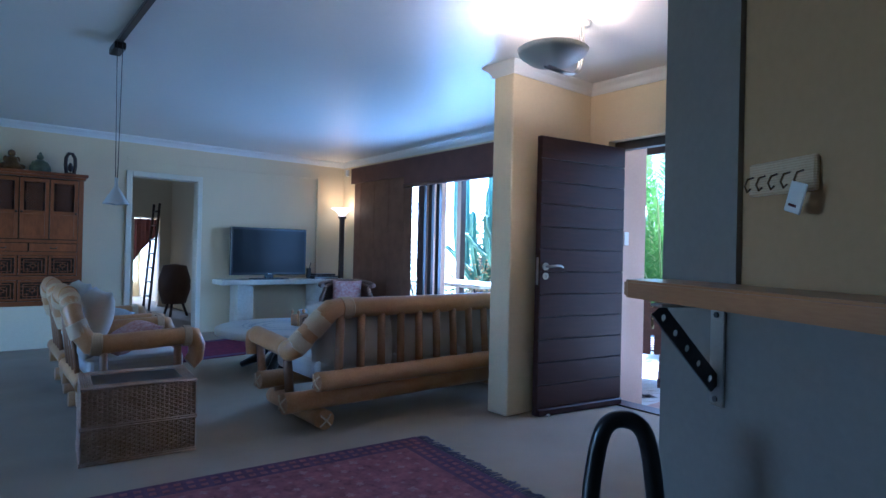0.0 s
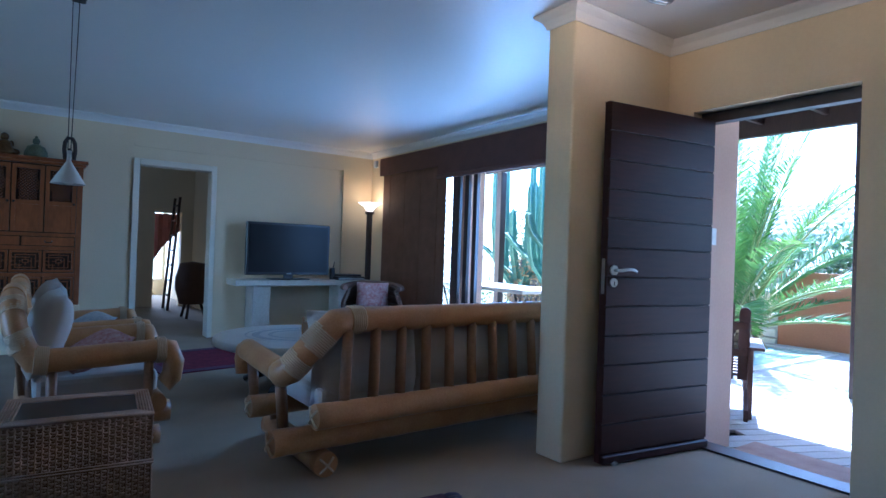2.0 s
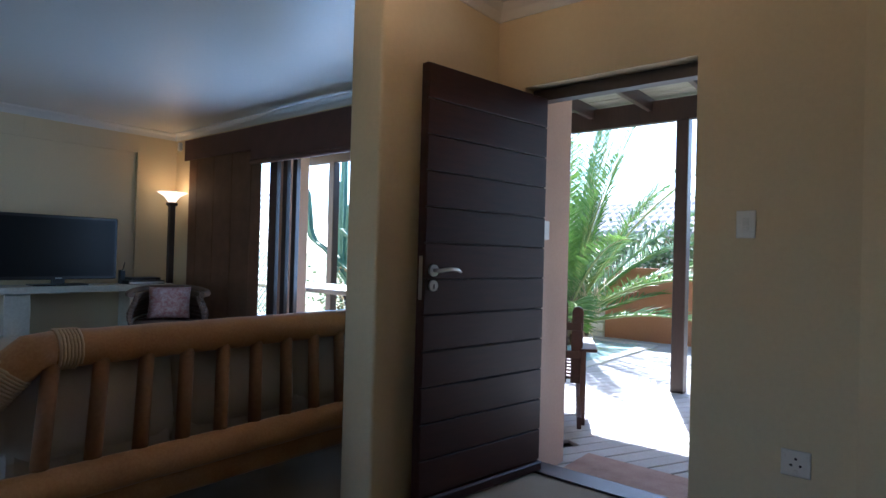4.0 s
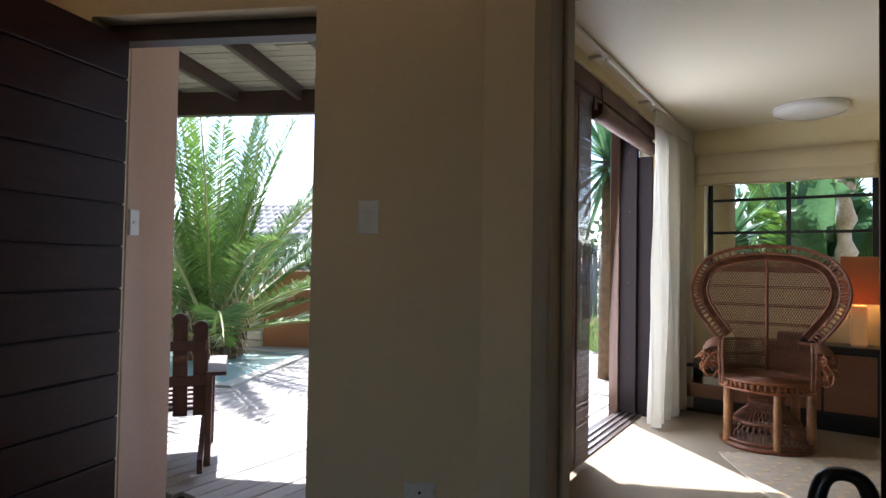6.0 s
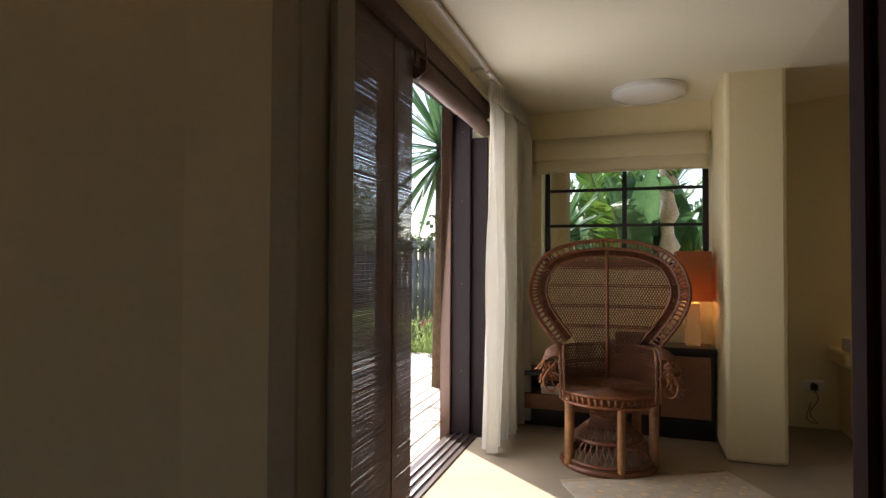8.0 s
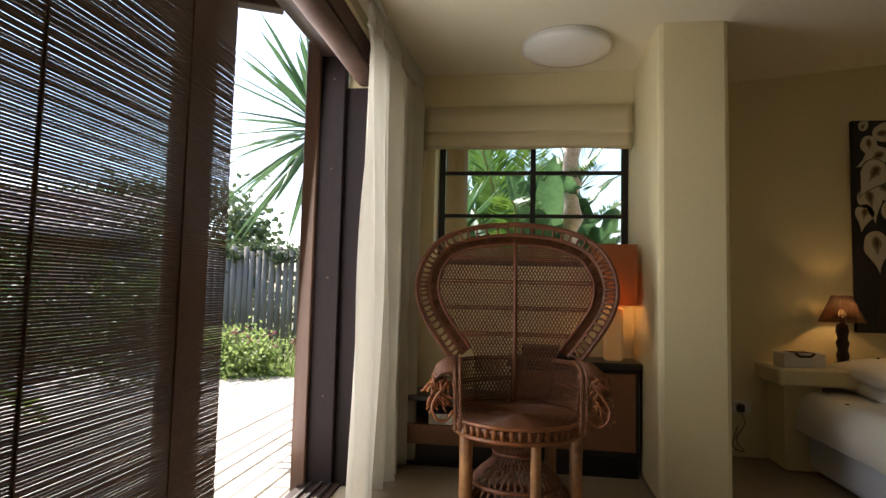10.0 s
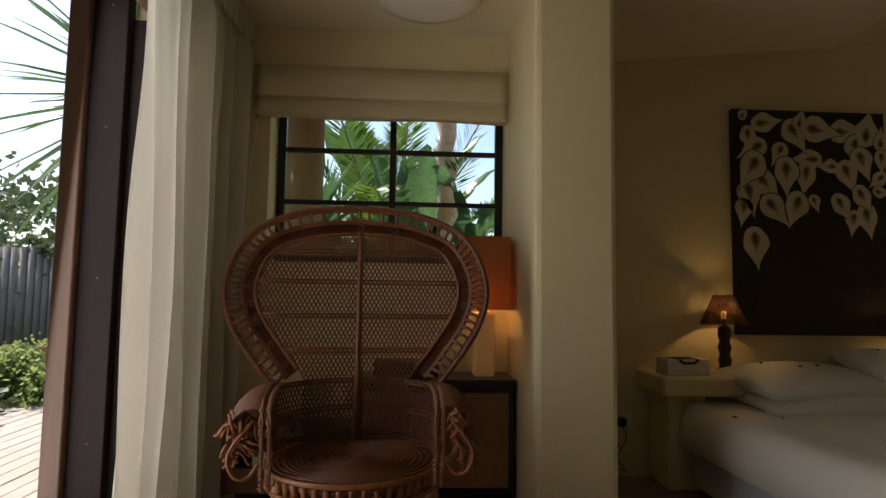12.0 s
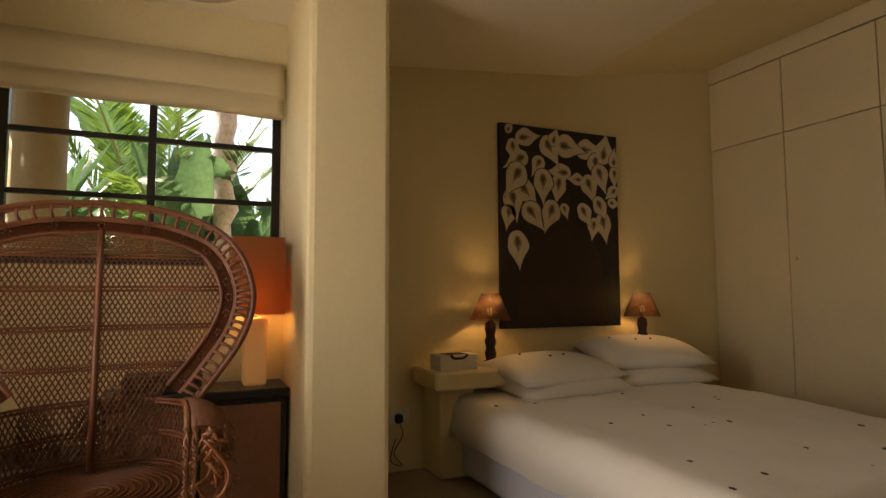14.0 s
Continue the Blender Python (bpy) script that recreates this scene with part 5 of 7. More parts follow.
for i in range(20):
    x0, x1 = -0.1 + 0.04 * i, -0.06 + 0.04 * i
    lo = 0.9 + 1.05 * (i / 20) ** 0.6
    y0, y1 = 0.02 * math.sin(i * 1.6), 0.02 * math.sin((i + 1) * 1.6)
    lo1 = 0.9 + 1.05 * ((i + 1) / 20) ** 0.6
    vs = [bm.verts.new(p) for p in ((x0, y0, 2.0), (x1, y1, 2.0), (x1, y1, min(1.95, lo1)), (x0, y0, min(1.95, lo)))]
    bm.faces.new(vs)
bmesh.ops.remove_doubles(bm, verts=bm.verts[:], dist=0.001)
bmesh.ops.solidify(bm, geom=bm.faces[:], thickness=0.006)
part("cloth", bm, maroon_m, cu)
bm = bmesh.new()
tube(bm, [(-0.6, 0, 2.03), (0.8, 0, 2.03)], 0.02, 8)
part("pole", bm, darkwood_m, cu)

# ======== bedroom things ========
def sliding_door():
    t = thing("window_2", pose(0, 0, 0), "brown timber sliding glass door, standing partly open", "sliding door")
    t["kind"] = "structure"
    j = part("jamb", boxes((6.30, 6.359, 3.441, 3.57, 0, 2.3), bev=0.003), jamb_m, t)
    for z in (0.45, 1.05, 1.62, 2.1):
        bm = bmesh.new()
        tube(bm, [(6.3, 3.5, z), (6.297, 3.5, z)], 0.004, 8)
        part("screw", bm, bronze_m, j)
    part("reveal_lining", boxes((6.335, 6.3585, 3.33, 3.4405, 0, 2.06), bev=0.002), jamb_m, t)
    part("outer_post", boxes((6.27, 6.36, 3.572, 3.645, -0.1, 2.3), bev=0.004), slidefr_m, t)
    part("jamb", boxes((3.621, 3.68, 3.441, 3.57, 0, 2.3), bev=0.003), dark_m, t)
    part("head", boxes((3.68, 6.30, 3.441, 3.57, 2.22, 2.3), bev=0.003), dark_m, t)
    tr = part("track", boxes((3.621, 6.36, 3.40, 3.60, -0.02, 0.012)), dark_m, t)
    for y in (3.44, 3.49, 3.54):
        part("rail", boxes((3.68, 6.30, y - 0.006, y + 0.006, 0.01, 0.026)), steel_m, tr, "worn aluminium rail")
    lf = part("leaf", boxes((3.70, 3.80, 3.47, 3.515, 0.03, 2.22), (4.93, 5.10, 3.47, 3.515, 0.03, 2.22), (3.80, 4.93, 3.471, 3.514, 0.03, 0.15), (3.80, 4.93, 3.471, 3.514, 2.12, 2.22), bev=0.003), slidefr_m, t)
    p = part("pane", boxes((3.80, 4.93, 3.49, 3.496, 0.15, 2.12)), glass_m, lf)
    p.visible_shadow = False


sliding_door()
reed_blind("hanging_blind", pose(3.66, 3.36, 0), 1.345, 0.03, 2.2, bedreed_m, "brown woven reed blind let down over the sliding door", 0.0068, 0.0052, "bedroom blinds", 3)
t = thing("rolled_blind", pose(0, 0, 0), "brown woven reed blind rolled up above the sliding door", "blind", "bedroom blinds")
part("head_rail", boxes((3.66, 6.34, 3.315, 3.355, 2.19, 2.297), bev=0.004), woven_m, t)
bm = bmesh.new()
tube(bm, [(5.02 + 0.11 * k, 3.345, 2.12 + 0.002 * math.sin(k)) for k in range(13)], 0.052, 14)
part("roll", bm, woven_m, t)
part("hanging_cloth", boxes((4.97, 6.33, 3.33, 3.342, 2.12, 2.2)), woven_m, t)
bm = bmesh.new()
tube(bm, [(4.99, 3.30, 2.27), (4.985, 3.285, 2.17), (4.99, 3.29, 2.09), (5.0, 3.34, 2.06)], 0.006, 6)
part("cord", bm, slidefr_m, t)


def curtain():
    t = thing("curtain", pose(0, 0, 0), "cream linen curtain drawn back in deep pleats", "curtain")
    bm = bmesh.new()
    N, M = 150, 24
    p, q = Vector((5.94, 3.235)), Vector((6.88, 3.15))
    d = (q - p).normalized()
    n = Vector((d.y, -d.x))
    rows = []
    for j in range(M + 1):
        f = j / M
        z = 0.03 + f * 2.28
        pinch = 0.42 if f > 0.955 else 1.0
        row = []
        for i in range(N + 1):
            g = i / N
            ph = g * 2 * math.pi * 7 + 1.5 * noise.noise(Vector((g * 6, f * 1.6, 0)))
            amp = (0.046 + 0.034 * noise.noise(Vector((g * 7, 1, f * 1.5)))) * pinch * (0.75 + 0.35 * (1 - f))
            narrow = 1.0 - 0.10 * math.sin(math.pi * f) * 0.5
            c = p + (q - p) * (0.5 + (g - 0.5) * narrow * (1.0 if f < 0.95 else 1.02)) + n * (amp * math.sin(ph) + 0.016 * math.sin(ph * 0.37) + 0.008 * noise.noise(Vector((g * 30, f * 3, 4))))
            row.append(bm.verts.new((c.x, c.y, z)))
        rows.append(row)
    for a, b in zip(rows, rows[1:]):
        for k in range(N):
            bm.faces.new((a[k], a[k + 1], b[k + 1], b[k])).smooth = True
    bmesh.ops.solidify(bm, geom=bm.faces[:], thickness=0.003)
    for f in bm.faces:
        f.smooth = True
    part("cloth", bm, curtain_m, t)
    for i in range(15):
        c = p + (q - p) * ((i + 0.5) / 15)
        bm = bmesh.new()
        for e in (-0.016, 0, 0.016):
            tube(bm, [(c.x + e, c.y - 0.012, 2.22), (c.x + e * 0.5, c.y - 0.02, 2.26), (c.x + e * 1.3, c.y - 0.014, 2.33)], [0.016, 0.011, 0.014], 7)
        part("pinch_pleat", bm, curtain_m, t)
    r = thing("curtain_rail", pose(0, 0, 0), "white curtain rail with small brackets under the ceiling", "curtain rail")
    part("rail", boxes((3.6, 6.95, 3.19, 3.21, 2.335, 2.36), bev=0.003), white_m, r)
    for x in (3.9, 4.77, 5.80, 6.7):
        b = part("bracket", boxes((x - 0.012, x + 0.012, 3.205, 3.30, 2.345, 2.36), (x - 0.01, x + 0.01, 3.185, 3.2, 2.315, 2.337), bev=0.002), steel_m, r)


curtain()


def bars_window():
    t = thing("window_3", pose(0, 0, 0), "small-paned dark steel window onto banana leaves", "window")
    t["kind"] = "structure"
    x0, x1, y0, y1, z0, z1 = 7.17, 7.205, 1.846, 3.055, 1.163, 2.135
    part("frame", boxes((x0, x1, y0, y0 + 0.04, z0, z1), (x0, x1, y1 - 0.04, y1, z0, z1), (x0 + 0.001, x1 - 0.001, y0 + 0.04, y1 - 0.04, z0, z0 + 0.04), (x0 + 0.001, x1 - 0.001, y0 + 0.04, y1 - 0.04, z1 - 0.04, z1)), black_m, t)
    part("mullion", boxes((x0 + 0.002, x1 - 0.002, 2.425, 2.46, z0 + 0.04, z1 - 0.04)), black_m, t)
    for z in (1.772, 1.49):
        for a, b in ((y0 + 0.04, 2.425), (2.46, y1 - 0.04)):
            part("glazing_bar", boxes((x0 + 0.004, x1 - 0.004, a, b, z - 0.012, z + 0.012)), black_m, t)
    zs = [z0 + 0.04, 1.478, 1.502, 1.76, 1.784, z1 - 0.04]
    for i in range(3):
        for a, b in ((y0 + 0.04, 2.425), (2.46, y1 - 0.04)):
            p = part("pane", boxes((7.186, 7.19, a, b, zs[2 * i], zs[2 * i + 1])), glass_m, t)
            p.visible_shadow = False
    b = thing("roman_blind", pose(0, 0, 0), "beige cloth roman blind drawn up over the window", "blind")
    bm = bmesh.new()
    n = 30
    prof = [(6.955, 2.15), (6.94, 2.07), (6.915, 1.985), (6.918, 1.972), (6.95, 1.985), (6.945, 1.96), (6.925, 1.90), (6.928, 1.887), (6.972, 1.88), (6.975, 2.15)]
    rows = []
    for i in range(n + 1):
        y = 1.862 + (3.125 - 1.862) * i / n
        wob = 0.006 * noise.noise(Vector((y * 2.5, 0, 0))) + 0.003 * math.sin(y * 9)
        rows.append([bm.verts.new((x + (wob if 0 < k < 8 else 0), y, z + (wob if 2 < k < 9 else 0))) for k, (x, z) in enumerate(prof)])
    for a, c in zip(rows, rows[1:]):
        for k in range(len(prof)):
            bm.faces.new((a[k], c[k], c[(k + 1) % len(prof)], a[(k + 1) % len(prof)])).smooth = True
    bm.faces.new(rows[0]), bm.faces.new(rows[-1][::-1])
    bmesh.ops.recalc_face_normals(bm, faces=bm.faces[:])
    part("cloth", bm, romanblind_m, b)
    part("head_batten", boxes((6.972, 6.999, 1.862, 3.125, 2.12, 2.155), bev=0.003), white_m, b)
    bm = bmesh.new()
    tube(bm, [(6.95, 3.10, 1.94), (6.96, 3.14, 1.6), (6.97, 3.16, 1.1)], 0.0025, 5)
    part("cord", bm, white_m, b)


bars_window()


def dome_lamp():
    t = thing("ceiling_lamp", pose(6.58, 2.28, 2.37), "round white glass ceiling lamp, switched off", "lamp")
    bm = bmesh.new()
    lathe(bm, [(0.235, -0.001), (0.24, -0.015), (0.235, -0.02)], 36, close=True)
    part("base", bm, white_m, t)
    bm = bmesh.new()
    lathe(bm, [(0.24, -0.018), (0.243, -0.03), (0.228, -0.05), (0.16, -0.068), (0.08, -0.076), (0.0, -0.078)], 36)
    part("glass_dome", bm, opaloff_m, t, "glossy opal glass")


dome_lamp()


def low_cabinet():
    t = thing("low_cabinet", pose(0, 0, 0), "low black-framed cabinet with brown lacquer panels under the window", "cabinet")
    part("plinth", boxes((6.76, 6.998, 1.86, 3.25, 0, 0.12)), black_m, t)
    part("body", boxes((6.73, 6.997, 1.86, 2.56, 0.12, 0.585), bev=0.004), black_m, t)
    part("top", boxes((6.71, 6.998, 1.848, 2.58, 0.585, 0.625), bev=0.006), black_m, t)
    for a, b in ((1.885, 2.2), (2.215, 2.54)):
        part("door", boxes((6.714, 6.73, a, b, 0.15, 0.565), bev=0.003), leather_m, t, "brown lacquered door panel")
    part("bench_top", boxes((6.71, 6.998, 2.58, 3.25, 0.37, 0.40), bev=0.004), black_m, t)
    part("bench_back", boxes((6.95, 6.997, 2.58, 3.25, 0.12, 0.37)), black_m, t)
    part("bench_side", boxes((6.72, 6.95, 3.22, 3.25, 0.12, 0.37)), black_m, t)
    part("drawer", boxes((6.715, 6.95, 2.59, 3.21, 0.13, 0.24), bev=0.004), leather_m, t, "brown lacquered drawer")
    b = thing("paper_stack", pose(6.85, 2.92, 0.24), "white stack of papers in the cabinet niche", "papers")
    part("sheet_block", boxes((-0.12, 0.08, -0.12, 0.1, 0, 0.06), bev=0.003), paper_m, b)
    s = thing("dark_box", pose(6.85, 2.36, 0.625), "small dark wooden box on the low cabinet", "box")
    part("body", boxes((-0.09, 0.09, -0.16, 0.14, 0, 0.07), bev=0.005), darkwood_m, s)
    l = thing("orange_lamp", pose(6.855, 1.985, 0.625), "table lamp with an orange cloth shade and a glowing base", "lamp")
    bm = bmesh.new()
    box(bm, -0.05, 0.05, -0.05, 0.05, 0, 0.3, bev=0.015, seg=2)
    part("base", bm, glow("lit_paper_base", (0.9, 0.50, 0.2), 0.025), l, "glowing cream column")
    bm = bmesh.new()
    a = [(-0.115, -0.115), (0.115, -0.115), (0.115, 0.115), (-0.115, 0.115)]
    lo = [bm.verts.new((x, y, 0.315)) for x, y in a]
    hi = [bm.verts.new((x * 0.97, y * 0.97, 0.655)) for x, y in a]
    for i in range(4):
        bm.faces.new((lo[i], lo[(i + 1) % 4], hi[(i + 1) % 4], hi[i]))
    bmesh.ops.solidify(bm, geom=bm.faces[:], thickness=0.003)
    part("shade", bm, orange_m, l, "orange cloth shade")
    bm = bmesh.new()
    tube(bm, [(0, 0, 0.3), (0, 0, 0.45)], 0.012, 8)
    part("stem", bm, steel_m, l)
    bulb("orange_lamp_light", (6.855, 1.985, 0.98), 0.6, (1.0, 0.5, 0.16), 0.04)


low_cabinet()


def peacock_chair():
    t = thing("peacock_chair", pose(6.10, 2.52, 0, 0, 0, 4), "reddish rattan peacock chair with a tall fan back", "chair")

    def X(y, z):
        return 0.19 + 0.14 * (z - 0.45) - 0.35 * y * y

    half = [(0.30, 0.655), (0.365, 0.74), (0.445, 0.86), (0.485, 0.97), (0.485, 1.07), (0.445, 1.18), (0.36, 1.27), (0.20, 1.33), (0.0, 1.35)]
    prof = smooth_path([(a, b, 0) for a, b in half], 8)
    prof = [(p.x, p.y) for p in prof]
    full = prof + [(-a, b) for a, b in prof[-2::-1]]
    cz = 0.98

    def inset(k):
        """The outline drawn in by k metres."""
        out = []
        for i, (y, z) in enumerate(full):
            a, b = full[max(i - 1, 0)], full[min(i + 1, len(full) - 1)]
            ty, tz = b[0] - a[0], b[1] - a[1]
            ln = math.hypot(ty, tz) or 1
            out.append((y - k * tz / ln, z + k * ty / ln))
        return out

    def ring(k, r, name, mat, bump_n=0):
        bm = bmesh.new()
        pts = [(X(y, z), y, z) for y, z in inset(k)]
        tube(bm, pts, r, 8)
        return part(name, bm, mat, t)

    s = 1.0 if inset(0.05)[len(full) // 2][1] < 1.35 else -1.0
    ring(0, 0.011, "rim", pea_m)
    ring(s * 0.012, 0.006, "rim_cord", pea_thin)
    ring(s * 0.055, 0.008, "lace_ring", pea_m)
    ring(s * 0.062, 0.005, "lace_cord", pea_thin)
    ring(s * 0.105, 0.009, "inner_ring", pea_m)
    bm = bmesh.new()
    o, i1 = inset(s * 0.004), inset(s * 0.055)
    for k in range(1, len(o) - 1):
        for f in ((0.0,) if k % 2 == 0 else ()):
            a = Vector((0, *o[k])).lerp(Vector((0, *o[k + 1])), f)
            b = Vector((0, *i1[k])).lerp(Vector((0, *i1[k + 1])), f)
            w = 0.004
            d = Vector((0, -(b - a).z, (b - a).y)).normalized() * w
            tube(bm, [(X(p.y, p.z), p.y, p.z) for p in (a, a.lerp(b, 0.5) + d, b)], [0.0095, 0.0055, 0.0095], 6)
    part("lace_spokes", bm, pea_thin, t, "open lace of short cane loops")["kind"] = "stuff"
    bm = bmesh.new()
    a1, b1 = inset(s * 0.062), inset(s * 0.10)
    ro = [[bm.verts.new((X(y, z) + e, y, z)) for y, z in q] for q, e in ((a1, 0.002), (b1, 0.002))]
    for k in range(len(a1) - 1):
        bm.faces.new((ro[0][k], ro[0][k + 1], ro[1][k + 1], ro[1][k])).smooth = True
    bmesh.ops.solidify(bm, geom=bm.faces[:], thickness=0.005)
    part("flat_band", bm, pea_m, t, "flat plaited rattan band")
    bm = bmesh.new()
    mid = inset(s * 0.081)
    for k in range(4, len(mid) - 4, 6):
        y, z = mid[k]
        for a in range(5):
            an = a * 2 * math.pi / 5
            blob(bm, (X(y, z) - 0.006, y + 0.011 * math.cos(an), z + 0.011 * math.sin(an)), 0.005, (0.5, 1, 1), 1)
    part("rosette", bm, pea_thin, t, "small woven rosettes")["kind"] = "stuff"
    # woven panel
    inner = inset(s * 0.105)

    def inside(y, z):
        c = False
        n = len(inner)
        for i in range(n):
            (y1, z1), (y2, z2) = inner[i], inner[(i + 1) % n]
            if (z1 > z) != (z2 > z) and y < (y2 - y1) * (z - z1) / (z2 - z1) + y1:
                c = not c
        return c

    zb = 0.50
    bm = bmesh.new()
    sp = 0.0165
    for sgn in (1, -1):
        for k in range(-58, 59):
            run = []
            for j in range(61):
                z = zb + j * (1.27 - zb) / 60
                y = k * sp + sgn * (z - 0.9) * 0.55
                ok = inside(y, z) or (z < 0.76 and abs(y) < 0.2 + 0.4 * max(0.0, z - 0.68))
                if ok:
                    run.append((X(y, z) + 0.0015 * sgn, y, z))
                if (not ok or j == 60) and run:
                    if len(run) > 2:
                        tube(bm, run[::3] + ([run[-1]] if (len(run) - 1) % 3 else []), 0.003, 3, caps=False)
                    run = []
    part("woven_panel", bm, pea_thin, t, "open diamond cane weave")["kind"] = "stuff"
    bm = bmesh.new()
    tube(bm, [(X(0, z) - 0.006, 0, z) for z in (0.47, 0.7, 0.9, 1.1, 1.25)], 0.011, 8)
    part("centre_post", bm, pea_m, t)
    for z in (0.79, 0.92, 1.05, 1.165):
        ys = [y for y in [q / 200 for q in range(-100, 101)] if inside(y, z)]
        if not ys:
            continue
        a, b = min(ys), max(ys)
        bm = bmesh.new()
        for e in (-0.006, 0.006):
            tube(bm, [(X(y, z) - 0.004, y, z + e) for y in (a + (b - a) * q / 10 for q in range(11))], 0.0045, 5)
        part("cross_cane", bm, pea_m, t)
    # top band of denser weave
    bm = bmesh.new()
    for k in range(7):
        z = 1.172 + k * 0.0085
        ys = [y for y in [q / 200 for q in range(-100, 101)] if inside(y, z)]
        if ys:
            tube(bm, [(X(y, z), y, z) for y in (min(ys) + (max(ys) - min(ys)) * q / 10 for q in range(11))], 0.0034, 4)
    part("dense_band", bm, pea_thin, t, "close-woven cane band")["kind"] = "stuff"
    # low open-woven barrel back between the arms
    bm = bmesh.new()

    def wrap(a, z):
        return (0.02 + (0.25 + 0.02 * (z - 0.45)) * math.cos(a), (0.27 + 0.06 * (z - 0.45)) * math.sin(a), z)

    for sg in (1, -1):
        for q in range(-9, 62):
            pts = []
            for k in range(9):
                a = radians(-105 + 210 * (q + sg * (k - 4) * 0.75) / 52)
                if abs(a) < radians(105):
                    pts.append(wrap(a, 0.46 + 0.027 * k))
            if len(pts) > 2:
                tube(bm, pts, 0.0032, 3, caps=False)
    part("barrel_back", bm, pea_thin, t, "open diamond weave of the low back")["kind"] = "stuff"
    for z in (0.475, 0.57, 0.672):
        bm = bmesh.new()
        for e in (-0.006, 0.006):
            tube(bm, [wrap(radians(-105 + 210 * q / 24), z + e) for q in range(25)], 0.005, 5)
        part("barrel_band", bm, pea_m, t)
    for sd in (1, -1):
        path = smooth_path([(0.21, sd * 0.265, 0.665), (0.08, sd * 0.275, 0.68), (-0.06, sd * 0.272, 0.682), (-0.15, sd * 0.268, 0.672), (-0.19, sd * 0.265, 0.65)], 6)
        bm = bmesh.new()
        fall = [(0.0, 0.0), (0.03, 0.004), (0.065, -0.004), (0.095, -0.03), (0.108, -0.075)]
        rows = [[bm.verts.new(p + Vector((0, sd * a * min(1.0, 0.45 + i / 16), b))) for a, b in fall] for i, p in enumerate(path)]
        for a, b in zip(rows, rows[1:]):
            for k in range(4):
                bm.faces.new((a[k], a[k + 1], b[k + 1], b[k])).smooth = True
        bmesh.ops.recalc_face_normals(bm, faces=bm.faces[:])
        bmesh.ops.solidify(bm, geom=bm.faces[:], thickness=0.006)
        arm = part("arm", bm, pea_m, t, "woven rattan arm rolled over at the side")
        edge = path + smooth_path([(-0.2, sd * 0.264, 0.60), (-0.205, sd * 0.262, 0.52), (-0.2, sd * 0.26, 0.42)], 6)
        for shift in (-0.011, 0.011):
            bm = bmesh.new()
            N = len(edge) * 4
            for ph in (0, math.pi):
                pts = []
                for q in range(N + 1):
                    x = q / N * (len(edge) - 1)
                    k = min(int(x), len(edge) - 2)
                    pts.append(edge[k].lerp(edge[k + 1], x - k) + Vector((-0.004, shift + 0.005 * math.cos(q * 0.9 + ph), 0.005 * math.sin(q * 0.9 + ph))))
                tube(bm, pts, 0.005, 5)
            part("braid", bm, pea_thin, arm, "twisted cane edge")["kind"] = "stuff"
        bm = bmesh.new()
        for k in range(len(path) - 1):
            for f in (0.0, 0.5):
                p, g = path[k].lerp(path[k + 1], f), min(1.0, 0.45 + k / 16)
                tube(bm, [p + Vector((0, sd * a * g, b + 0.004)) for a, b in fall], 0.0045, 4)
        part("wrapping", bm, pea_thin, arm, "close cross winding of cane")["kind"] = "stuff"
        bm = bmesh.new()
        rnd = random.Random(7 + sd)
        for k in range(54):
            f = rnd.random()
            x, z = -0.2 + 0.17 * f * rnd.random(), rnd.uniform(0.50, 0.655)
            y = sd * (0.285 + 0.085 * min(1.0, rnd.random() + 0.25))
            ln, a = rnd.uniform(0.035, 0.08), rnd.uniform(-1.5, 1.5)
            tube(bm, [(x, y, z), (x - 0.01, y + sd * ln * 0.4 * math.sin(a), z - ln * 0.5 * math.cos(a)), (x, y + sd * ln * 0.7 * math.sin(a), z - ln * math.cos(a))], 0.0055, 5)
        tube(bm, smooth_path([(-0.2, sd * 0.3, 0.62), (-0.212, sd * 0.365, 0.53), (-0.21, sd * 0.35, 0.465), (-0.2, sd * 0.31, 0.455), (-0.2, sd * 0.28, 0.5)], 4), 0.006, 6)
        part("arm_lace", bm, cab_m, arm, "knotted bamboo lace hanging beside the arm")["kind"] = "stuff"
    bm = bmesh.new()
    lathe(bm, [(0.0, 0.455), (0.25, 0.45), (0.275, 0.44), (0.28, 0.425), (0.27, 0.41), (0.0, 0.405)], 36)
    seat = part("seat", bm, pea_m, t, "round close-woven seat")
    bm = bmesh.new()
    for r in [0.03 + 0.02 * k for k in range(13)]:
        tube(bm, [(r * math.cos(a), r * math.sin(a), 0.455) for a in (q * 2 * math.pi / 30 for q in range(30))], 0.0045, 4, closed=True)
    part("coil", bm, pea_thin, seat)["kind"] = "stuff"
    bm = bmesh.new()
    for q in range(48):
        a = q * 2 * math.pi / 48
        tube(bm, [(0.28 * math.cos(a), 0.28 * math.sin(a), 0.445), (0.276 * math.cos(a), 0.276 * math.sin(a), 0.395)], 0.012, 5)
    for z, r in ((0.448, 0.288), (0.39, 0.284)):
        tube(bm, [(r * math.cos(a), r * math.sin(a), z) for a in (q * 2 * math.pi / 40 for q in range(40))], 0.009, 6, closed=True)
    part("apron", bm, cab_m, seat, "split-cane apron round the seat")["kind"] = "stuff"
    for a in (122, 194, 256, 62, 318):
        x, y = 0.262 * math.cos(radians(a)), 0.262 * math.sin(radians(a))
        bm = bmesh.new()
        bamboo(bm, (x, y, 0.02), (x, y, 0.42), 0.028 if a != 194 else 0.022, n=3)
        part("leg", bm, pea_bam, t, "scorched bamboo leg")
    # hourglass woven drum
    bm = bmesh.new()
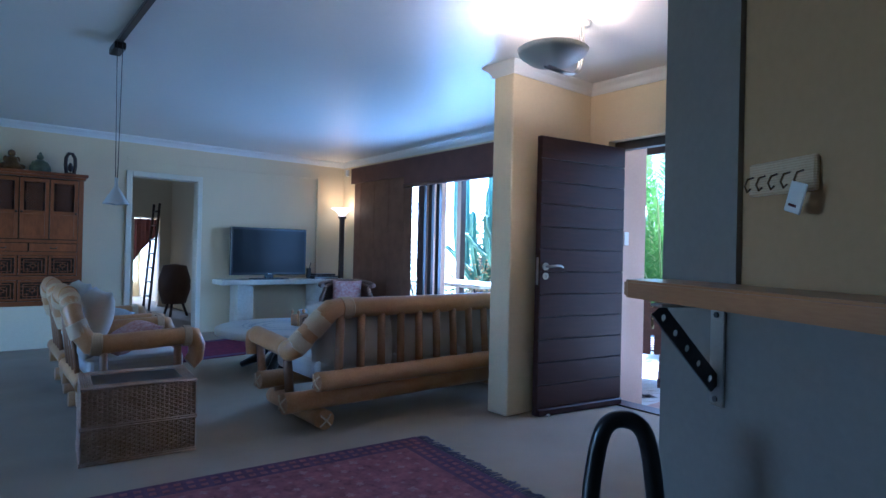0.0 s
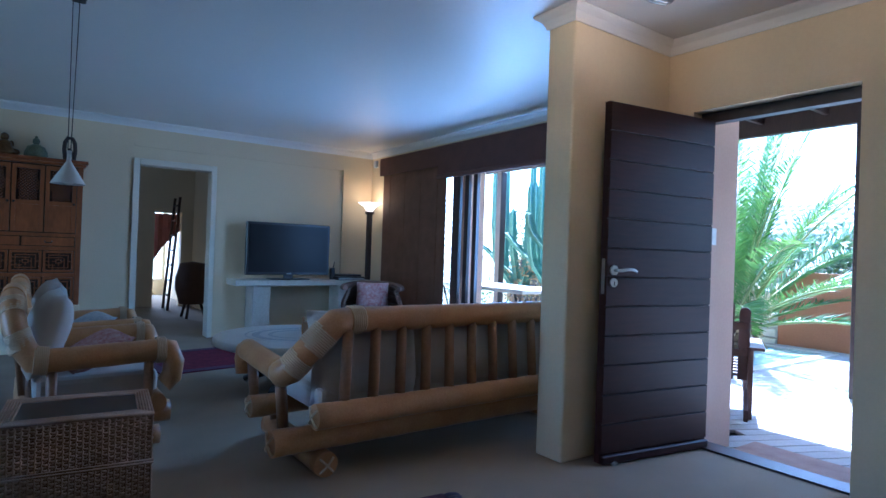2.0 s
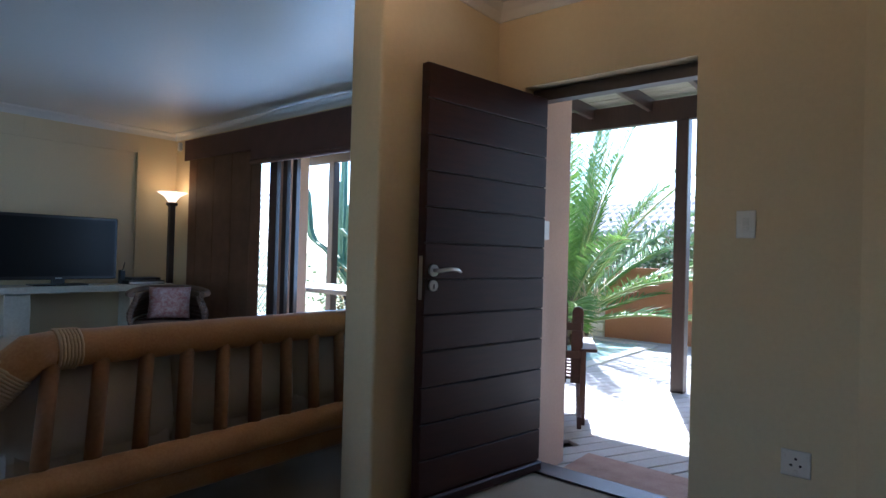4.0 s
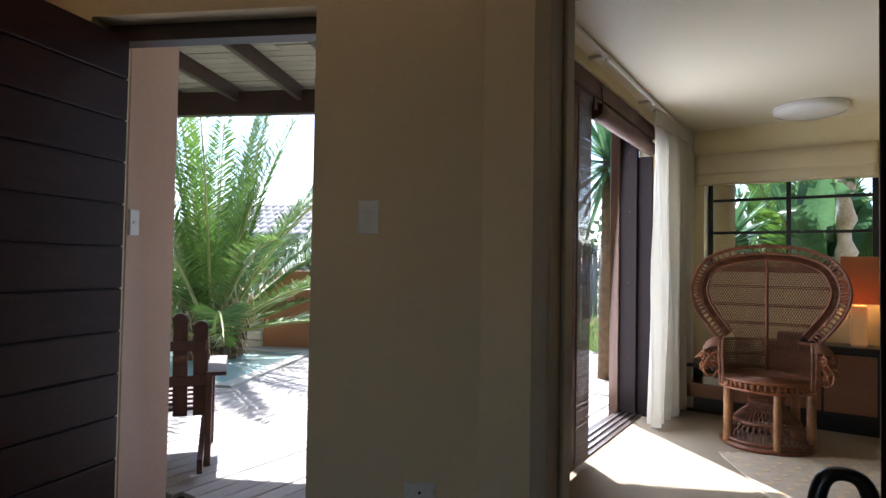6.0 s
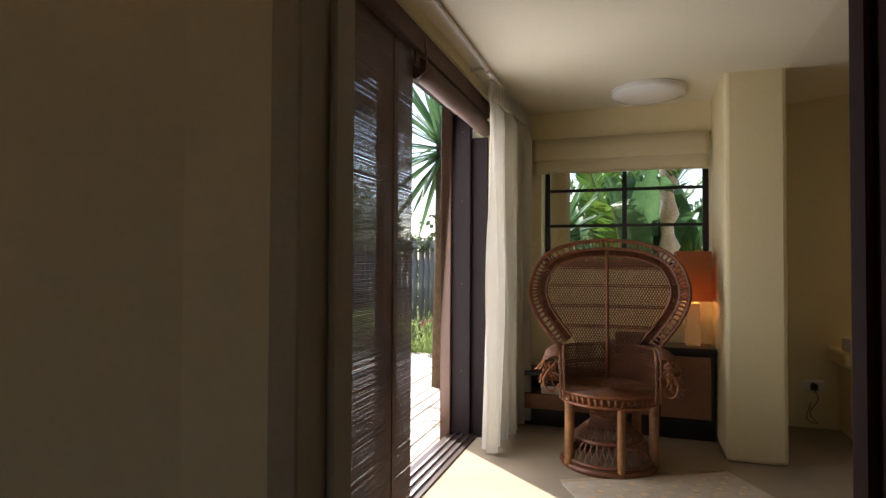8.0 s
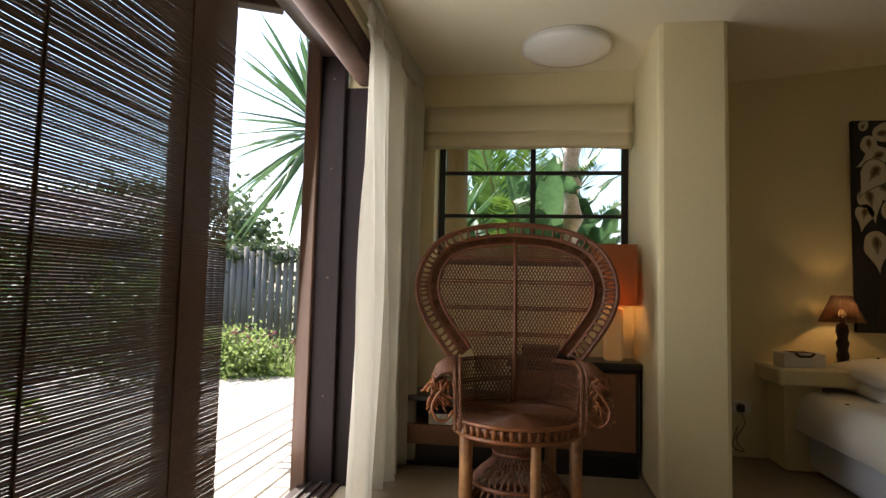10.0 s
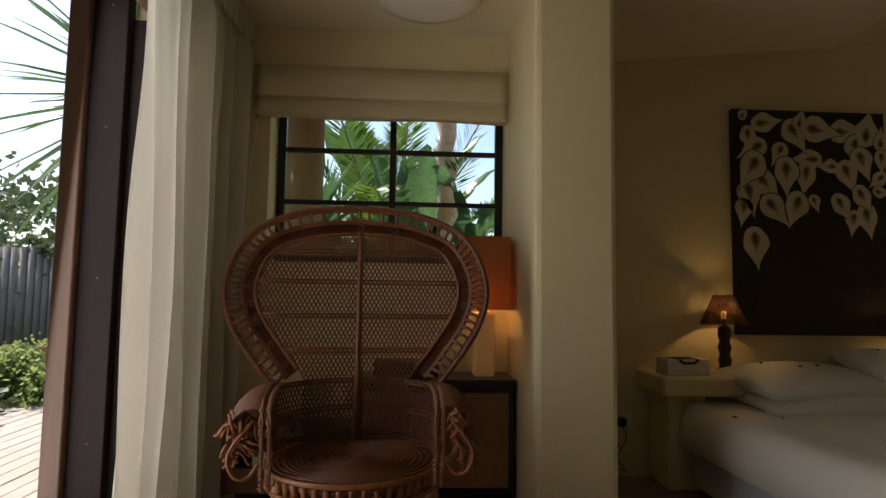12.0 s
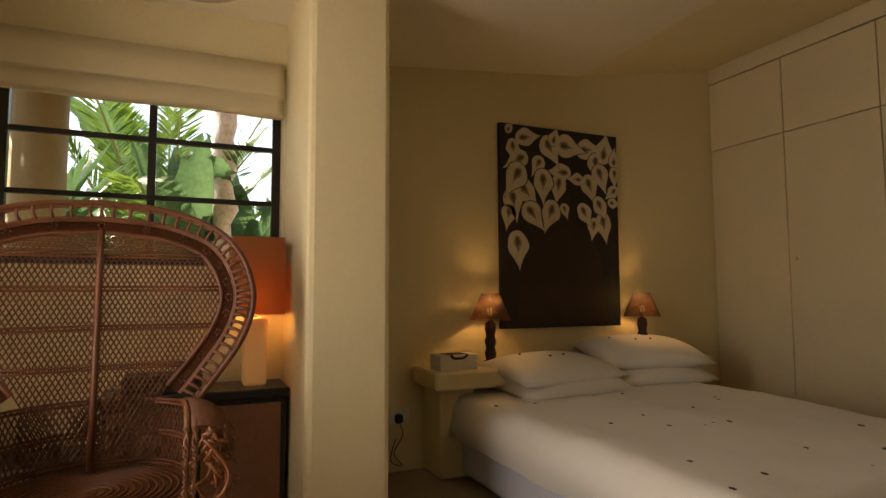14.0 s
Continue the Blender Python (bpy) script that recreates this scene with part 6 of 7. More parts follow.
    hp = [(0.15, 0.40), (0.12, 0.34), (0.095, 0.29), (0.11, 0.25), (0.17, 0.20), (0.235, 0.12), (0.255, 0.05), (0.262, 0.012)]
    for sg in (1, -1):
        for q in range(40):
            a0 = q * 2 * math.pi / 40
            tube(bm, [(r * math.cos(a0 + sg * k * 0.13), r * math.sin(a0 + sg * k * 0.13), z) for k, (r, z) in enumerate(hp)], 0.0035, 4, caps=False)
    part("drum", bm, pea_thin, t, "hourglass drum of open cane weave")["kind"] = "stuff"
    for r, z, w in ((0.268, 0.018, 0.018), (0.258, 0.05, 0.01), (0.098, 0.29, 0.012), (0.2, 0.165, 0.009), (0.15, 0.4, 0.01)):
        bm = bmesh.new()
        tube(bm, [(r * math.cos(a), r * math.sin(a), z) for a in (q * 2 * math.pi / 40 for q in range(40))], w, 8, closed=True)
        part("hoop", bm, pea_m, t)


peacock_chair()


def bed():
    t = thing("bed", pose(0, 0, 0), "wide bed with white embroidered linen and a pale blue valance", "bed")
    x0, x1, y0, y1 = 5.15, 7.33, -0.72, 0.88
    bm = bmesh.new()
    box(bm, x0 + 0.05, x1, y0 + 0.04, y1 - 0.04, 0.02, 0.36, bev=0.03, seg=2)
    part("valance", bm, bedbase_m, t, "pale blue-white pleated valance")
    bm = bmesh.new()
    n, m = 60, 56
    g = {}
    for i in range(n + 1):
        for j in range(m + 1):
            a, b = 2 * i / n - 1, 2 * j / m - 1
            # a rounded slab: the cloth falls over the sides
            fx = min(1.0, (1 - abs(a)) / 0.10)
            fy = min(1.0, (1 - abs(b)) / 0.12)
            e = min(fx if a < 0 else 1.0, fy)
            drop = 1 - math.sqrt(max(0.0, 1 - (1 - e) ** 2))
            x = (x0 + x1) / 2 + a * (x1 - x0) / 2
            y = (y0 + y1) / 2 + b * ((y1 - y0) / 2 + 0.045)
            wr = 0.018 * noise.noise(Vector((x * 2.2, y * 2.8, 0.3))) + 0.014 * noise.noise(Vector((x * 6, y * 4, 1.3))) + 0.011 * abs(noise.noise(Vector((x * 3 + y * 9, y * 3 - x * 2, 5))))
            z = 0.46 - 0.21 * drop + wr * (1 - 0.4 * drop)
            y += 0.02 * noise.noise(Vector((x * 4, z * 3, 2))) * drop
            g[i, j] = bm.verts.new((x, y, z))
    for i in range(n):
        for j in range(m):
            bm.faces.new((g[i, j], g[i + 1, j], g[i + 1, j + 1], g[i, j + 1])).smooth = True
    bmesh.ops.recalc_face_normals(bm, faces=bm.faces[:])
    bmesh.ops.solidify(bm, geom=bm.faces[:], thickness=0.03)
    dv = part("duvet", bm, linen_m, t, "white cotton duvet with scattered dark dots")
    bm = bmesh.new()
    rnd = random.Random(11)
    for k in range(24):
        x, y = rnd.uniform(5.3, 6.75), rnd.uniform(-0.5, 0.82)
        wr = 0.016 * noise.noise(Vector((x * 2.2, y * 2.8, 0.3))) + 0.008 * noise.noise(Vector((x * 6, y * 4, 1.3)))
        r = rnd.uniform(0.008, 0.014)
        blob(bm, (x, y, 0.462 + wr), r, (1.3, 0.9, 0.3), 1)
    part("dots", bm, dot_m, dv, "dark embroidered dots")["kind"] = "stuff"
    for k, (x, y, z, rz, ry) in enumerate(((7.0, 0.26, 0.51, 4, -4), (7.02, 0.29, 0.595, 8, -6), (7.08, -0.47, 0.525, -4, -6), (7.10, -0.46, 0.655, -9, -12))):
        bm = bmesh.new()
        pillow(bm, (0, 0, 0), 0.50, 0.80, 0.15, Matrix.Rotation(radians(ry), 3, "Y"), 0.015)
        p = thing("pillow", pose(x, y, z, 0, 0, rz), "plump white cotton pillow on the bed", "pillow", "bed pillows")
        pl = part("case", bm, linen_m, p)
        if k in (1, 3):
            for a, b in ((-0.1, 0.1), (-0.08, -0.02), (0.05, 0.2)):
                bm = bmesh.new()
                blob(bm, (a, b, 0.078 - 0.1 * a * 0), 0.009, (1.4, 0.9, 0.5), 1)
                part("dot", bm, dot_m, pl)


bed()


lit_bulb_m = glow("lit_bulb", (1.0, 0.6, 0.25), 0.15)


def bedside(y0, y1, py0, py1, ly, tissue):
    t = thing("bedside_shelf", pose(0, 0, 0), "cream plaster bedside shelf on a pier", "shelf", "bedside shelves")
    part("slab", boxes((7.0, 7.358, y0, y1, 0.50, 0.60), bev=0.012), wall_bed, t)
    part("pier", boxes((7.1, 7.357, py0, py1, 0.0, 0.50), bev=0.01), wall_bed, t)
    l = thing("bedside_lamp", pose(7.2, ly, 0.60), "small lit lamp with a cane shade and carved stem", "lamp", "bedside lamps")
    bm = bmesh.new()
    lathe(bm, [(0.04, 0), (0.042, 0.02), (0.028, 0.03), (0.035, 0.07), (0.026, 0.10), (0.036, 0.14), (0.026, 0.17), (0.035, 0.21), (0.03, 0.25), (0.012, 0.26), (0.012, 0.3)], 12, close=True)
    part("stem", bm, darkwood_m, l, "dark carved wooden stem")
    bm = bmesh.new()
    for k in range(24):
        f = k / 23
        r = 0.118 - 0.068 * f
        tube(bm, [(r * math.cos(a), r * math.sin(a), 0.27 + 0.15 * f) for a in (q * 2 * math.pi / 28 for q in range(28))], 0.003, 4, closed=True)
    for q in range(36):
        a = q * 2 * math.pi / 36
        tube(bm, [(0.12 * math.cos(a), 0.12 * math.sin(a), 0.265), (0.05 * math.cos(a), 0.05 * math.sin(a), 0.425)], 0.0026, 4)
    part("shade", bm, shade_m, l, "reddish woven cane shade")["kind"] = "stuff"
    bulb("bedside_light", (7.2, ly, 0.965), 0.55, WARM, 0.012)
    bm = bmesh.new()
    blob(bm, (0, 0, 0.315), 0.02, (1, 1, 1.3), 2)
    part("lamp_bulb", bm, lit_bulb_m, l)
    if tissue:
        b = thing("tissue_box", pose(7.12, 0.88, 0.60, 0, 0, 6), "white patterned tissue box with a dark opening", "tissue box")
        part("carton", boxes((-0.06, 0.06, -0.12, 0.12, 0, 0.085), bev=0.003), paper_m, b)
        bm = bmesh.new()
        tube(bm, [(-0.062, -0.055, 0.083), (-0.0625, -0.03, 0.066), (-0.0625, 0.03, 0.066), (-0.062, 0.055, 0.083)], 0.008, 6)
        box(bm, -0.05, 0.05, -0.06, 0.06, 0.084, 0.087)
        part("opening", bm, dot_m, b)


bedside(0.46, 1.04, 0.76, 0.97, 0.60, True)
bedside(-1.0, -0.45, -0.95, -0.75, -0.57, False)
s = plate("wall_socket", pose(7.36, 1.13, 0.31, 0, 0, 180), 0.13, 0.075, 0, "white double socket with a dark plug and cable by the bed")
part("plug", boxes((0.01, 0.045, -0.025, 0.02, -0.03, 0.02), bev=0.008), dot_m, s, "dark plug")
bm = bmesh.new()
tube(bm, smooth_path([(0.03, 0.0, -0.03), (0.03, 0.02, -0.1), (0.02, -0.03, -0.2), (0.02, 0.02, -0.27), (0.02, -0.05, -0.24), (0.02, -0.02, -0.12)], 5), 0.003, 5)
part("cable", bm, dot_m, s)


def painting():
    t = thing("painting", pose(7.358, -0.02, 0.80), "tall unframed painting of white lilies over a dark brown ground", "painting")
    w, h = 0.945, 1.33
    part("canvas", boxes((-0.035, 0, -w / 2, w / 2, 0, h), bev=0.002), canvas_m, t)
    bm = bmesh.new()
    vs = [bm.verts.new((-0.0362, y, z)) for y, z in ((-0.36, 0.03), (0.36, 0.03), (0.33, 0.3), (0.3, 0.5), (0.2, 0.66), (0.06, 0.72), (0.07, 0.86), (0.0, 0.93), (-0.07, 0.86), (-0.06, 0.72), (-0.2, 0.66), (-0.3, 0.5), (-0.33, 0.3))]
    bm.faces.new(vs[::-1])
    part("dark_shape", bm, figure_m, t, "plain umber shape")
    # lilies: across, down, way the tip points, length
    top_row = [(0.07, 0.025, 150, 0.08), (0.2, 0.06, 100, 0.17), (0.1, 0.12, 5, 0.14), (0.14, 0.175, -60, 0.18), (0.4, 0.1, 30, 0.2), (0.55, 0.085, 80, 0.22), (0.44, 0.05, 165, 0.12), (0.72, 0.09, 100, 0.2), (0.88, 0.09, 170, 0.2), (0.8, 0.16, 0, 0.18), (0.97, 0.13, 175, 0.13)]
    mid_row = [(0.3, 0.19, -30, 0.14), (0.12, 0.26, -30, 0.22), (0.34, 0.28, 0, 0.21), (0.5, 0.22, -90, 0.17), (0.47, 0.29, -10, 0.18), (0.63, 0.25, -90, 0.12), (0.74, 0.28, 20, 0.19), (0.84, 0.22, 20, 0.19), (0.97, 0.21, 0, 0.13), (0.95, 0.3, -50, 0.12), (0.95, 0.36, 80, 0.1)]
    low_row = [(0.2, 0.33, 40, 0.2), (0.1, 0.38, 10, 0.2), (0.25, 0.44, 40, 0.2), (0.4, 0.43, -20, 0.2), (0.69, 0.42, 30, 0.16), (0.83, 0.38, 30, 0.16), (0.86, 0.475, 10, 0.19), (0.77, 0.49, -10, 0.14), (0.06, 0.45, -10, 0.15), (0.52, 0.41, 20, 0.1), (0.13, 0.6, 5, 0.22)]
    for k, (across, down, turn, ln) in enumerate(top_row + mid_row + low_row):
        y, z = w / 2 - across * w, h - down * h
        a, s = -radians(turn), ln / 2.25
        e = 0.0366 + 0.00035 * (k % 7)
        ca, sa = math.cos(a), math.sin(a)

        def ringpts(sc, lift, off=0.0, thin=1.0):
            out = []
            for q in range(26):
                g = 2 * math.pi * q / 26
                pz = math.cos(g) * (1.0 if math.cos(g) > 0 else 1.0 + 0.75 * abs(math.cos(g)) ** 3)
                py = 0.82 * thin * math.sin(g) * max(0.08, 1 - max(0.0, -pz - 0.25) / 1.5) * (1 + 0.08 * math.sin(3 * g + k))
                py, pz = py * sc, pz * sc + off
                out.append((-e - lift, max(-w / 2 + 0.004, min(w / 2 - 0.004, y + s * (py * ca - pz * sa))), max(0.005, min(h - 0.004, z + s * (py * sa + pz * ca)))))
            return out
        fl = None
        for nm, sc, lift, mt, off, thin in (("lily_edge", 1.06, 0.0, canvas_m, 0, 1.03), ("lily", 1.0, 0.0004, petalpaint_m, 0, 1.0), ("lily_fold", 0.46, 0.0008, lily_m, 0.2, 0.8), ("lily_throat", 0.28, 0.0012, throat_m, 0.26, 0.65)):
            bm = bmesh.new()
            vs = [bm.verts.new(p) for p in ringpts(sc, lift, off, thin)]
            bm.faces.new(vs)
            bm.normal_update()
            if bm.faces[:][0].normal.x > 0:
                bmesh.ops.reverse_faces(bm, faces=bm.faces[:])
            ob = part(nm, bm, mt, fl or t)
            fl = fl or ob


painting()


def cupboards():
    xs = [7.355, 6.75, 6.14, 5.53, 4.92, 4.31]
    bm = boxes((4.2, 7.358, -1.475, -1.45, 0, 0.06), (4.2, 7.358, -1.475, -1.45, 2.655, 2.775))
    struct("trim_cupboard", bm, creamdoor_m, "cream plinth and fascia of the built-in cupboards", None, "trim")
    for i in range(5):
        a, b = xs[i + 1], xs[i]
        t = thing("built_in_cupboard", pose(0, 0, 0), "cream painted built-in cupboard reaching the ceiling", "cupboard", "bedroom cupboards")
        part("carcass", boxes((a + 0.001, b - 0.001, -2.04, -1.478, 0.06, 2.65)), creamdoor_m, t)
        for z0, z1 in ((0.07, 2.115), (2.125, 2.645)):
            d = part("door", boxes((a + 0.003, b - 0.003, -1.474, -1.45, z0, z1), bev=0.002), creamdoor_m, t)
            if z0 < 1 and i % 2 == 1:
                bm = bmesh.new()
                tube(bm, [(b - 0.05, -1.45, 1.25), (b - 0.05, -1.43, 1.25)], 0.012, 10)
                part("knob", bm, creamdoor_m, d)


cupboards()


def pale_rug():
    t = thing("pale_rug", pose(5.25, 1.95, 0.0, 0, 0, 28), "pale patterned rug on the bedroom carpet", "rug")
    part("field", boxes((-0.75, 0.75, -0.5, 0.5, 0, 0.009)), palerug_m, t)
    bm = bmesh.new()
    for i in range(20):
        for j in range(13):
            if (i + j) % 2:
                x, y = -0.68 + i * 0.071, -0.43 + j * 0.071
                box(bm, x - 0.018, x + 0.018, y - 0.018, y + 0.018, 0.008, 0.0105)
    part("motif", bm, bind_m, t)["kind"] = "stuff"
    bm = bmesh.new()
    for k in range(90):
        y = -0.495 + k * 0.011
        for s in (-1, 1):
            tube(bm, [(s * 0.75, y, 0.005), (s * 0.80, y + 0.006 * math.sin(k), 0.003)], 0.002, 4)
    part("fringe", bm, bind_m, t)["kind"] = "stuff"


pale_rug()
door2 = thing("bedroom_door", pose(3.535, 2.02, 0.01, 0, 0, -70), "dark brown bedroom door standing wide open", "door")
part("leaf", boxes((0.0, 0.8, -0.04, 0.0, 0, 2.06), bev=0.003), redleaf_m, door2)
for z in (0.2, 1.0, 1.9):
    bm = bmesh.new()
    tube(bm, [(0.0, 0.006, z), (0.0, 0.006, z + 0.1)], 0.008, 8)
    part("hinge", bm, brass_m, door2, "brass hinge")
bm = boxes((3.44, 3.47, 2.898, 2.9, 0.98, 1.12))
strike = solid("strike_plate", bm, steel_m, "steel strike plate in the door frame", "strike plate")

# ======== outside ========
# deck boards along x, separate near the doors, joined farther off
def deck():
    t = new("deck")
    tagged(t, "weathered grey timber deck boards", "deck", "", "structure")
    near, far = [], bmesh.new()
    zt, th, wd = -0.1, 0.028, 0.118
    y = 3.62
    me = {}
    rnd = random.Random(2)
    n = 0
    while y < 13.5:
        xs = 3.2 + max(-10, (4.4 - y) * 0.5) if y > 4.4 else 3.65
        # boards stop at the entry wall and the stub wall
        lim = -2.5
        if y < 8.0:
            lim = (4.62 - y * SA) / CA if y < 4.9 else 5.02 / CA - y * SA / CA * 1.0
            lim = max((4.62 - y * SA) / CA, 1.0) if y < 4.9 else (5.32 - y * SA) / CA
        x = max(lim, 5.32 / CA - y * SA / CA) if y >= 4.9 else lim
        x1 = 10.2
        start = x
        while start < x1 - 0.05:
            ln = min(rnd.uniform(2.4, 3.6), x1 - start)
            if x1 - start - ln < 0.4:
                ln = x1 - start
            dz = rnd.uniform(-0.002, 0.002)
            if n < 260:
                bm = boxes((0, ln - 0.004, 0, wd, -th, 0), bev=0.004)
                ob = part("board", bm, deck_m, t)
                ob.location = (start, y, zt + dz)
                n += 1
            else:
                box(far, start, start + ln - 0.004, y, y + wd, zt - th + dz, zt + dz)
            start += ln
        y += wd + 0.007
    ob = part("far_boards", far, deck_m, t)
    ob["kind"] = "stuff"
    bm = bmesh.new()
    prism(bm, [(3.7, 3.5), (10.2, 3.5), (10.2, 13.4), (-1.0, 13.4), (0.2, 12.0), uv(4.7, 3.4), uv(4.7, 1.6)], -0.3, -0.16)
    struct("deck_substructure", bm, dark_m, "dark joists under the deck", None, "deck")


deck()
m_ = thing("door_mat", L @ pose(4.78, 2.05, -0.098), "brown coir door mat on the deck", "mat")
part("mat_body", boxes((0, 0.38, 0, 0.8, 0, 0.018), bev=0.004), mat_m, m_)


def pergola():
    t = thing("pergola", L @ pose(0, 0, 0), "dark timber pergola with a weathered board roof over the deck", "pergola")
    part("beam", boxes((7.42, 7.5, 0.7, 9.0, 2.54, 2.76), bev=0.005), dark_m, t)
    part("beam", boxes((5.02, 5.09, 3.32, 9.0, 2.62, 2.78), bev=0.005), dark_m, t)
    for v in (3.0, 5.6, 8.2):
        part("post", boxes((7.40, 7.52, v - 0.06, v + 0.06, -0.1, 2.54), bev=0.006), dark_m, t)
    v = 0.85
    while v < 9.0:
        u0 = max(4.62 if v < 3.0 else 5.1, (3.62 - v * CA) / SA)
        part("rafter", boxes((u0, 7.6, v - 0.025, v + 0.025, 2.66, 2.79), bev=0.004), dark_m, t)
        v += 0.62
    rnd = random.Random(3)
    u = 4.63
    while u < 7.5:
        v0 = max(0.6, (3.62 - u * SA) / CA)
        ends = [v0, 2.9] if u < 5.1 else [v0, v0 + rnd.uniform(2.0, 3.6), 9.0]
        for a, b in zip(ends, ends[1:]):
            dz = rnd.uniform(-0.003, 0.003)
            part("roof_board", boxes((u, u + 0.108, a + 0.002, b - 0.002, 2.791 + dz, 2.811 + dz), bev=0.003), roofboard_m, t, "weathered grey roof board")
        u += 0.114
    # Opaque sheet added above the boards to stop sun through their gaps.
    part("cover", boxes((5.02, 7.56, 1.6, 9.0, 2.82, 2.828)), cover_sheet_m, t, "unseen sheet over the boards, added to make their shade solid")


pergola()


def garden_chair(m):
    t = thing("garden_chair", m, "brown slatted wooden garden chair on the deck", "chair", "garden chairs")
    for k in range(5):
        x = -0.2 + 0.1 * k
        bm = bmesh.new()
        h = 0.98 - 0.05 * abs(k - 2)
        box(bm, x * 1.15 - 0.042, x * 1.15 + 0.042, -0.01, 0.012, 0.3, h, bev=0.004)
        tube(bm, [(x * 1.15, -0.01, h), (x * 1.15, 0.012, h)], 0.042, 14)
        bmesh.ops.rotate(bm, verts=bm.verts, cent=(0, 0, 0.3), matrix=Matrix.Rotation(radians(-14), 3, "X"))
        part("back_slat", bm, adiron_m, t)
    for z, y in ((0.5, 0.05), (0.72, 0.105)):
        part("back_rail", boxes((-0.26, 0.26, y + 0.012, y + 0.035, z, z + 0.06), bev=0.003), adiron_m, t)
    for k in range(6):
        y = -0.04 - 0.085 * k
        part("seat_slat", boxes((-0.25, 0.25, y - 0.07, y, 0.32 + 0.012 * k, 0.34 + 0.012 * k), bev=0.003), adiron_m, t)
    for s in (-1, 1):
        part("arm", boxes((s * 0.32 - 0.06, s * 0.32 + 0.06, -0.55, 0.12, 0.56, 0.585), bev=0.005), adiron_m, t)
        part("front_leg", boxes((s * 0.28 - 0.022, s * 0.28 + 0.022, -0.52, -0.42, 0, 0.56), bev=0.003), adiron_m, t)
        bm = boxes((s * 0.25 - 0.015, s * 0.25 + 0.015, -0.5, 0.3, 0.0, 0.1))
        bmesh.ops.rotate(bm, verts=bm.verts, cent=(0, 0.3, 0), matrix=Matrix.Rotation(radians(-19), 3, "X"))
        bmesh.ops.translate(bm, verts=bm.verts, vec=(0, 0, 0.03))
        part("back_leg", bm, adiron_m, t)
        part("stay", boxes((s * 0.28 - 0.02, s * 0.28 + 0.02, 0.04, 0.09, 0.0, 0.56), bev=0.003), adiron_m, t)
    return t


garden_chair(L @ pose(5.70, 3.47, -0.1, 0, 0, 118))


def frond(bm, stem, base, az, el, ln, droop, rnd, leaf=0.42, n=58, width=0.02):
    """One feather palm frond: a bent stalk with two rows of leaflets."""
    base = Vector(base)
    pts = []
    d = Vector((math.cos(az) * math.cos(el), math.sin(az) * math.cos(el), math.sin(el)))
    p = base.copy()
    N = 14
    for i in range(N + 1):
        pts.append(p.copy())
        p += d * (ln / N)
        d = (d + Vector((0, 0, -droop * (0.3 + i / N) / N))).normalized()
    tube(stem, pts, [0.022 * (1 - 0.85 * i / N) + 0.003 for i in range(N + 1)], 5)
    for k in range(n):
        f = 0.12 + 0.88 * k / n
        x = f * N
        i = min(int(x), N - 1)
        c = pts[i].lerp(pts[i + 1], x - i)
        d = (pts[i + 1] - pts[i]).normalized()
        side = d.cross(Vector((0, 0, 1)))
        if side.length < 0.05:
            side = Vector((1, 0, 0))
        side.normalize()
        up = side.cross(d)
        L0 = leaf * (math.sin(math.pi * min(1, f * 0.92 + 0.06)) ** 0.5) * rnd.uniform(0.85, 1.1)
        for s in (-1, 1):
            dr = (side * s * 0.72 + d * rnd.uniform(0.5, 0.75) + up * rnd.uniform(0.05, 0.35)).normalized()
            e = c + dr * L0 + Vector((0, 0, -0.10 * L0 * rnd.random()))
            mid = c + dr * L0 * 0.45
            w = d * width * 0.5 + up * width * 0.25 * s
            a, b, c1, d1 = bm.verts.new(c), bm.verts.new(mid + w), bm.verts.new(e), bm.verts.new(mid - w)
            bm.faces.new((a, b, c1, d1))


def feather_palm(m, seed, count, ln, label):
    rnd = random.Random(seed)
    t = thing("palm", m, label, "palm")
    bm = bmesh.new()
    lathe(bm, [(0.30, -0.25), (0.34, 0.05), (0.30, 0.25), (0.22, 0.45), (0.08, 0.6)], 18)
    for k in range(70):
        a, z = k * 2.4, 0.0 + 0.5 * k / 70
        r = 0.33 - 0.2 * z
        box(bm, -0.05, 0.05, -0.03, 0.05, 0, 0.13, bev=0.012, m=Matrix.Translation((r * math.cos(a), r * math.sin(a), z)) @ Matrix.Rotation(a - math.pi / 2, 4, "Z") @ Matrix.Rotation(-0.5, 4, "X"))
    part("trunk", bm, trunk_m, t)
    for i in range(count):
        leaves, stems = bmesh.new(), bmesh.new()
        az = i * 2.39996
        f = i / count
        el = radians(85 - 68 * f ** 1.15 + rnd.uniform(-7, 7))
        frond(leaves, stems, (0.12 * math.cos(az), 0.12 * math.sin(az), 0.4 - 0.1 * f), az, el, ln * rnd.uniform(0.82, 1.12), 0.75 + 0.75 * f, rnd, 0.40, 84, 0.024)
        fr = part("frond", leaves, leaf_m, t)
        part("stalk", stems, rachis_m, fr)
    bm = bmesh.new()
    for k in range(460):
        a, z = rnd.random() * 6.28, rnd.uniform(0.2, 1.05)
        r = rnd.uniform(0.15, 0.35 + 0.3 * z)
        c = Vector((r * math.cos(a), r * math.sin(a), z))
        tube(bm, [c, c + Vector((rnd.uniform(-0.1, 0.1), rnd.uniform(-0.1, 0.1), -0.2))], 0.008, 3)
    part("fibre_mat", bm, bind_m, t, "hanging yellow-brown fibres")["kind"] = "stuff"


feather_palm(pose(*uv(9.55, 5.35), -0.15), 1, 48, 3.1, "large feather palm with arching bright green fronds")

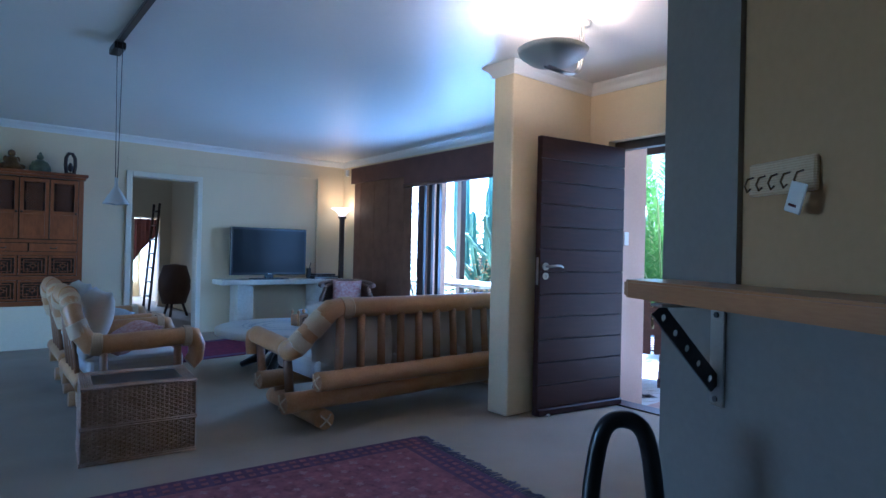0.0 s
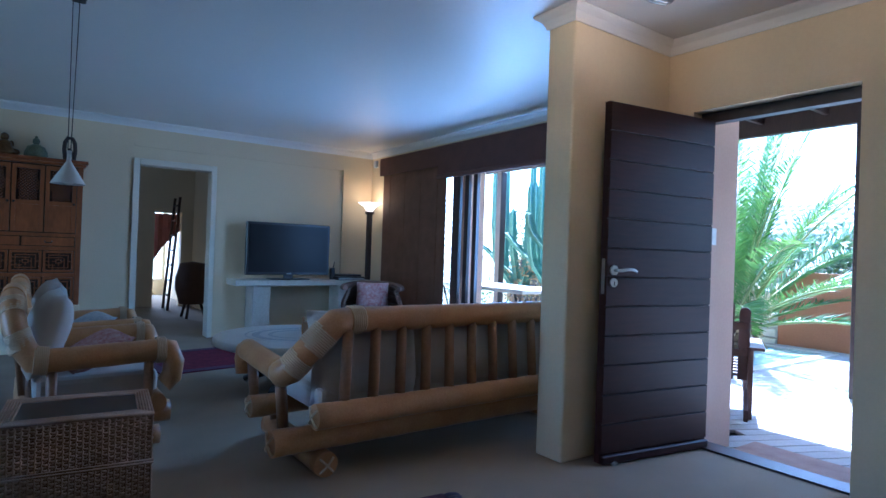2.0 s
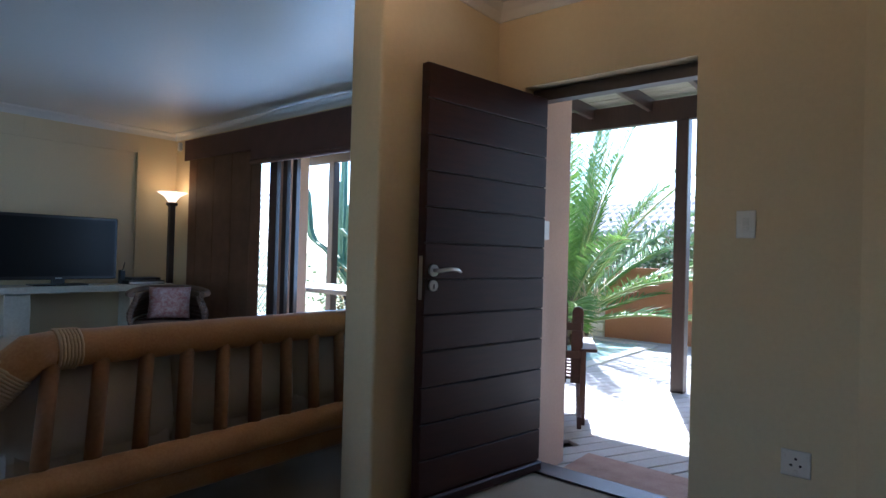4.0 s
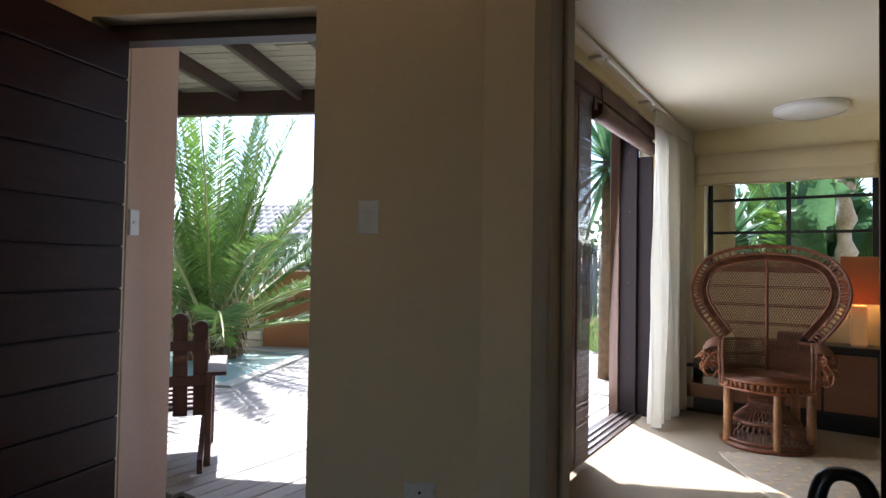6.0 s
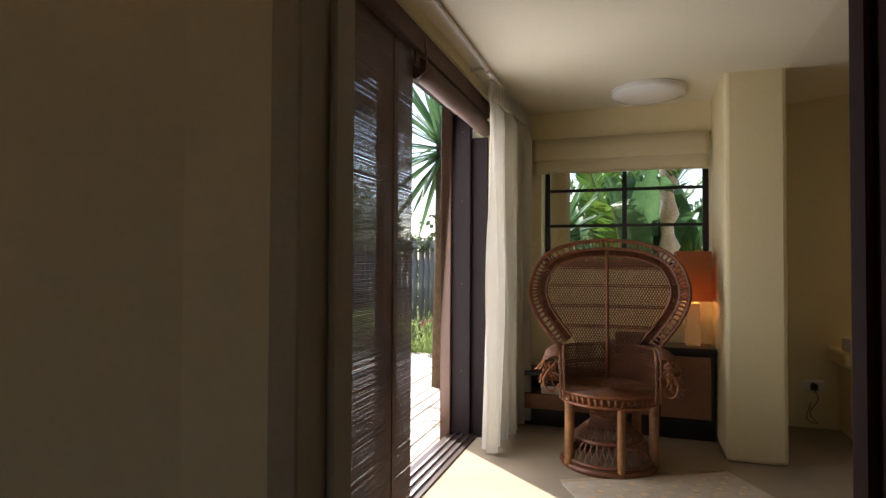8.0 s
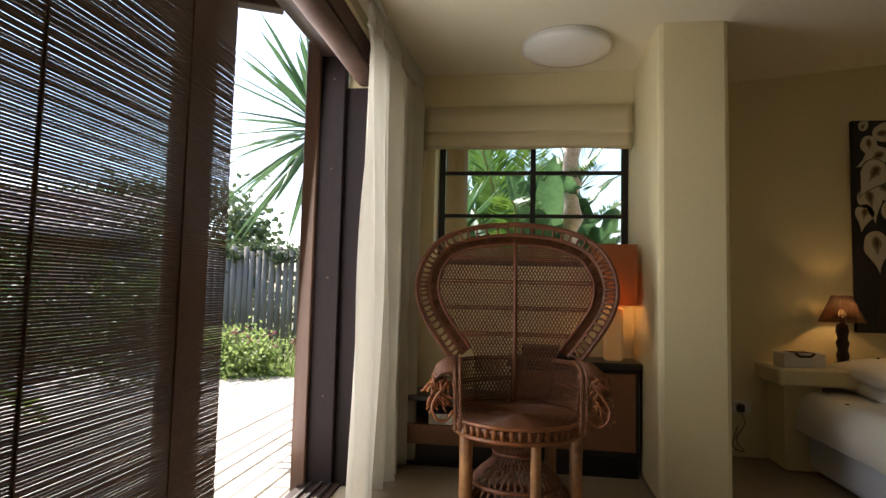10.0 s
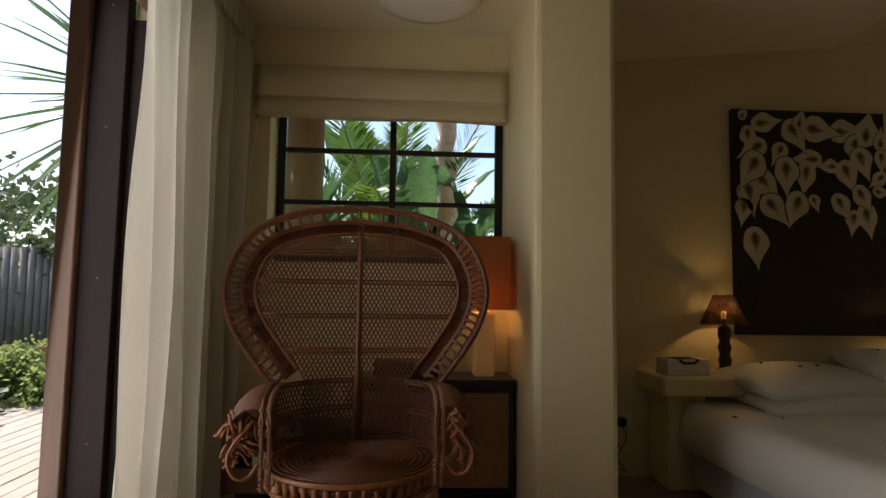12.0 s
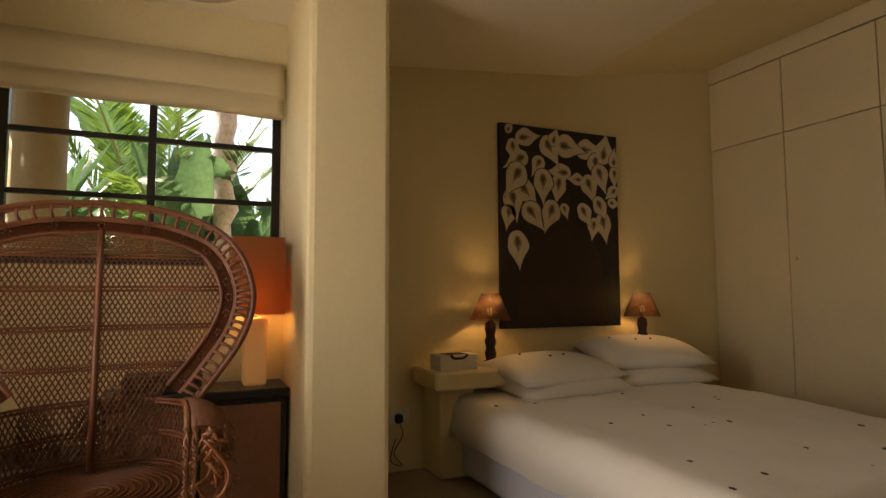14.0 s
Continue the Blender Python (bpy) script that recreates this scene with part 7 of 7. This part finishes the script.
# pool, boundary wall and the neighbour's roof
bm = boxes((8.0, 10.1, 4.3, 9.0, -0.0975, -0.09))
t = thing("swimming_pool", L @ pose(0, 0, 0), "pale green swimming pool with a stone edge", "pool")
part("water", bm, pool_m, t, "pale green water")
part("coping", boxes((7.85, 8.0, 4.15, 9.15, -0.0975, -0.075), (10.1, 10.25, 4.15, 9.15, -0.0975, -0.075), (8.0, 10.1, 4.15, 4.3, -0.0975, -0.075), (8.0, 10.1, 9.0, 9.15, -0.0975, -0.075)), stone_m, t, "pale stone coping")
bm = boxes((10.65, 10.85, 3.2, 5.15, -0.35, 0.98), (10.6, 10.9, 3.2, 5.15, 0.98, 1.04))
struct("wall_garden", bm, ochre_m, "terracotta rendered garden wall", L)
bm = bmesh.new()
rnd = random.Random(8)
for k in range(9):
    box(bm, 10.62 + rnd.uniform(-0.03, 0.03), 10.9, 5.15, 5.42 + rnd.uniform(-0.05, 0.05), -0.3 + k * 0.145, -0.3 + (k + 1) * 0.145 - 0.006, bev=0.02)
struct("wall_pier", bm, stone_m, "pale rough stone pier at the end of the garden wall", L)
bm = boxes((11.2, 11.3, 5.2, 12, -0.4, 1.05))
struct("wall_shed", bm, dark_m, "dark timber shed wall behind the palm", L)
h = thing("neighbour_house", L @ pose(0, 0, 0), "low neighbour house with a pale clay tile roof", "house")
part("wall", boxes((15.0, 20.0, 3.0, 9.5, -0.4, 1.75)), ext_m, h)
rf = part("roof", boxes((14.6, 20.4, 2.7, 9.8, 1.7, 1.76)), tile_m, h)
tm = None
for i in range(7):
    for j in range(34):
        bm = None
        if tm is None:
            b2 = bmesh.new()
            prof = [(-0.11, 0.0), (-0.07, 0.06), (0.0, 0.085), (0.07, 0.06), (0.11, 0.0)]
            r0 = [b2.verts.new((0, y, z)) for y, z in prof]
            r1 = [b2.verts.new((0.46, y * 0.9, z * 0.9 + 0.16)) for y, z in prof]
            for k in range(4):
                b2.faces.new((r0[k], r1[k], r1[k + 1], r0[k + 1])).smooth = True
            b2.faces.new(r0)
            ob = link("tile", b2, tile_m)
            tm = ob.data
        else:
            ob = new("tile", tm)
        ob.parent = rf
        ob.location = (14.6 + i * 0.4, 2.8 + j * 0.21, 1.74 + i * 0.14)
part("roof_slope", boxes((14.62, 17.6, 2.7, 9.8, 1.76, 1.80)), tile_m, h)


def leafy(name, m, label, cat, mat, size, n, leaf, seed, trunk=True, kind="", flowers=None, spiky=False):
    """A shrub: limbs and many small folded leaves in an uneven crown."""
    rnd = random.Random(seed)
    t = thing(name, m, label, cat)
    if kind:
        t["kind"] = kind
    sx, sy, sz = size
    if trunk:
        bm = bmesh.new()
        for k in range(7):
            a = k * 0.9 + rnd.random()
            e = Vector((sx * 0.5 * math.cos(a) * rnd.random(), sy * 0.5 * math.sin(a) * rnd.random(), sz * rnd.uniform(0.5, 0.85)))
            tube(bm, [(0, 0, -0.1), e * 0.4 + Vector((0.03, 0, 0.1)), e], [0.04, 0.025, 0.008], 6)
        part("limbs", bm, trunk_m, t)
    bm = bmesh.new()
    clumps = []
    for k in range(max(8, n // 90)):
        a, b = rnd.random() * 6.28, rnd.random() ** 0.6
        z = rnd.random()
        r = b * math.sqrt(max(0.05, 1 - (z * 0.95) ** 2.5))
        clumps.append((Vector((sx * r * math.cos(a), sy * r * math.sin(a), sz * z)), rnd.uniform(0.12, 0.26) * min(sx, sy, sz) * 1.6))
    for k in range(n):
        c, r = rnd.choice(clumps)
        p = c + Vector((rnd.gauss(0, 1), rnd.gauss(0, 1), rnd.gauss(0, 0.9))) * r * 0.6
        if p.z < 0:
            p.z = rnd.random() * 0.15
        d = Vector((rnd.uniform(-1, 1), rnd.uniform(-1, 1), rnd.uniform(-0.2, 1.0) + (1.2 if spiky else 0))).normalized()
        s = d.orthogonal().normalized()
        s.rotate(Matrix.Rotation(rnd.random() * 6.28, 3, d))
        l = leaf * rnd.uniform(0.6, 1.3) * (2.4 if spiky else 1)
        w = leaf * (0.12 if spiky else 0.32)
        up = d.cross(s)
        a, b, e, f = bm.verts.new(p), bm.verts.new(p + d * l * 0.5 + s * w), bm.verts.new(p + d * l), bm.verts.new(p + d * l * 0.5 - s * w + up * w * 0.4)
        bm.faces.new((a, b, e, f))
    part("leaves", bm, mat, t)
    if flowers:
        bm = bmesh.new()
        for k in range(flowers[0]):
            a = rnd.random() * 6.28
            c = Vector((sx * 0.9 * rnd.random() * math.cos(a), sy * 0.9 * rnd.random() * math.sin(a), sz * rnd.uniform(0.85, 1.25)))
            for q in range(9):
                blob(bm, c + Vector((rnd.gauss(0, 1), rnd.gauss(0, 1), rnd.gauss(0, 0.7))) * 0.025, 0.012, (1, 1, 0.8), 1)
            tube(bm, [c, c - Vector((0, 0, sz * 0.4))], 0.003, 4)
        part("flowers", bm, flowers[1], t)
    return t


# garden outside the bedroom
leafy("flower_bed", pose(10.35, 6.15, -0.2), "light green flowering perennials at the edge of the deck", "plants", bright_m, (0.6, 0.7, 0.5), 8000, 0.06, 3, False, "stuff", (26, flower_m))
leafy("flower_bed", pose(10.8, 7.4, -0.25), "light green flowering perennials at the edge of the deck", "plants", bright_m, (0.7, 0.7, 0.5), 3000, 0.06, 13, False, "stuff", (10, flower_m))
leafy("flower_bed", pose(10.55, 5.0, -0.25), "light green flowering perennials at the edge of the deck", "plants", bright_m, (0.6, 0.6, 0.5), 2600, 0.055, 23, False, "stuff", (16, flower_m), True)
leafy("grass_clump", pose(10.4, 7.25, -0.3), "tall grey-green tussock of grass", "grass", shrub_m, (0.35, 0.35, 1.0), 2600, 0.16, 4, False, "stuff", None, True)
leafy("shrub", pose(12.9, 8.7, -0.3), "dark green garden shrub with reddish tips", "shrub", shrub_m, (1.5, 1.3, 2.35), 9000, 0.085, 5)
leafy("shrub", pose(12.9, 11.0, -0.3), "dense dark green garden shrub", "shrub", shrub_m, (1.8, 1.6, 2.1), 7000, 0.1, 6)
leafy("creeper", pose(12.1, 6.7, 1.35), "green creeper along the top of the fence", "creeper", shrub_m, (0.3, 1.9, 0.28), 2600, 0.07, 9, False)


def fence():
    t = thing("fence", pose(12.0, 0, -0.3), "weathered grey upright-pole garden fence", "fence")
    rnd = random.Random(12)
    y = 1.5
    while y < 9.2:
        r = rnd.uniform(0.042, 0.052)
        h = 1.86 + rnd.uniform(-0.06, 0.06)
        bm = bmesh.new()
        tube(bm, [(0, 0, 0), (rnd.uniform(-0.01, 0.01), rnd.uniform(-0.01, 0.01), h)], r, 8)
        ob = part("pole", bm, fence_m, t)
        ob.location = (0, y, 0)
        y += 2 * r + rnd.uniform(0.004, 0.02)
    for z in (0.4, 1.45):
        part("rail", boxes((0.05, 0.1, 1.5, 9.2, z, z + 0.08)), fence_m, t)


fence()


def yucca(m, seed, h, n, ln, label):
    rnd = random.Random(seed)
    t = thing("yucca", m, label, "yucca")
    bm = bmesh.new()
    tube(bm, [(0.0, 0, -0.2), (0.05, 0.02, h * 0.5), (0, 0, h)], [0.11, 0.08, 0.07], 10)
    part("trunk", bm, trunk_m, t)
    bm = bmesh.new()
    for k in range(n):
        az = k * 2.39996
        el = radians(82 - 130 * (k / n) ** 0.9 + rnd.uniform(-8, 8))
        d = Vector((math.cos(az) * math.cos(el), math.sin(az) * math.cos(el), math.sin(el)))
        side = Vector((-math.sin(az), math.cos(az), 0))
        l = ln * rnd.uniform(0.75, 1.1)
        p = Vector((0, 0, h - 0.22 * k / n))
        up = side.cross(d)
        rows = []
        for f, w in ((0, 0.02), (0.35, 0.034), (0.75, 0.022), (1, 0.001)):
            c = p + d * l * f + Vector((0, 0, -0.12 * l * f * f))
            rows.append((bm.verts.new(c + side * w), bm.verts.new(c - up * w * 0.35), bm.verts.new(c - side * w)))
        for a, b in zip(rows, rows[1:]):
            bm.faces.new((a[0], b[0], b[1], a[1])), bm.faces.new((a[1], b[1], b[2], a[2]))
    part("leaves", bm, yucca_m, t)


yucca(pose(8.2, 4.28, -0.1), 1, 2.6, 110, 1.1, "tall yucca with stiff sword leaves")

# outside the small-paned window
bm = bmesh.new()
tube(bm, [(8.2, 3.115, -0.3), (8.2, 3.115, 2.42)], 0.15, 24)
struct("column", bm, column_m, "round beige column under the eave, darkened as if shaded")
bm = bmesh.new()
tube(bm, [(9.3 + 0.02 * math.sin(k * 1.3), 2.02 + 0.015 * math.sin(k * 2.1), -0.3 + 0.12 * k) for k in range(32)], [0.085 + 0.02 * math.sin(k * 1.9) + 0.012 * math.sin(k * 4.1) for k in range(32)], 10)
t = thing("slim_palm", pose(0, 0, 0), "slim pale peeling palm stem outside the window", "palm")
part("trunk", bm, palebark_m, t)


def banana(m, seed, n, label):
    rnd = random.Random(seed)
    t = thing("banana_plant", m, label, "banana plant")
    bm = bmesh.new()
    tube(bm, [(0, 0, -0.2), (0.02, 0.03, 0.9), (0, 0, 1.6)], [0.12, 0.1, 0.06], 12)
    part("stem", bm, bind_m, t, "pale peeling stem")
    for k in range(n):
        az = k * 2.2 + rnd.random() * 0.6
        el = radians(rnd.uniform(45, 82))
        d = Vector((math.cos(az) * math.cos(el), math.sin(az) * math.cos(el), math.sin(el)))
        p = Vector((0, 0, 1.0 + 0.5 * rnd.random()))
        ln = rnd.uniform(1.3, 1.9)
        bm = bmesh.new()
        rows = []
        N = 16
        for i in range(N + 1):
            f = i / N
            w = 0.17 * math.sin(math.pi * min(1, 0.06 + f * 0.94)) ** 0.6 if f > 0.15 else 0.012
            side = d.cross(Vector((0, 0, 1))).normalized()
            up = side.cross(d)
            j = 0.02 * rnd.uniform(-1, 1)
            rows.append([bm.verts.new(p + side * w * s + up * (0.35 * abs(s) * w + j * abs(s) + (0.012 if i % 2 else 0))) for s in (-1, -0.5, 0, 0.5, 1)])
            p = p + d * ln / N
            d = (d + Vector((0, 0, -0.075))).normalized()
        for i, (a, b) in enumerate(zip(rows, rows[1:])):
            for q in range(4):
                if rnd.random() < 0.22 and q in (0, 3):
                    continue
                bm.faces.new((a[q], a[q + 1], b[q + 1], b[q])).smooth = True
        part("leaf", bm, banana_m, t)


banana(pose(9.4, 2.3, -0.2), 1, 9, "banana plant with broad torn leaves and a pale stem")
banana(pose(10.2, 1.75, -0.2), 2, 8, "banana plant with broad torn leaves and a pale stem")
banana(pose(11.4, 2.95, 0.5), 5, 7, "banana plant with broad torn leaves and a pale stem")
leafy("shrub", pose(12.9, 2.2, -0.3), "low dense shrub behind the banana plants", "shrub", shrub_m, (1.0, 2.2, 1.7), 4000, 0.11, 41)
yucca(pose(8.8, 3.12, -0.2), 7, 1.75, 70, 0.9, "yucca with bright green sword leaves outside the window")
feather_palm(pose(10.3, 2.5, 0.5), 9, 26, 2.2, "young feather palm between the banana plants")
banana(pose(10.0, 3.1, -0.2), 3, 8, "banana plant with broad torn leaves and a pale stem")

# outside the living room window: cactus, table, garden
def cactus(m, seed):
    rnd = random.Random(seed)
    t = thing("candelabra_cactus", m, "tall blue-green candelabra cactus with upright arms", "cactus")
    for k in range(11):
        a = k * 2.4
        r = 0.25 + 0.08 * k
        e = Vector((r * math.cos(a), r * math.sin(a), 0))
        h = rnd.uniform(2.2, 3.7) - 0.05 * k
        pts = [Vector((0, 0, 0.3 + 0.06 * k)), e * 0.7 + Vector((0, 0, 0.7 + 0.08 * k)), e + Vector((0, 0, 1.2 + 0.06 * k)), e * 1.1 + Vector((0, 0, h))]
        pts = smooth_path(pts, 6)
        bm = bmesh.new()
        n = len(pts)
        rings = []
        for i, p in enumerate(pts):
            R = 0.085 * (1 if i < n - 2 else (0.75 if i == n - 2 else 0.15)) * (1 + 0.1 * math.sin(i * 1.9))
            rings.append([bm.verts.new(p + Vector((math.cos(q * math.pi / 5), math.sin(q * math.pi / 5), 0)) * R * (1.0 if q % 2 else 0.55)) for q in range(10)])
        for a1, b1 in zip(rings, rings[1:]):
            for q in range(10):
                bm.faces.new((a1[q], a1[(q + 1) % 10], b1[(q + 1) % 10], b1[q]))
        bm.faces.new(rings[-1])
        part("arm", bm, cactus_m, t)
    bm = bmesh.new()
    tube(bm, [(0, 0, -0.2), (0, 0, 0.8)], 0.14, 10)
    part("trunk", bm, trunk_m, t)


cactus(pose(*uv(9.3, 8.6), -0.2), 1)
cactus(pose(*uv(9.8, 10.2), -0.2), 2)
leafy("shrub", pose(*uv(10.8, 8.2), -0.3), "pale dry garden shrub behind the cactus", "shrub", bright_m, (1.6, 1.8, 1.3), 5000, 0.09, 21)
leafy("shrub", pose(*uv(12.5, 11.5), -0.3), "tall dark garden shrub behind the cactus", "shrub", shrub_m, (1.8, 1.9, 2.4), 6000, 0.11, 22)
tb = thing("patio_table", L @ pose(6.55, 7.3, -0.1), "pale stone patio table on a wrought iron base", "table")
part("top", boxes((-0.45, 0.45, -1.1, 1.1, 0.76, 0.81), bev=0.008), stone_m, tb)
for y in (-0.8, 0.8):
    bm = bmesh.new()
    for x in (-0.3, 0.3):
        tube(bm, [(x, y, 0.0), (x * 0.6, y, 0.35), (x, y, 0.76)], 0.015, 6)
    for k in range(6):
        c = (-0.25 + 0.1 * k, y, 0.66)
        tube(bm, [(c[0] + 0.045 * math.cos(a), c[1], c[2] + 0.045 * math.sin(a)) for a in (q * 0.6283 for q in range(10))], 0.006, 5, closed=True)
    part("iron_leg", bm, black_m, tb, "black wrought iron leg")
bm = bmesh.new()
box(bm, 5.42, 5.66, 6.46, 6.68, -0.1, 2.6, bev=0.01)
struct("column_patio", bm, ext_m, "pale rendered pillar outside the living room window", L, "column")
tr_ = thing("trellis", L @ pose(9.0, 11.2, -0.3), "white diamond garden trellis behind the patio", "trellis")
part("frame", boxes((0, 0.03, 0, 0.04, 0, 2.7), (0, 0.03, 1.66, 1.7, 0, 2.7), (0, 0.03, 0.04, 1.66, 0, 0.05), (0, 0.03, 0.04, 1.66, 2.65, 2.7)), white_m, tr_)
for sg in (1, -1):
    for k in range(-17, 28):
        pts = [(0.012 + 0.006 * sg, 0.04 + 1.62 * q / 20, 0.16 * k + sg * 1.62 * q / 20 - (0 if sg > 0 else -1.62)) for q in range(21)]
        pts = [p for p in pts if 0.05 <= p[2] <= 2.65]
        if len(pts) > 1:
            bm = bmesh.new()
            tube(bm, [pts[0], pts[-1]], 0.014, 4)
            part("slat", bm, white_m, tr_)
cactus(pose(*uv(8.7, 7.3), -0.2), 3)
leafy("shrub", pose(*uv(10.2, 9.6), -0.3), "dry brownish garden shrub by the patio", "shrub", column_m, (1.0, 1.2, 1.5), 4200, 0.07, 24)
# hedge and trees that close the distance
leafy("hedge", pose(*uv(13.2, 5.5), -0.3), "dense garden hedge beyond the wall", "hedge", shrub_m, (1.0, 5.0, 1.9), 9000, 0.12, 31, False, "stuff")
leafy("hedge", pose(*uv(22, 4.0), -0.3), "far garden trees with grey-green crowns", "trees", shrub_m, (2.0, 9.0, 3.7), 9000, 0.22, 32, False, "stuff")
leafy("hedge", pose(15.5, 3.0, -0.3), "far garden hedge beyond the fence", "hedge", shrub_m, (1.0, 6.0, 1.7), 6000, 0.15, 33, False, "stuff")
